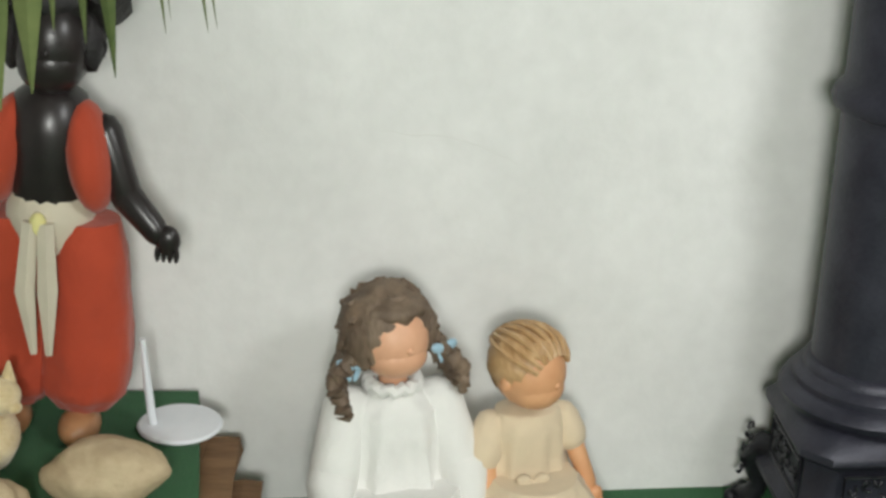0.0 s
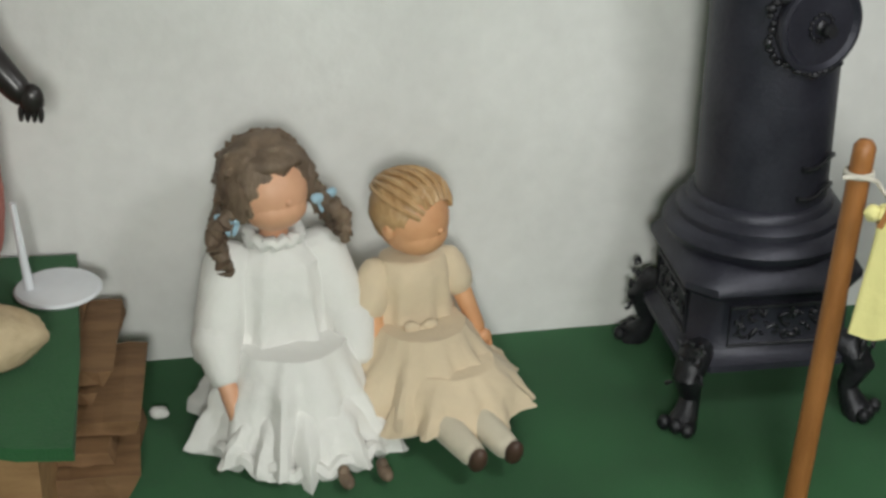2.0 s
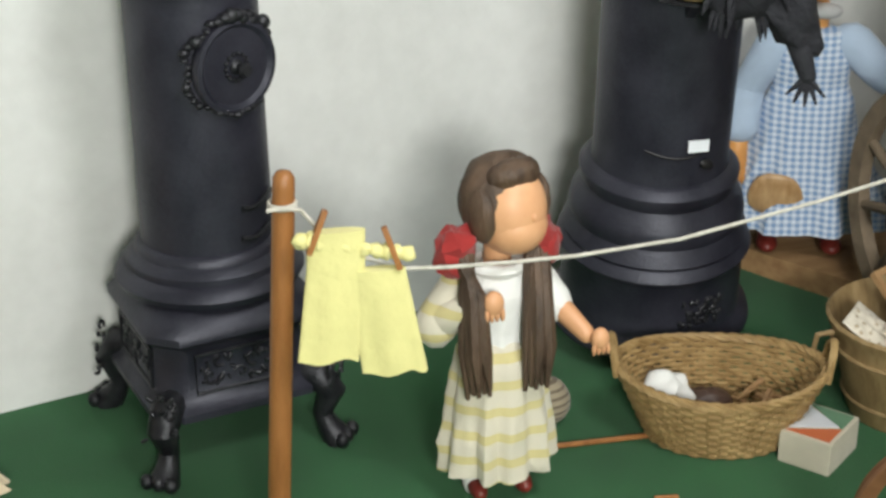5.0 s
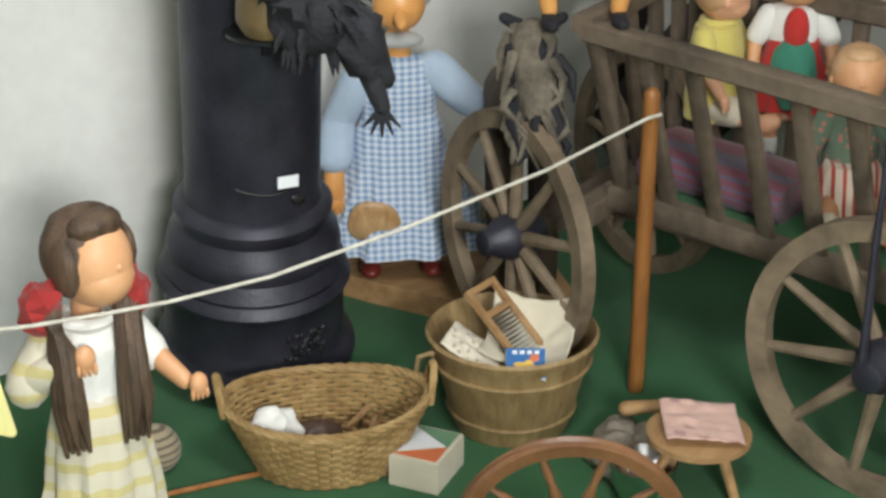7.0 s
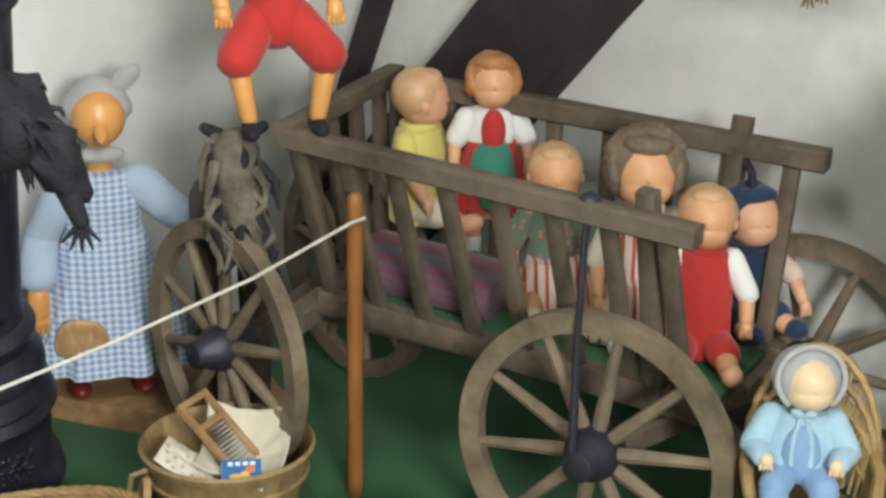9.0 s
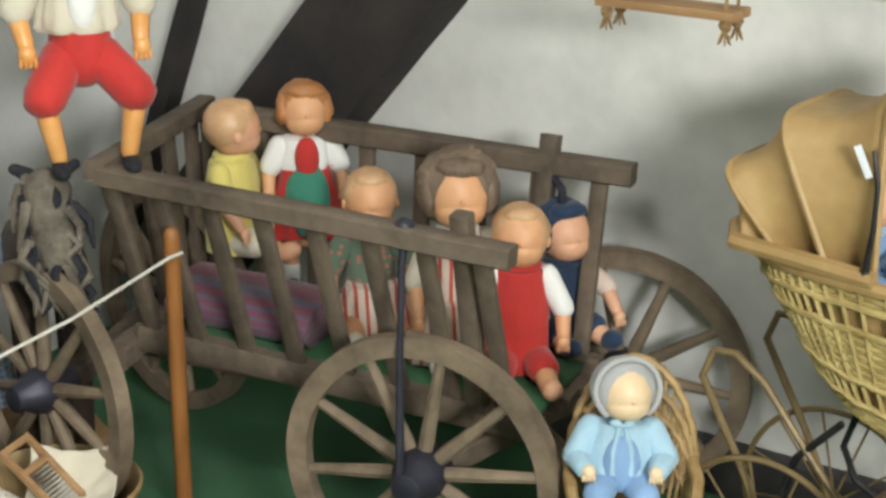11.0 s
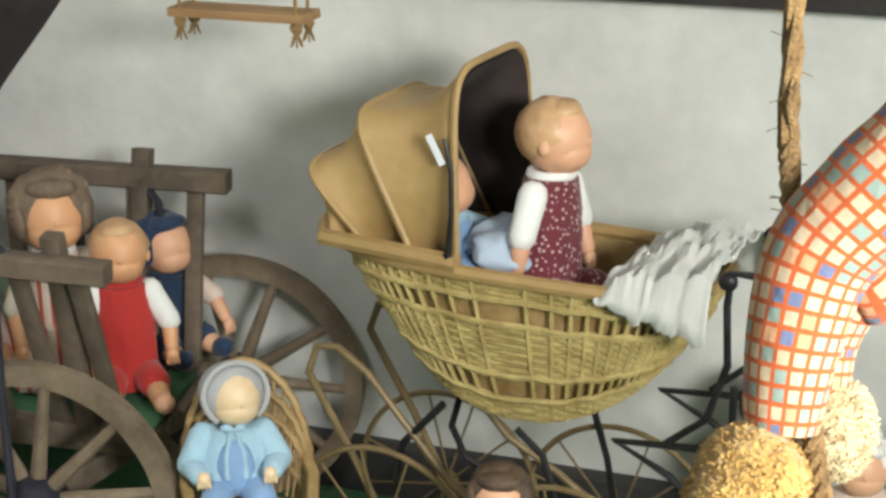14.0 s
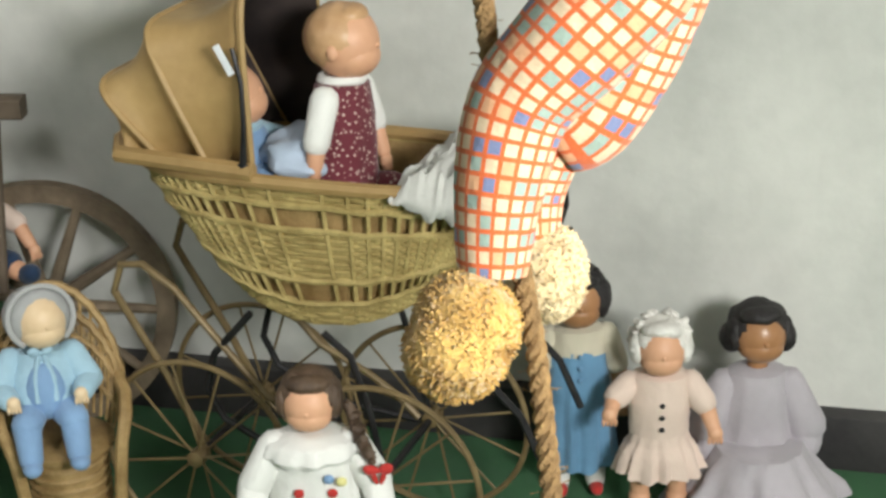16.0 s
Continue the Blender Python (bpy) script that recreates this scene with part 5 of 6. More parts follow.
bm = bmesh.new()
b_cat(bm)
ob = part("toy_cat", bm, FUR_PALE)
ob.matrix_world = pose(-0.43, 1.71, 0.277, 0, 0, 20)
tagged(ob, "cream plush toy cat sitting on the platform", "toy")

# hanging plant
pl = thing("hanging_plant", pose(-0.16, 1.24, 2.14), "hanging plant with long narrow drooping green leaves", "plant")
rnd = random.Random(17)
for i, (x, y, z, w) in enumerate(((-0.045, 0.0, 1.055, 0.022), (0.045, -0.01, 1.075, 0.013), (-0.075, -0.03, 1.045, 0.016), (0.10, 0.0, 1.12, 0.006), (0.145, 0.01, 1.118, 0.006), (0.015, 0.0, 1.11, 0.011), (-0.11, 0.01, 1.1, 0.018), (0.155, 0.0, 1.125, 0.005), (-0.02, 0.02, 1.12, 0.012), (0.106, 0.0, 1.135, 0.004))):
    bm = bmesh.new()
    rings = []
    for k in range(12):
        t = k / 11
        c = Vector((x * (0.25 + 0.75 * t), y - 0.05 * math.sin(t * 3.1), (z - 2.14) * t))
        ww = w * (0.35 + 0.65 * math.sin(min(1, t * 1.25) * 1.57)) * (1 - max(0, t - 0.86) / 0.14 * 0.96)
        rings.append([c + Vector((-ww, 0.002, 0)), c + Vector((0, -0.3 * ww, 0)), c + Vector((ww, 0.002, 0)), c + Vector((0, 0.003 - 0.25 * ww, 0))])
    loft(bm, rings)
    part("leaf", bm, LEAF, pl)
part("hook", tube(bmesh.new(), [(0, 0, 0), (0, 0, -0.03)], 0.006, 8), STEEL, pl)


# ---- washing line ----
def post(foot, top, r, label):
    """A round stick from its foot to its rounded top."""
    d = Vector(top) - Vector(foot)
    h = d.length
    ob = part("line_post", lathe(bmesh.new(), [(r * 0.9, 0), (r, 0.02), (r * 0.97, h * 0.5), (r * 0.93, h - 0.03), (r * 0.9, h - 0.012), (r * 0.6, h - 0.003), (0.002, h)], 16), WOOD_POLE)
    ob.matrix_world = Matrix.Translation(foot) @ Vector((0, 0, 1)).rotation_difference(d).to_matrix().to_4x4()
    return tagged(ob, label, "post", "washing line posts")


post((1.420, 1.730, 0), (1.466, 1.724, 0.742), 0.019, "round honey-coloured wooden post holding the washing line")
post((3.035, 1.795, 0), (2.985, 1.735, 0.70), 0.0175, "slim honey-coloured wooden post holding the washing line")
bm = bmesh.new()
line = [(1.430, 1.700, 0.690), (1.455, 1.700, 0.690), (1.485, 1.708, 0.680), (1.509, 1.717, 0.646), (1.535, 1.724, 0.600), (1.663, 1.757, 0.529), (1.748, 1.779, 0.507), (1.876, 1.797, 0.487), (1.988, 1.791, 0.482), (2.178, 1.78, 0.486), (2.452, 1.765, 0.523), (2.75, 1.748, 0.577), (2.965, 1.718, 0.648), (2.995, 1.716, 0.650)]
tube(bm, line, 0.0036, 7)
for k in range(2):
    tube(bm, [(1.461 + 0.021 * math.cos(a), 1.724 + 0.021 * math.sin(a), 0.685 + 0.005 * k) for a in np.linspace(0, 6.1, 16)], 0.003, 5)
tagged(part("washing_line", bm, CORD), "white cotton cord strung between the two posts", "cord")

# bloomers
bm = bmesh.new()
for s, x0 in ((-1, -0.028), (1, 0.046)):
    rings = []
    for k in range(10):
        t = k / 9
        z = -0.02 - 0.185 * t if k else 0.0
        w = 0.050 + 0.006 * t
        ring = []
        for i in range(28):
            a = 2 * math.pi * i / 28
            f = 1 + 0.05 * t * math.sin(4 * a + s)
            ring.append(Vector((x0 * (0.9 + 0.35 * t) + w * f * math.cos(a) + (0.012 * s * t), 0.011 * f * math.sin(a) + 0.003 * math.sin(5 * a) * t, z + (0.02 * s * -1 if k == 0 else 0) + 0.004 * math.sin(4 * a) * t - 0.03 * (1 if s > 0 else 0))))
        rings.append(ring)
    loft(bm, rings)
for k in range(11):
    x = -0.085 + 0.018 * k
    blob(bm, (x, 0, 0.006 - 0.0035 * k), (0.014, 0.012, 0.013), 0, seg=10, rough=0.005, freq=90, seed=k)
ob = part("bloomers", bm, LEMON)
ob.matrix_world = pose(1.255, 1.085, 0.565, 0, 0, -22) @ Matrix.Diagonal((0.86, 1, 1, 1))
tagged(ob, "pale yellow doll bloomers pegged on the washing line", "bloomers")
for x, z, ry in ((-0.062, 0.014, 22), (0.052, -0.022, -18)):
    pg = thing("clothes_peg", pose(1.265, 1.085, 0.565, 0, 0, -22) @ pose(x, -0.008, z, 0, ry, 0), "small wooden clothes peg gripping the washing line", "peg", "clothes pegs")
    for s in (-1, 1):
        part("half", box(bmesh.new(), (0.009, 0.006, 0.075), pose(0, 0.0042 * s, 0.008, 3.0 * s, 0, 0), 0.0015), WOOD_POLE, pg)


# ---- baskets and tub ----
def oval_basket():
    bk = thing("wicker_basket", pose(1.965, 0.985, 0.0, 0, 0, -35), "oval wicker basket with two loop handles holding small things", "basket")

    def shell(v, a, g=0.0):
        return Vector(((0.135 + 0.065 * v + g) * math.cos(a), (0.095 + 0.048 * v + g) * math.sin(a), 0.008 + 0.135 * v + 0.018 * v * math.cos(a) ** 2))
    bm = bmesh.new()
    for r in range(15):
        v = r / 14
        tube(bm, [shell(v, 2 * math.pi * i / 96, 0.0028 * (1 if (i // 2 + r) % 2 else -1)) for i in range(96)], 0.0055, 5, closed=True)
    part("weave", bm, WICKER, bk)
    part("bottom", loft(bmesh.new(), [[shell(0, 2 * math.pi * i / 48) + Vector((0, 0, -0.006)) for i in range(48)], [shell(0, 2 * math.pi * i / 48) + Vector((0, 0, 0.004)) for i in range(48)]]), WICKER, bk)
    for i in range(40):
        a = 2 * math.pi * i / 40
        part("stake", tube(bmesh.new(), [shell(v, a, 0.002) for v in (0, 0.35, 0.7, 1.0)], 0.0034, 5), WICKER, bk)
    for j in range(3):
        part("plaited_rim", tube(bmesh.new(), [shell(1.0, 2 * math.pi * i / 120, 0.004 * math.sin(i * 0.8 + j * 2.1)) + Vector((0, 0, 0.006 + 0.005 * math.cos(i * 0.8 + j * 2.1))) for i in range(120)], 0.006, 5, closed=True), WICKER, bk)
    for s in (-1, 1):
        for j in range(2):
            part("handle", tube(bmesh.new(), [(s * (0.197 + 0.012 * math.sin(t) + 0.004 * j), 0.036 * math.cos(t) + 0.003 * math.sin(t * 9 + j * 3), 0.15 + 0.075 * math.sin(t)) for t in np.linspace(0, math.pi, 16)], 0.0058, 6), WICKER, bk)
    return bk


oval_basket()
bm = bmesh.new()
blob(bm, (-0.10, 0.0, 0.075), (0.055, 0.045, 0.045), 0, (0, 20, 30), 22, 0.022, 28, 1.0)
ob = part("white_rag", bm, WHITE)
ob.matrix_world = pose(1.965, 0.985, 0.02, 0, 0, -35)
tagged(ob, "crumpled white rag lying in the oval basket", "rag")
for i, (x, y, z, r, mat, name, lab) in enumerate(((-0.02, 0.02, 0.07, (0.05, 0.03, 0.026), BROWNLEATHER, "leather_purse", "small brown leather purse in the oval basket"), (-0.01, -0.035, 0.062, (0.045, 0.022, 0.02), STRIPE, "striped_cloth", "rolled red and white cloth in the oval basket"), (0.03, -0.04, 0.06, (0.032, 0.022, 0.024), BABYBLUE, "blue_cloth", "folded blue cloth in the oval basket"), (-0.06, -0.02, 0.058, (0.03, 0.03, 0.022), SKIN, "pink_ball", "small pink ball of wool in the oval basket"))):
    ob = part(name, blob(bmesh.new(), (0, 0, 0), r, 0, (0, 0, 25 * i), 18, 0.008, 60, i), mat)
    ob.matrix_world = pose(1.965, 0.985, 0.0, 0, 0, -35) @ pose(x, y, z)
    tagged(ob, lab, name.split("_")[1])
for i in range(11):
    rnd = random.Random(i)
    ob = part("wooden_peg", box(bmesh.new(), (0.009, 0.009, 0.07), pose(0, 0, 0), 0.002), WOOD_RAW)
    ob.matrix_world = pose(1.965, 0.985, 0.0, 0, 0, -35) @ pose(0.075 + rnd.uniform(-0.03, 0.06), rnd.uniform(-0.05, 0.05), 0.05 + 0.004 * i, rnd.uniform(60, 100) if i else 25, 0, rnd.uniform(0, 180))
    tagged(ob, "plain wooden clothes peg in the oval basket", "peg", "pegs in the basket")

tb = thing("wash_tub", pose(2.390, 0.922, 0.0) @ Matrix.Diagonal((1.08, 1.08, 1.03, 1)), "round wooden-brown wash tub with a flared rim", "tub")
prof = [(0.110, 0.012), (0.112, 0.0), (0.118, 0.012), (0.130, 0.07), (0.146, 0.135), (0.152, 0.150), (0.156, 0.185), (0.166, 0.198), (0.170, 0.212), (0.164, 0.218), (0.158, 0.205), (0.150, 0.17), (0.138, 0.10), (0.120, 0.03), (0.10, 0.02)]
part("vessel", lathe(bmesh.new(), prof, 56, caps=False), TIN, tb)
part("base", lathe(bmesh.new(), [(0.112, 0.004), (0.118, 0.016), (0.118, 0.026)], 40), TIN, tb)
for z, r in ((0.155, 0.1545), (0.045, 0.126)):
    part("hoop", tube(bmesh.new(), [(r * math.cos(2 * math.pi * i / 60), r * math.sin(2 * math.pi * i / 60), z) for i in range(60)], 0.004, 6, closed=True), TIN, tb)
part("lug", tube(bmesh.new(), [(-0.155, 0.05, 0.19), (-0.185, 0.06, 0.185), (-0.19, 0.062, 0.15), (-0.16, 0.052, 0.13)], 0.006, 6), TIN, tb)


def lay(a, b):
    """A sheet's pose whose local y runs down from a to b."""
    a, b = Vector(a), Vector(b)
    y = (b - a).normalized()
    x = y.cross(Vector((0, 0, 1))).normalized()
    m = Matrix((x, y, x.cross(y))).transposed().to_4x4()
    m.translation = (a + b) / 2
    return m


def drape(name, m, w, l, mat, label, sag, seed, bend=0.0):
    bm = bmesh.new()
    nx, ny = 26, 26
    v = [[bm.verts.new((w * (i / nx - 0.5), l * (k / ny - 0.5), sag(i / nx - 0.5, k / ny - 0.5) + 0.006 * noise.noise(Vector((i * 0.25, k * 0.25, seed))))) for k in range(ny + 1)] for i in range(nx + 1)]
    for i in range(nx):
        for k in range(ny):
            bm.faces.new((v[i][k], v[i + 1][k], v[i + 1][k + 1], v[i][k + 1]))
    ob = part(name, bm, mat)
    so = ob.modifiers.new("thickness", "SOLIDIFY")
    so.thickness = 0.002
    ob.matrix_world = m
    return tagged(ob, label, "cloth")


drape("linen_cloth", lay((2.471, 0.927, 0.236), (2.356, 0.842, 0.158)), 0.18, 0.17, OFFWHITE, "cream linen cloth spread inside the wash tub", lambda x, y: 0.14 * (x * x + y * y), 3.0)
LACE = pattern(cloth("printed_lace", (0.6, 0.5, 0.4)), "dots", 60, (0.66, 0.60, 0.50), (0.42, 0.34, 0.24))
drape("lace_doily", lay((2.261, 0.967, 0.245), (2.346, 0.842, 0.150)), 0.11, 0.18, LACE, "patterned lace cloth hanging over the tub edge", lambda x, y: -0.05 * x * x, 5.0)
wb = thing("washboard", lay((2.346, 0.997, 0.305), (2.386, 0.842, 0.165)) @ pose(0, 0, 0.012, 90, 0, 0) @ Matrix.Scale(1.2, 4), "small wooden washboard with a ribbed metal plate", "washboard")
for x in (-0.036, 0.036):
    part("side_rail", box(bmesh.new(), (0.010, 0.012, 0.17), pose(x, 0, 0), 0.002), WOOD_RAW, wb)
for z in (0.079, 0.03, -0.078):
    part("cross_rail", box(bmesh.new(), (0.064, 0.010, 0.012), pose(0, 0, z), 0.002), WOOD_RAW, wb)
bm = bmesh.new()
loft(bm, [[(-0.031, -0.001, z), (0.031, -0.001, z), (0.031, 0.003, z), (-0.031, 0.003, z)] if i % 2 else [(-0.031, -0.004, z), (0.031, -0.004, z), (0.031, 0.001, z), (-0.031, 0.001, z)] for i, z in enumerate(np.linspace(-0.072, 0.024, 25))])
part("ribbed_plate", bm, CHROME, wb, "ribbed zinc plate")
bo = thing("soap_carton", lay((2.356, 0.842, 0.215), (2.311, 0.787, 0.165)) @ pose(0, 0, 0.02, -90, 0, 0) @ pose(0, 0, 0, 0, 180, 0), "small blue printed soap carton with a yellow figure shape", "carton")
part("box", box(bmesh.new(), (0.082, 0.028, 0.070), pose(0, 0.014, 0), 0.002), WHITE_PAINT, bo, "cream carton sides")
BLUEPRINT = surface("blue_printed_card", (0.015, 0.10, 0.30), (0.03, 0.16, 0.42), 9, 0.5, bump=0.05)
YELLOWPRINT = surface("yellow_printed_card", (0.7, 0.42, 0.06), (0.8, 0.52, 0.10), 9, 0.5, bump=0.05)
ORANGEPRINT = surface("orange_printed_card", (0.55, 0.13, 0.05), (0.68, 0.20, 0.08), 9, 0.55, bump=0.05)
GREENPRINT = surface("green_printed_card", (0.10, 0.22, 0.13), (0.18, 0.32, 0.2), 9, 0.55, bump=0.05)
part("front_panel", box(bmesh.new(), (0.080, 0.002, 0.068), pose(0, -0.002, 0)), BLUEPRINT, bo, "blue printed front")
for k in range(4):
    part("printed_bar", box(bmesh.new(), (0.010, 0.0015, 0.008), pose(-0.022 + 0.015 * k, -0.0042, 0.024)), WHITE_PAINT, bo)
bm = bmesh.new()
for x, z, a, b in ((0.006, -0.010, 0.012, 0.018), (-0.012, -0.004, 0.014, 0.006), (0.014, -0.026, 0.022, 0.007)):
    blob(bm, (x, -0.0035, z), (a, 0.0012, b), 0, seg=14)
part("printed_shape", bm, YELLOWPRINT, bo)
part("printed_shape", blob(bmesh.new(), (0.018, -0.0035, 0.012), (0.010, 0.0012, 0.009), 0, seg=14), ORANGEPRINT, bo)

cx = thing("cardboard_box", pose(2.085, 0.835, 0.0, 0, 0, 20) @ Matrix.Scale(1.22, 4), "cream cardboard box with orange and green triangles on its lid", "box")
part("carton", box(bmesh.new(), (0.105, 0.085, 0.056), pose(0, 0, 0.028), 0.003), OFFWHITE, cx)
for pts, mat in ((((-0.046, -0.036), (0.0, -0.036), (-0.046, 0.036), ), ORANGEPRINT), (((0.0, -0.036), (0.046, -0.036), (0.046, 0.036)), GREENPRINT), (((0.004, -0.030), (0.040, 0.036), (-0.040, 0.036)), WHITE_PAINT)):
    bm = bmesh.new()
    loft(bm, [[(x, y, 0.0565) for x, y in pts], [(x, y, 0.058) for x, y in pts]])
    part("printed_triangle", bm, mat, cx, smooth=False)

# floor odds and ends
for p, q, r, lab in (((1.66, 1.12, 0.006), (1.86, 1.06, 0.006), 0.0055, "thin wooden stick lying on the carpet"), ((1.725, 0.885, 0.005), (1.765, 0.868, 0.005), 0.005, "short splinter of wood on the carpet")):
    tagged(part("stick", tube(bmesh.new(), [p, q], r, 7), WOOD_POLE), lab, "stick")
RAGBALL = pattern(cloth("brown_striped_rag", (0.3, 0.25, 0.18)), "rows", 70, (0.30, 0.25, 0.17), (0.12, 0.09, 0.06))
ba = thing("rag_ball", pose(1.70, 1.21, 0.05), "small striped brown cloth ball on the carpet", "ball")
part("ball", blob(bmesh.new(), (0, 0, 0), (0.045, 0.04, 0.05), 0, rough=0.006), RAGBALL, ba)

# stool with pink cloth
sl = thing("footstool", pose(2.42, 0.46, 0.0, 0, 0, 20), "low three-legged wooden footstool", "stool")
part("seat", lathe(bmesh.new(), [(0.088, 0.120), (0.096, 0.124), (0.096, 0.138), (0.088, 0.142)], 36), WOOD_RAW, sl)
for k in range(3):
    a = math.radians(120 * k + 15)
    part("leg", tube(bmesh.new(), [(0.05 * math.cos(a), 0.05 * math.sin(a), 0.122), (0.095 * math.cos(a), 0.095 * math.sin(a), 0.002)], [0.011, 0.009], 8), WOOD_RAW, sl)
PINK = pattern(cloth("faded_pink_print", (0.6, 0.4, 0.36)), "dots", 26, (0.66, 0.42, 0.36), (0.50, 0.26, 0.26))
drape("pink_cloth", pose(2.425, 0.46, 0.158, 3, 2, 48), 0.155, 0.14, PINK, "faded pink printed cloth on the footstool", lambda x, y: 0.02 * max(0.0, abs(x) - 0.3) - 0.05 * max(0.0, abs(y) - 0.42), 7.0)
for i, (x, y, r) in enumerate(((2.37, 0.63, 0.045), (2.43, 0.67, 0.04), (2.47, 0.62, 0.038), (2.34, 0.57, 0.036))):
    rock((x, y, r * 0.62), (r * 1.2, r, r * 0.8), 11.0 + i, "rough grey-brown pebble on the carpet", PEBBLE)
tagged(part("driftwood", limb(bmesh.new(), (2.44, 0.66, 0.085), (2.53, 0.60, 0.088), 0.017, 0.012), WOOD_RAW), "short piece of driftwood lying on the pebbles", "wood")
bw = thing("tin_bowl", pose(2.31, 0.49, 0.0), "shiny small tin bowl on the carpet", "bowl")
part("bowl", lathe(bmesh.new(), [(0.035, 0.0), (0.04, 0.004), (0.058, 0.06), (0.062, 0.10), (0.059, 0.10), (0.05, 0.04), (0.01, 0.01)], 32), CHROME, bw)

# spinning wheel in the foreground
sw = thing("spinning_wheel", pose(2.0, 0.385, 0.0, 0, 0, -42), "old varnished wooden spinning wheel with turned spokes", "spinning wheel")
w = new("wheel")
w.parent = sw
w.matrix_local = pose(0, 0, 0.19)
bm = bmesh.new()
R = 0.185
rings = [[Vector((r * math.cos(2 * math.pi * i / 72), y, r * math.sin(2 * math.pi * i / 72))) for r, y in ((R, -0.017), (R + 0.004, -0.008), (R - 0.003, 0.0), (R + 0.004, 0.008), (R, 0.017), (R - 0.022, 0.013), (R - 0.024, 0), (R - 0.022, -0.013))] for i in range(73)]
loft(bm, rings, True, False)
part("rim", bm, WOOD_SPIN, w)
for k in range(10):
    a = 2 * math.pi * k / 10
    d = Vector((math.cos(a), 0, math.sin(a)))
    part("spoke", tube(bmesh.new(), [d * t for t in (0.02, 0.05, 0.065, 0.085, 0.11, 0.13, 0.163)], [0.006, 0.009, 0.006, 0.010, 0.006, 0.008, 0.005], 8), WOOD_SPIN, w)
part("hub", lathe(bmesh.new(), [(0.012, -0.05), (0.03, -0.03), (0.034, 0), (0.03, 0.03), (0.012, 0.05)], 18, pose(0, 0, 0, 90, 0, 0)), WOOD_SPIN, w)
for s in (-1, 1):
    part("upright", tube(bmesh.new(), [(0, 0.06 * s, 0.20), (0.0, 0.065 * s, 0.1), (0, 0.07 * s, 0.002)], [0.010, 0.013, 0.012], 10), WOOD_SPIN, sw)
part("foot_bar", bar(bmesh.new(), (-0.1, 0.07, 0.012), (0.12, 0.07, 0.012), 0.02, 0.024), WOOD_SPIN, sw)
part("foot_bar", bar(bmesh.new(), (-0.1, -0.07, 0.012), (0.12, -0.07, 0.012), 0.02, 0.024), WOOD_SPIN, sw)


# ---- puppet corner ----
bm = bmesh.new()
loft(bm, [[(x, y, z) for x, y in ((2.69, 2.66), (2.79, 2.45), (2.89, 2.27), (2.99, 2.03), (3.12, 2.08), (3.35, 2.75))] for z in (0.0, 0.057)])
tagged(part("wooden_step", bm, WOOD_RAW, smooth=False), "plain pine step carrying the puppet and a cart wheel", "platform", kind="structure")


def b_raven(bm):
    rnd = random.Random(3)
    blob(bm, (0, 0, 0.0), (0.075, 0.06, 0.10), 0, rough=0.03, freq=24)
    blob(bm, (0.06, 0.0, -0.06), (0.045, 0.04, 0.11), 0, (0, -25, 0), rough=0.03, freq=28)
    blob(bm, (-0.06, -0.01, 0.05), (0.06, 0.05, 0.05), 0, rough=0.02, freq=30)
    limb(bm, (0.08, 0, -0.12), (0.105, -0.01, -0.21), 0.022, 0.014)
    for k in range(5):
        a = math.radians(-60 + 30 * k)
        tube(bm, [(0.105, -0.01, -0.21), (0.105 + 0.035 * math.sin(a), -0.02, -0.225 - 0.045 * math.cos(a))], [0.008, 0.002], 6)
    for k in range(60):
        a, b = rnd.uniform(0, 6.28), rnd.uniform(-1.2, 1.2)
        d = Vector((math.cos(a) * math.cos(b) * 0.075, math.sin(a) * math.cos(b) * 0.06, math.sin(b) * 0.10))
        tube(bm, [d * 0.9, d * 1.15 + Vector((0, 0, -0.01)), d * 1.25 + Vector((0, 0, -0.03))], [0.008, 0.006, 0.001], 5)


bm = bmesh.new()
b_raven(bm)
tube(bm, [(0, 0, 0.05), (0, 0, 1.65)], 0.001, 4)
ob = part("toy_raven", bm, BLACKCLOTH)
ob.matrix_world = pose(2.205, 1.235, 0.80, 0, 0, -40) @ Matrix.Diagonal((1.25, 1.1, 1.0, 1))
tagged(ob, "black feathered toy raven hung on a thread", "toy")
ke = thing("copper_kettle", pose(1.955, 1.195, 0.845, 0, 0, 0), "dull brown copper kettle on the stove's iron plate", "kettle")
part("body", lathe(bmesh.new(), [(0.03, 0.0), (0.05, 0.004), (0.064, 0.03), (0.062, 0.065), (0.045, 0.095), (0.03, 0.105), (0.028, 0.115), (0.01, 0.125)], 32), BRONZE, ke)
part("spout", tube(bmesh.new(), [(0.05, -0.02, 0.04), (0.08, -0.035, 0.06), (0.095, -0.04, 0.09)], [0.016, 0.011, 0.009], 10), BRONZE, ke)
part("handle", tube(bmesh.new(), [(-0.05, 0.0, 0.08), (-0.045, 0.0, 0.15), (0, 0, 0.175), (0.045, 0, 0.15), (0.05, 0, 0.08)], 0.005, 8), STEEL, ke)
ip = thing("warming_plate", pose(1.975, 1.225, 0.835), "round iron warming plate on the stove with bright rim", "plate")
part("plate", lathe(bmesh.new(), [(0.075, 0.0), (0.082, 0.003), (0.082, 0.009), (0.075, 0.010)], 36), IRON_ORN, ip)
part("bracket", bar(bmesh.new(), (0.0, 0.0, -0.002), (0.03, 0.06, -0.05), 0.02, 0.02), IRON, ip)


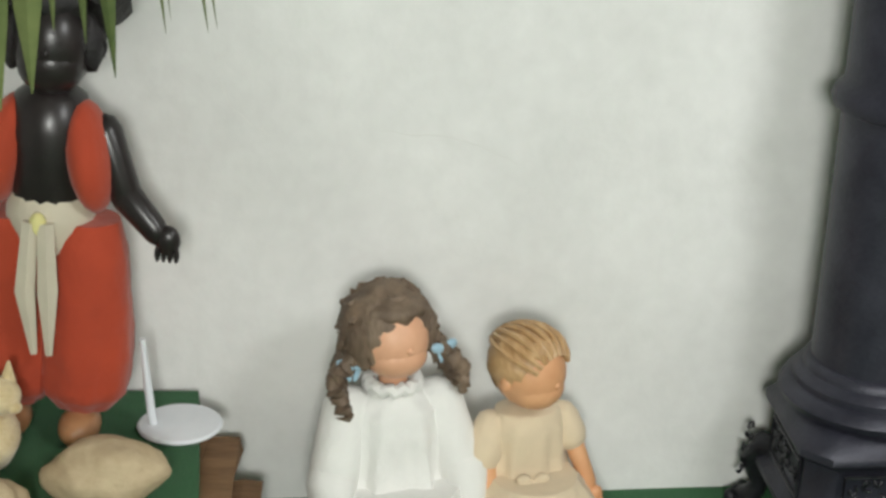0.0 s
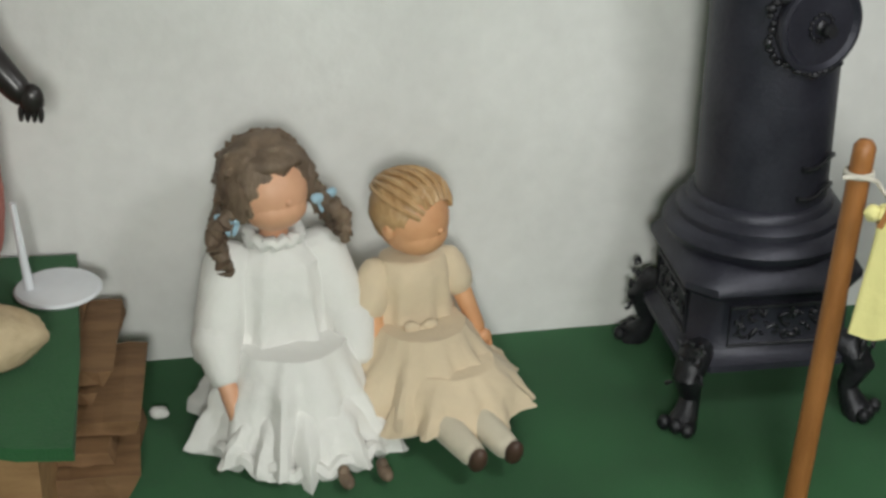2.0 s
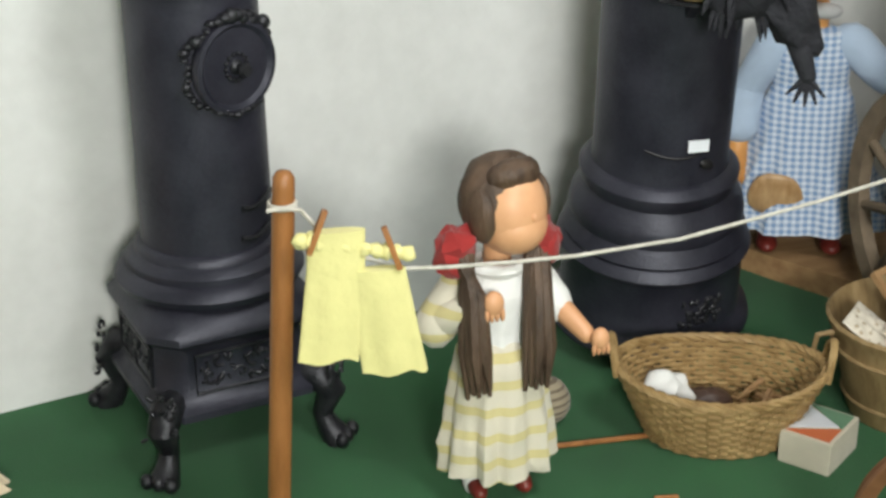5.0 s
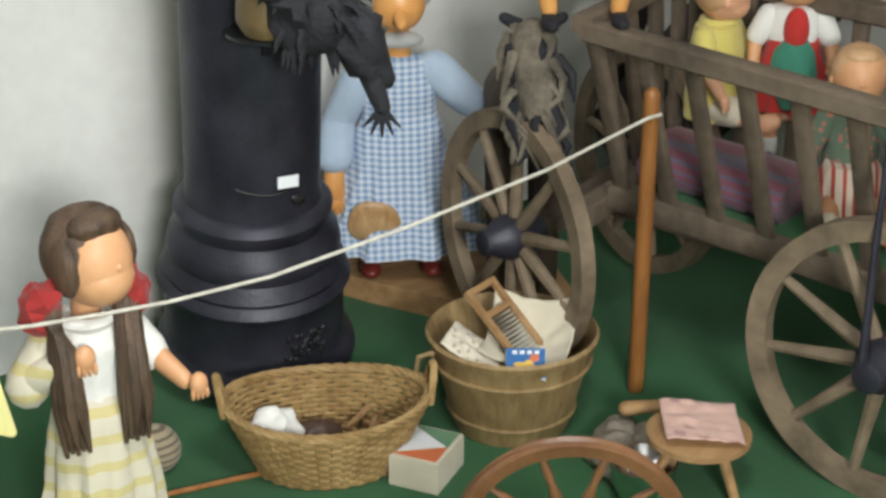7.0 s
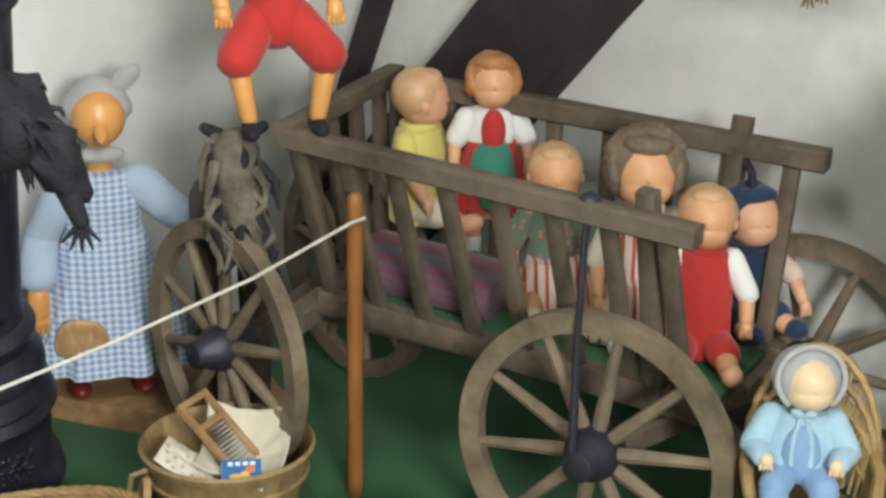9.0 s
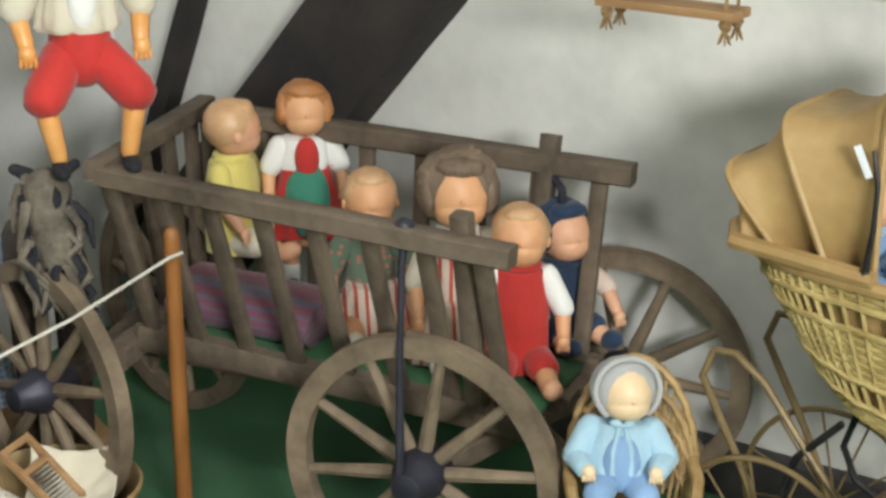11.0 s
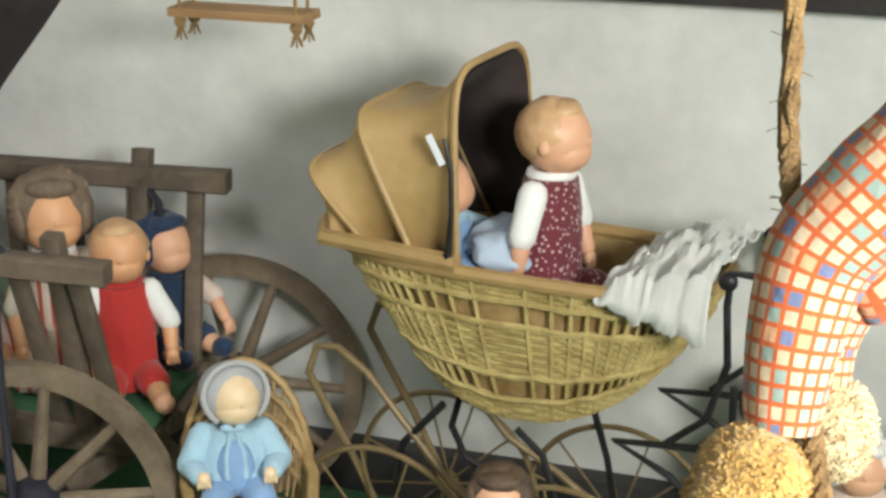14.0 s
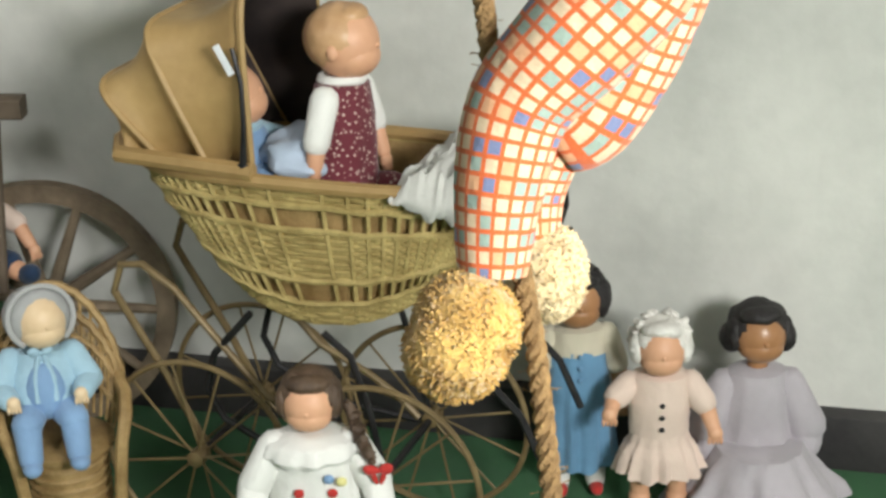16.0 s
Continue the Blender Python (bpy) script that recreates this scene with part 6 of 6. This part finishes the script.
# donkey with rider
def b_donkey(bm):
    # 0 hide, 1 ragged grey, 2 black
    limb(bm, (0.0, 0.02, 0.50), (0.0, 0.20, 0.50), 0.085, 0.085, 0, 18)
    for x in (-0.05, 0.05):
        for y in (0.0, 0.20):
            limb(bm, (x, y, 0.46), (x, y, 0.03), 0.034, 0.022, 0)
    limb(bm, (0, -0.01, 0.54), (0, -0.12, 0.70), 0.06, 0.045, 1, 16)
    limb(bm, (0, -0.12, 0.72), (0, -0.19, 0.60), 0.05, 0.036, 1, 16)
    rnd = random.Random(5)
    for s in (-1, 1):
        limb(bm, (0.03 * s, -0.09, 0.745), (0.06 * s, -0.10, 0.765), 0.016, 0.012, 2)
    for k in range(70):
        t = rnd.random()
        c = Vector((rnd.uniform(-0.05, 0.05), -0.12 - 0.07 * t + rnd.uniform(-0.03, 0.05), 0.75 - 0.2 * t))
        tube(bm, [c, c + Vector((rnd.uniform(-0.03, 0.03), -0.03, -0.03)), c + Vector((rnd.uniform(-0.04, 0.04), -0.035, -0.09))], [0.012, 0.010, 0.003], 5, mi=1 if k % 3 else 2)


bm = bmesh.new()
b_donkey(bm)
ob = part("toy_donkey", bm, [HIDE, MANE, BLACKCLOTH])
ob.matrix_world = pose(2.535, 1.10, 0.06, 0, 0, -32)
tagged(ob, "ragged brown and grey toy donkey standing on the step", "toy")


def d_rider(bm):
    # 0 trousers, 1 skin, 2 jacket, 3 shoes, 4 shirt
    limb(bm, (0, 0, 0.02), (0, 0.0, 0.10), 0.07, 0.062, 0, 18)
    skirt(bm, [(0.03, 0.30), (0.065, 0.28), (0.075, 0.20), (0.09, 0.09), (0.085, 0.08)], 8, 0.05, 2, flat=0.75, seed=91)
    blob(bm, (0, -0.05, 0.17), (0.035, 0.03, 0.09), 4)
    for s, k in ((-1, 0), (1, 1)):
        limb(bm, (0.04 * s, -0.01, 0.02), (0.095 * s, -0.085, -0.045), 0.048, 0.046, 0, 16)
        limb(bm, (0.095 * s, -0.085, -0.06), (0.075 * s, -0.09, -0.175), 0.026, 0.019, 1)
        shoe(bm, (0.075 * s, -0.10, -0.20), 0.075, 3)
        limb(bm, (0.07 * s, 0, 0.26), (0.13 * s, -0.01, 0.13), 0.036, 0.036, 2)
        limb(bm, (0.13 * s, -0.01, 0.12), (0.12 * s, -0.05, 0.06), 0.022, 0.018, 1)
        hand(bm, (0.12 * s, -0.06, 0.045), 0.02, 1)
    limb(bm, (0, 0, 0.30), (0, 0, 0.34), 0.024, 0.024, 1)
    blob(bm, (0, -0.01, 0.40), (0.055, 0.058, 0.066), 1)
    blob(bm, (0, 0.01, 0.43), (0.06, 0.06, 0.05), 3, rough=0.006)


doll("puppet in red knee breeches and cream jacket riding the donkey", pose(2.515, 0.915, 1.02, 0, 0, -36) @ Matrix.Scale(0.86, 4), d_rider, [SCARLET, SKIN_WOOD, OFFWHITE, BLACKCLOTH, WHITE])

# rolled rug in the cart
bm = bmesh.new()
rings = []
for i in range(14):
    t = i / 13
    rings.append([Vector((0.11 * math.cos(a) * (1 + 0.06 * noise.noise(Vector((a, t * 3, 1)))), 0.34 * (t - 0.5), 0.055 + 0.055 * math.sin(a) * (1 + 0.15 * noise.noise(Vector((a * 2, t * 4, 5)))))) for a in np.linspace(0, 6.28, 22)[:-1]])
loft(bm, rings)
ob = part("folded_rug", bm, RUG)
ob.matrix_world = pose(2.87, 0.80, 0.385, 3, 0, 8)
tagged(ob, "folded purple striped rag rug in the cart", "rug")


# ---- wicker chair ----
ch = thing("wicker_chair", pose(2.80, -0.085, 0.0, 0, 0, -66) @ Matrix.Diagonal((0.9, 0.9, 0.9, 1)), "small wicker peacock armchair for a doll", "chair")
bm = bmesh.new()
for r in range(12):
    tube(bm, [(0.075 * math.cos(a) * (1 + 0.01 * math.sin(a * 20 + r * 3)), 0.07 * math.sin(a), 0.01 + 0.26 * r / 11) for a in np.linspace(0, 6.28, 40)[:-1]], 0.0062, 5, closed=True)
    lathe(bm, [(0.072, 0.02), (0.072, 0.27)], 30) if r == 0 else None
part("base_drum", bm, WICKER, ch)["kind"] = "stuff"
part("seat", lathe(bmesh.new(), [(0.085, 0.268), (0.095, 0.275), (0.095, 0.285), (0.08, 0.295)], 36), WICKER, ch)


def back(u, v):
    """The fan of the chair: u across, v from seat to top."""
    a = math.pi * (1 - u)
    k = 0.30 + 0.70 * v
    return Vector((0.125 * math.cos(a) * (0.75 + 0.25 * v), 0.055 + 0.03 * v - 0.085 * abs(math.cos(a)) ** 1.5 * (1 - 0.4 * v), 0.29 + (0.275 * math.sin(a) ** 0.8 + 0.035) * k * (0.45 + 0.55 * v)))


for v, r in ((1.0, 0.0085), (0.86, 0.0085), (0.70, 0.006), (0.40, 0.005)):
    part("hoop", tube(bmesh.new(), [back(u, v) + Vector((0.002 * math.sin(u * 90), 0, 0)) for u in np.linspace(0, 1, 40)], r, 6), WICKER, ch)
bm = bmesh.new()
for k in range(17):
    u = 0.06 + 0.88 * k / 16
    tube(bm, [back(u, v) for v in (0.02, 0.35, 0.7, 0.86, 1.0)], 0.0032, 5)
    for s in (-0.05, 0.05):
        tube(bm, [back(min(1, max(0, u + s * (1 - v) * 1.5)), v) for v in (0.35, 0.55, 0.8)], 0.0022, 4)
part("fan_lattice", bm, WICKER, ch)["kind"] = "stuff"
for s in (-1, 1):
    part("armrest", tube(bmesh.new(), [(0.115 * s, 0.03, 0.40), (0.122 * s, -0.03, 0.385), (0.115 * s, -0.075, 0.36), (0.10 * s, -0.09, 0.30), (0.09 * s, -0.085, 0.2), (0.085 * s, -0.06, 0.02)], 0.013, 8), WICKER, ch)

# swing
sg = thing("doll_swing", pose(3.10, 0.0, 1.115, 0, 0, -96), "small pine swing board hanging on knotted cords", "swing")
part("seat_board", box(bmesh.new(), (0.27, 0.075, 0.016), pose(0, 0, 0), 0.002), WOOD_RAW, sg)
for x in (-0.115, 0.115):
    for y in (-0.026, 0.026):
        bm = bmesh.new()
        tube(bm, [(x, y, -0.012), (x, y, 0.12), (x, 0, 0.30), (x, 0, 1.18)], 0.0035, 6)
        blob(bm, (x, y, -0.018), (0.011, 0.011, 0.012), seg=10, rough=0.004, freq=200)
        for k in range(5):
            tube(bm, [(x, y, -0.02), (x + 0.012 * math.cos(k * 1.3), y + 0.012 * math.sin(k * 1.3), -0.05)], [0.003, 0.0015], 5)
        part("cord", bm, ROPE, sg, "knotted hemp cord")

# bedding in the pram
ob = part("baby_blanket", blob(bmesh.new(), (0, 0, 0), (0.075, 0.105, 0.045), 0, (0, 8, 0), 30, 0.022, 30, 4.0), BABYBLUE_P)
ob.matrix_world = pose(2.94, -0.53, 0, 0, 0, -105.7) @ pose(-0.035, -0.01, 0.765)
tagged(ob, "crumpled pale blue blanket over the lying baby doll", "blanket")
LINEN_W = cloth("washed_white_linen", (0.58, 0.57, 0.54), 0.85)
bm = bmesh.new()
nx, ny = 44, 30
vs = []
for i in range(nx + 1):
    row = []
    for k in range(ny + 1):
        u, v = i / nx, k / ny - 0.5
        x = 0.18 + 0.185 * u
        y = 0.36 * v
        over = max(0, abs(y) - 0.145)
        z = 0.770 + 0.045 * math.sin(u * 2.9) * (1 - (2 * v) ** 2) + 0.03 * u * u - over * (0.5 + 2.2 * u) + 0.02 * noise.noise(Vector((i * 0.16, k * 0.2, 2))) + 0.008 * noise.noise(Vector((i * 0.5, k * 0.5, 7)))
        row.append(bm.verts.new((x, math.copysign(min(abs(y), 0.172 + 0.004 * noise.noise(Vector((i * 0.2, 0, 3)))), y), z)))
    vs.append(row)
for i in range(nx):
    for k in range(ny):
        bm.faces.new((vs[i][k], vs[i + 1][k], vs[i + 1][k + 1], vs[i][k + 1]))
ob = part("white_coverlet", bm, LINEN_W)
so = ob.modifiers.new("thickness", "SOLIDIFY")
so.thickness = 0.004
ob.matrix_world = pose(2.94, -0.53, 0, 0, 0, -105.7)
tagged(ob, "rumpled white coverlet hanging over the pram's edge", "bedding")


# ---- stuffed figure climbing a rope ----
def plaid():
    """Orange lines round cream, teal and blue squares, along the cloth."""
    m = PLAID
    n, l = m.node_tree.nodes, m.node_tree.links
    b = n["Principled BSDF"]
    uv = n.new("ShaderNodeUVMap")
    uv.uv_map = "weave"
    fl = n.new("ShaderNodeVectorMath")
    fl.operation = "FLOOR"
    l.new(uv.outputs[0], fl.inputs[0])
    wn = n.new("ShaderNodeTexWhiteNoise")
    wn.noise_dimensions = "2D"
    l.new(fl.outputs[0], wn.inputs["Vector"])
    ramp = n.new("ShaderNodeValToRGB")
    ramp.color_ramp.interpolation = "CONSTANT"
    e = ramp.color_ramp.elements
    e[0].position, e[0].color = 0.0, (0.60, 0.46, 0.31, 1)
    e[1].position, e[1].color = 0.46, (0.25, 0.33, 0.29, 1)
    e.new(0.68).color = (0.62, 0.33, 0.18, 1)
    e.new(0.86).color = (0.14, 0.17, 0.30, 1)
    l.new(wn.outputs["Value"], ramp.inputs[0])
    fr = n.new("ShaderNodeVectorMath")
    fr.operation = "FRACTION"
    l.new(uv.outputs[0], fr.inputs[0])
    sp = n.new("ShaderNodeSeparateXYZ")
    l.new(fr.outputs[0], sp.inputs[0])
    mx = n.new("ShaderNodeMath")
    mx.operation = "MINIMUM"
    l.new(sp.outputs[0], mx.inputs[0])
    l.new(sp.outputs[1], mx.inputs[1])
    lt = n.new("ShaderNodeMath")
    lt.operation, lt.inputs[1].default_value = "LESS_THAN", 0.27
    l.new(mx.outputs[0], lt.inputs[0])
    mix = n.new("ShaderNodeMix")
    mix.data_type = "RGBA"
    l.new(lt.outputs[0], mix.inputs[0])
    l.new(ramp.outputs[0], mix.inputs[6])
    mix.inputs[7].default_value = (0.56, 0.105, 0.022, 1)
    l.new(mix.outputs[2], b.inputs["Base Color"])


plaid()


def sleeve(bm, path, rad, mi, cell=0.018, seg=28, off=0.0):
    """A stuffed cloth tube with weave coordinates."""
    layer = bm.loops.layers.uv.get("weave") or bm.loops.layers.uv.new("weave")
    pts = [Vector(p) for p in path]
    fine, fr = [], []
    for k in range(len(pts) - 1):
        p0, p1, p2, p3 = pts[max(0, k - 1)], pts[k], pts[k + 1], pts[min(len(pts) - 1, k + 2)]
        for j in range(8):
            t = j / 8
            fine.append(0.5 * ((2 * p1) + (p2 - p0) * t + (2 * p0 - 5 * p1 + 4 * p2 - p3) * t * t + (3 * p1 - p0 - 3 * p2 + p3) * t ** 3))
            fr.append(rad[k] + (rad[k + 1] - rad[k]) * t)
    fine.append(pts[-1])
    fr.append(rad[-1])
    rings, side, arc = [], None, [0.0]
    for i, p in enumerate(fine):
        d = (fine[min(i + 1, len(fine) - 1)] - fine[max(i - 1, 0)]).normalized()
        side = side or d.cross(Vector((1, 0, 0.2))).normalized()
        side = (side - d * side.dot(d)).normalized()
        up = d.cross(side)
        if i:
            arc.append(arc[-1] + (p - fine[i - 1]).length)
        rings.append([bm.verts.new(p + fr[i] * (1 + 0.03 * noise.noise(p * 25 + Vector((k, 0, 0)))) * (math.cos(2 * math.pi * k / seg) * side + math.sin(2 * math.pi * k / seg) * up)) for k in range(seg)])
    around = 2 * math.pi * (sum(rad) / len(rad)) / cell
    for i in range(len(rings) - 1):
        for k in range(seg):
            j = (k + 1) % seg
            f = bm.faces.new((rings[i][k], rings[i][j], rings[i + 1][j], rings[i + 1][k]))
            f.material_index = mi
            for lp, (a, b) in zip(f.loops, ((k, i), (k + 1, i), (k + 1, i + 1), (k, i + 1))):
                lp[layer].uv = (a / seg * round(around) + off, arc[b] / cell + off)
    for r in (rings[0], rings[-1]):
        bm.faces.new(r).material_index = mi


def fur_foot(bm, c, r, rot, mi, seed):
    blob(bm, c, r, mi, rot, 30, 0.004, 50, seed)
    rnd = random.Random(int(seed))
    m = pose(*c, *rot)
    for k in range(2200):
        a, b = rnd.uniform(0, 6.28), math.asin(rnd.uniform(-1, 1))
        d = Vector((math.cos(a) * math.cos(b) * r[0], math.sin(a) * math.cos(b) * r[1], math.sin(b) * r[2]))
        q = m @ d
        o = (q - Vector(c)).normalized() * 0.0025
        tube(bm, [q - o * 0.3, q + o + Vector((rnd.uniform(-1, 1), rnd.uniform(-1, 1), rnd.uniform(-1.4, 0.4))) * 0.0025], [0.0016, 0.0007], 3, mi=mi)


def b_climber(bm):
    # 0 plaid, 1 gold plush, 2 cream plush
    sleeve(bm, [(2.36, -1.11, 1.36), (2.345, -1.06, 1.24), (2.335, -1.03, 1.165), (2.32, -0.97, 1.10), (2.308, -0.92, 1.04), (2.285, -0.90, 0.96), (2.265, -0.893, 0.875)], [0.058, 0.058, 0.062, 0.060, 0.052, 0.045, 0.034], 0)
    sleeve(bm, [(2.42, -1.13, 1.36), (2.40, -1.07, 1.24), (2.395, -1.045, 1.15), (2.385, -1.01, 1.07), (2.375, -0.975, 1.01), (2.375, -0.945, 0.99), (2.365, -0.925, 0.93), (2.345, -0.925, 0.875)], [0.058, 0.058, 0.064, 0.066, 0.062, 0.048, 0.040, 0.032], 0, off=3.0)
    fur_foot(bm, (2.238, -0.868, 0.830), (0.058, 0.050, 0.056), (0, 20, 30), 1, 3.0)
    fur_foot(bm, (2.225, -0.858, 0.808), (0.058, 0.050, 0.052), (0, 35, 30), 1, 4.0)
    fur_foot(bm, (2.335, -0.945, 0.845), (0.042, 0.040, 0.052), (0, 20, 0), 2, 5.0)


bm = bmesh.new()
b_climber(bm)
tagged(part("stuffed_climber", bm, [PLAID, FUR, FUR_PALE]), "stuffed figure in orange plaid trousers hanging on a rope", "doll")
rp = thing("climbing_rope", pose(0, 0, 0), "coarse twisted hemp rope hanging from the ceiling", "rope")
path = [Vector(p) for p in ((2.37, -0.87, 2.58), (2.345, -0.885, 1.15), (2.315, -0.905, 0.95), (2.285, -0.92, 0.87), (2.245, -0.935, 0.80), (2.20, -0.945, 0.72), (2.15, -0.955, 0.62), (2.08, -0.965, 0.42), (2.02, -0.97, 0.2), (2.0, -0.97, 0.006))]
for s in range(3):
    bm = bmesh.new()
    pp = []
    for i in range(240):
        t = i / 239 * (len(path) - 1)
        k = min(int(t), len(path) - 2)
        p = path[k].lerp(path[k + 1], t - k)
        a = p.z * 150 + s * 2.094
        pp.append(p + Vector((0.0055 * math.cos(a), 0.0055 * math.sin(a), 0)))
    tube(bm, pp, 0.0062, 6)
    part("strand", bm, ROPE, rp)
bm = bmesh.new()
rnd = random.Random(2)
for k in range(90):
    z = rnd.uniform(0.6, 1.6)
    t = next(i for i in range(len(path) - 1) if path[i].z >= z >= path[i + 1].z)
    p = path[t].lerp(path[t + 1], (path[t].z - z) / (path[t].z - path[t + 1].z))
    a = rnd.uniform(0, 6.28)
    tube(bm, [p, p + Vector((0.02 * math.cos(a), 0.02 * math.sin(a), rnd.uniform(-0.01, 0.01)))], 0.0006, 3)
part("frayed_fibre", bm, ROPE, rp)["kind"] = "stuff"


# ---- the groups are set into the room, each from the plan in which it was modelled ----
def settle(names, x, y, z, turn, size, tall, origin):
    m = pose(x, y, z, 0, 0, turn) @ Matrix.Diagonal((size, size, size * tall, 1)) @ Matrix.Translation([-v for v in origin])
    for n in names.split():
        ob = bpy.data.objects[n]
        ob.matrix_world = m @ ob.matrix_world


settle("doll", 0.549, 2.133, 0, 14.4, 1.022, 0.955, (0.270, 1.698, 0))
settle("doll.001", 0.821, 2.161, 0, 14.0, 1.019, 0.961, (0.537, 1.653, 0))
settle("doll.002", 0.072, 2.051, 0, 11.1, 1.07, 0.916, (-0.189, 1.735, 0))
settle("doll_stand stone stone.001 toy_cat platform_felt platform_box paper_scrap", 0.104, 2.051, 0, 11.1, 1.109, 0.884, (-0.189, 1.735, 0))
settle("board board.001 board.002 board.003 board.004 board.005", 0.062, 2.051, 0, 11.1, 1.08, 0.884, (-0.189, 1.735, 0))
settle("hanging_plant", 0.288, 1.143, 1.320, 9.2, 1.0, 1.0, (-0.133, 1.233, 1.155))
settle("doll.003", 1.872, 1.832, 0, 10.1, 0.95, 1.10, (1.574, 1.165, 0))
settle("bloomers clothes_peg clothes_peg.001", 1.553, 1.655, 0.632, 10.7, 1.04, 0.943, (1.258, 1.080, 0.559))
settle("wicker_basket white_rag leather_purse striped_cloth blue_cloth pink_ball wooden_peg wooden_peg.001 wooden_peg.002 wooden_peg.003 wooden_peg.004 wooden_peg.005 wooden_peg.006 wooden_peg.007 wooden_peg.008 wooden_peg.009 wooden_peg.010", 2.313, 1.895, 0, 9.9, 0.985, 0.949, (1.943, 1.000, 0))
settle("wash_tub washboard soap_carton linen_cloth lace_doily", 2.718, 1.842, 0, 5.5, 0.955, 0.99, (2.368, 0.930, 0))
settle("cardboard_box", 2.481, 1.750, 0, 13.5, 1.0, 0.98, (2.085, 0.834, 0))
settle("stick stick.001 rag_ball", 2.085, 1.954, 0, 7.8, 1.022, 0.994, (1.722, 1.118, 0))
settle("footstool pink_cloth stone.002 stone.003 stone.004 stone.005 driftwood tin_bowl", 2.861, 1.519, 0, 6.8, 1.034, 0.878, (2.408, 0.549, 0))
settle("spinning_wheel", 2.415, 1.210, 0, 8.8, 1.021, 0.947, (2.001, 0.386, 0))
settle("round_stove", 2.400, 2.252, 0, 9.9, 0.957, 0.966, (2.055, 1.313, 0))
settle("copper_kettle warming_plate", 2.328, 2.013, 0.885, 9.8, 1.0, 1.03, (1.979, 1.213, 0.880))
settle("doll.004", 2.865, 2.465, 0, 6.5, 0.927, 0.998, (2.470, 1.464, 0))
settle("toy_donkey", 2.904, 2.030, 0, 0.8, 0.981, 0.968, (2.479, 1.027, 0))
settle("doll.018", 2.962, 1.939, 1.007, 8.4, 1.07, 0.993, (2.485, 0.877, 1.045))
settle("toy_raven", 2.341, 1.909, 0.900, 2.4, 0.9, 0.967, (2.194, 1.236, 0.781))
settle("handcart cart_cloth folded_rug doll.005 doll.006 doll.007 doll.008 doll.009 doll.012", 3.420, 1.610, 0, 9.6, 0.985, 1.0, (2.973, 0.568, 0))
settle("wicker_chair doll.010", 3.313, 0.872, 0, 13.9, 1.056, 0.938, (2.799, -0.080, 0))
settle("doll.016", 3.536, 0.446, 0, 16.2, 1.02, 1.0, (2.938, -0.530, 0))
settle("wicker_pram doll.017 baby_blanket white_coverlet", 3.558, 0.404, 0, 16.2, 1.02, 1.0, (2.938, -0.530, 0))
settle("doll.011", 3.264, 0.319, 0, 12.2, 1.048, 0.952, (2.687, -0.572, 0))
settle("doll.013", 3.846, 0.036, 0, 13.1, 0.992, 0.976, (3.107, -1.017, 0))
settle("doll.014", 3.782, -0.148, 0, 14.1, 1.0, 0.972, (3.022, -1.175, 0))
settle("doll.015", 3.921, -0.314, 0, 17.0, 1.023, 0.945, (3.111, -1.382, 0))
settle("stuffed_climber climbing_rope", 1.883, -0.494, 1.306, 16.5, 0.605, 0.946, (2.274, -0.884, 0.836))
settle("doll_swing", 3.516, 0.964, 1.141, 13.5, 1.006, 1.013, (3.100, 0, 1.099))
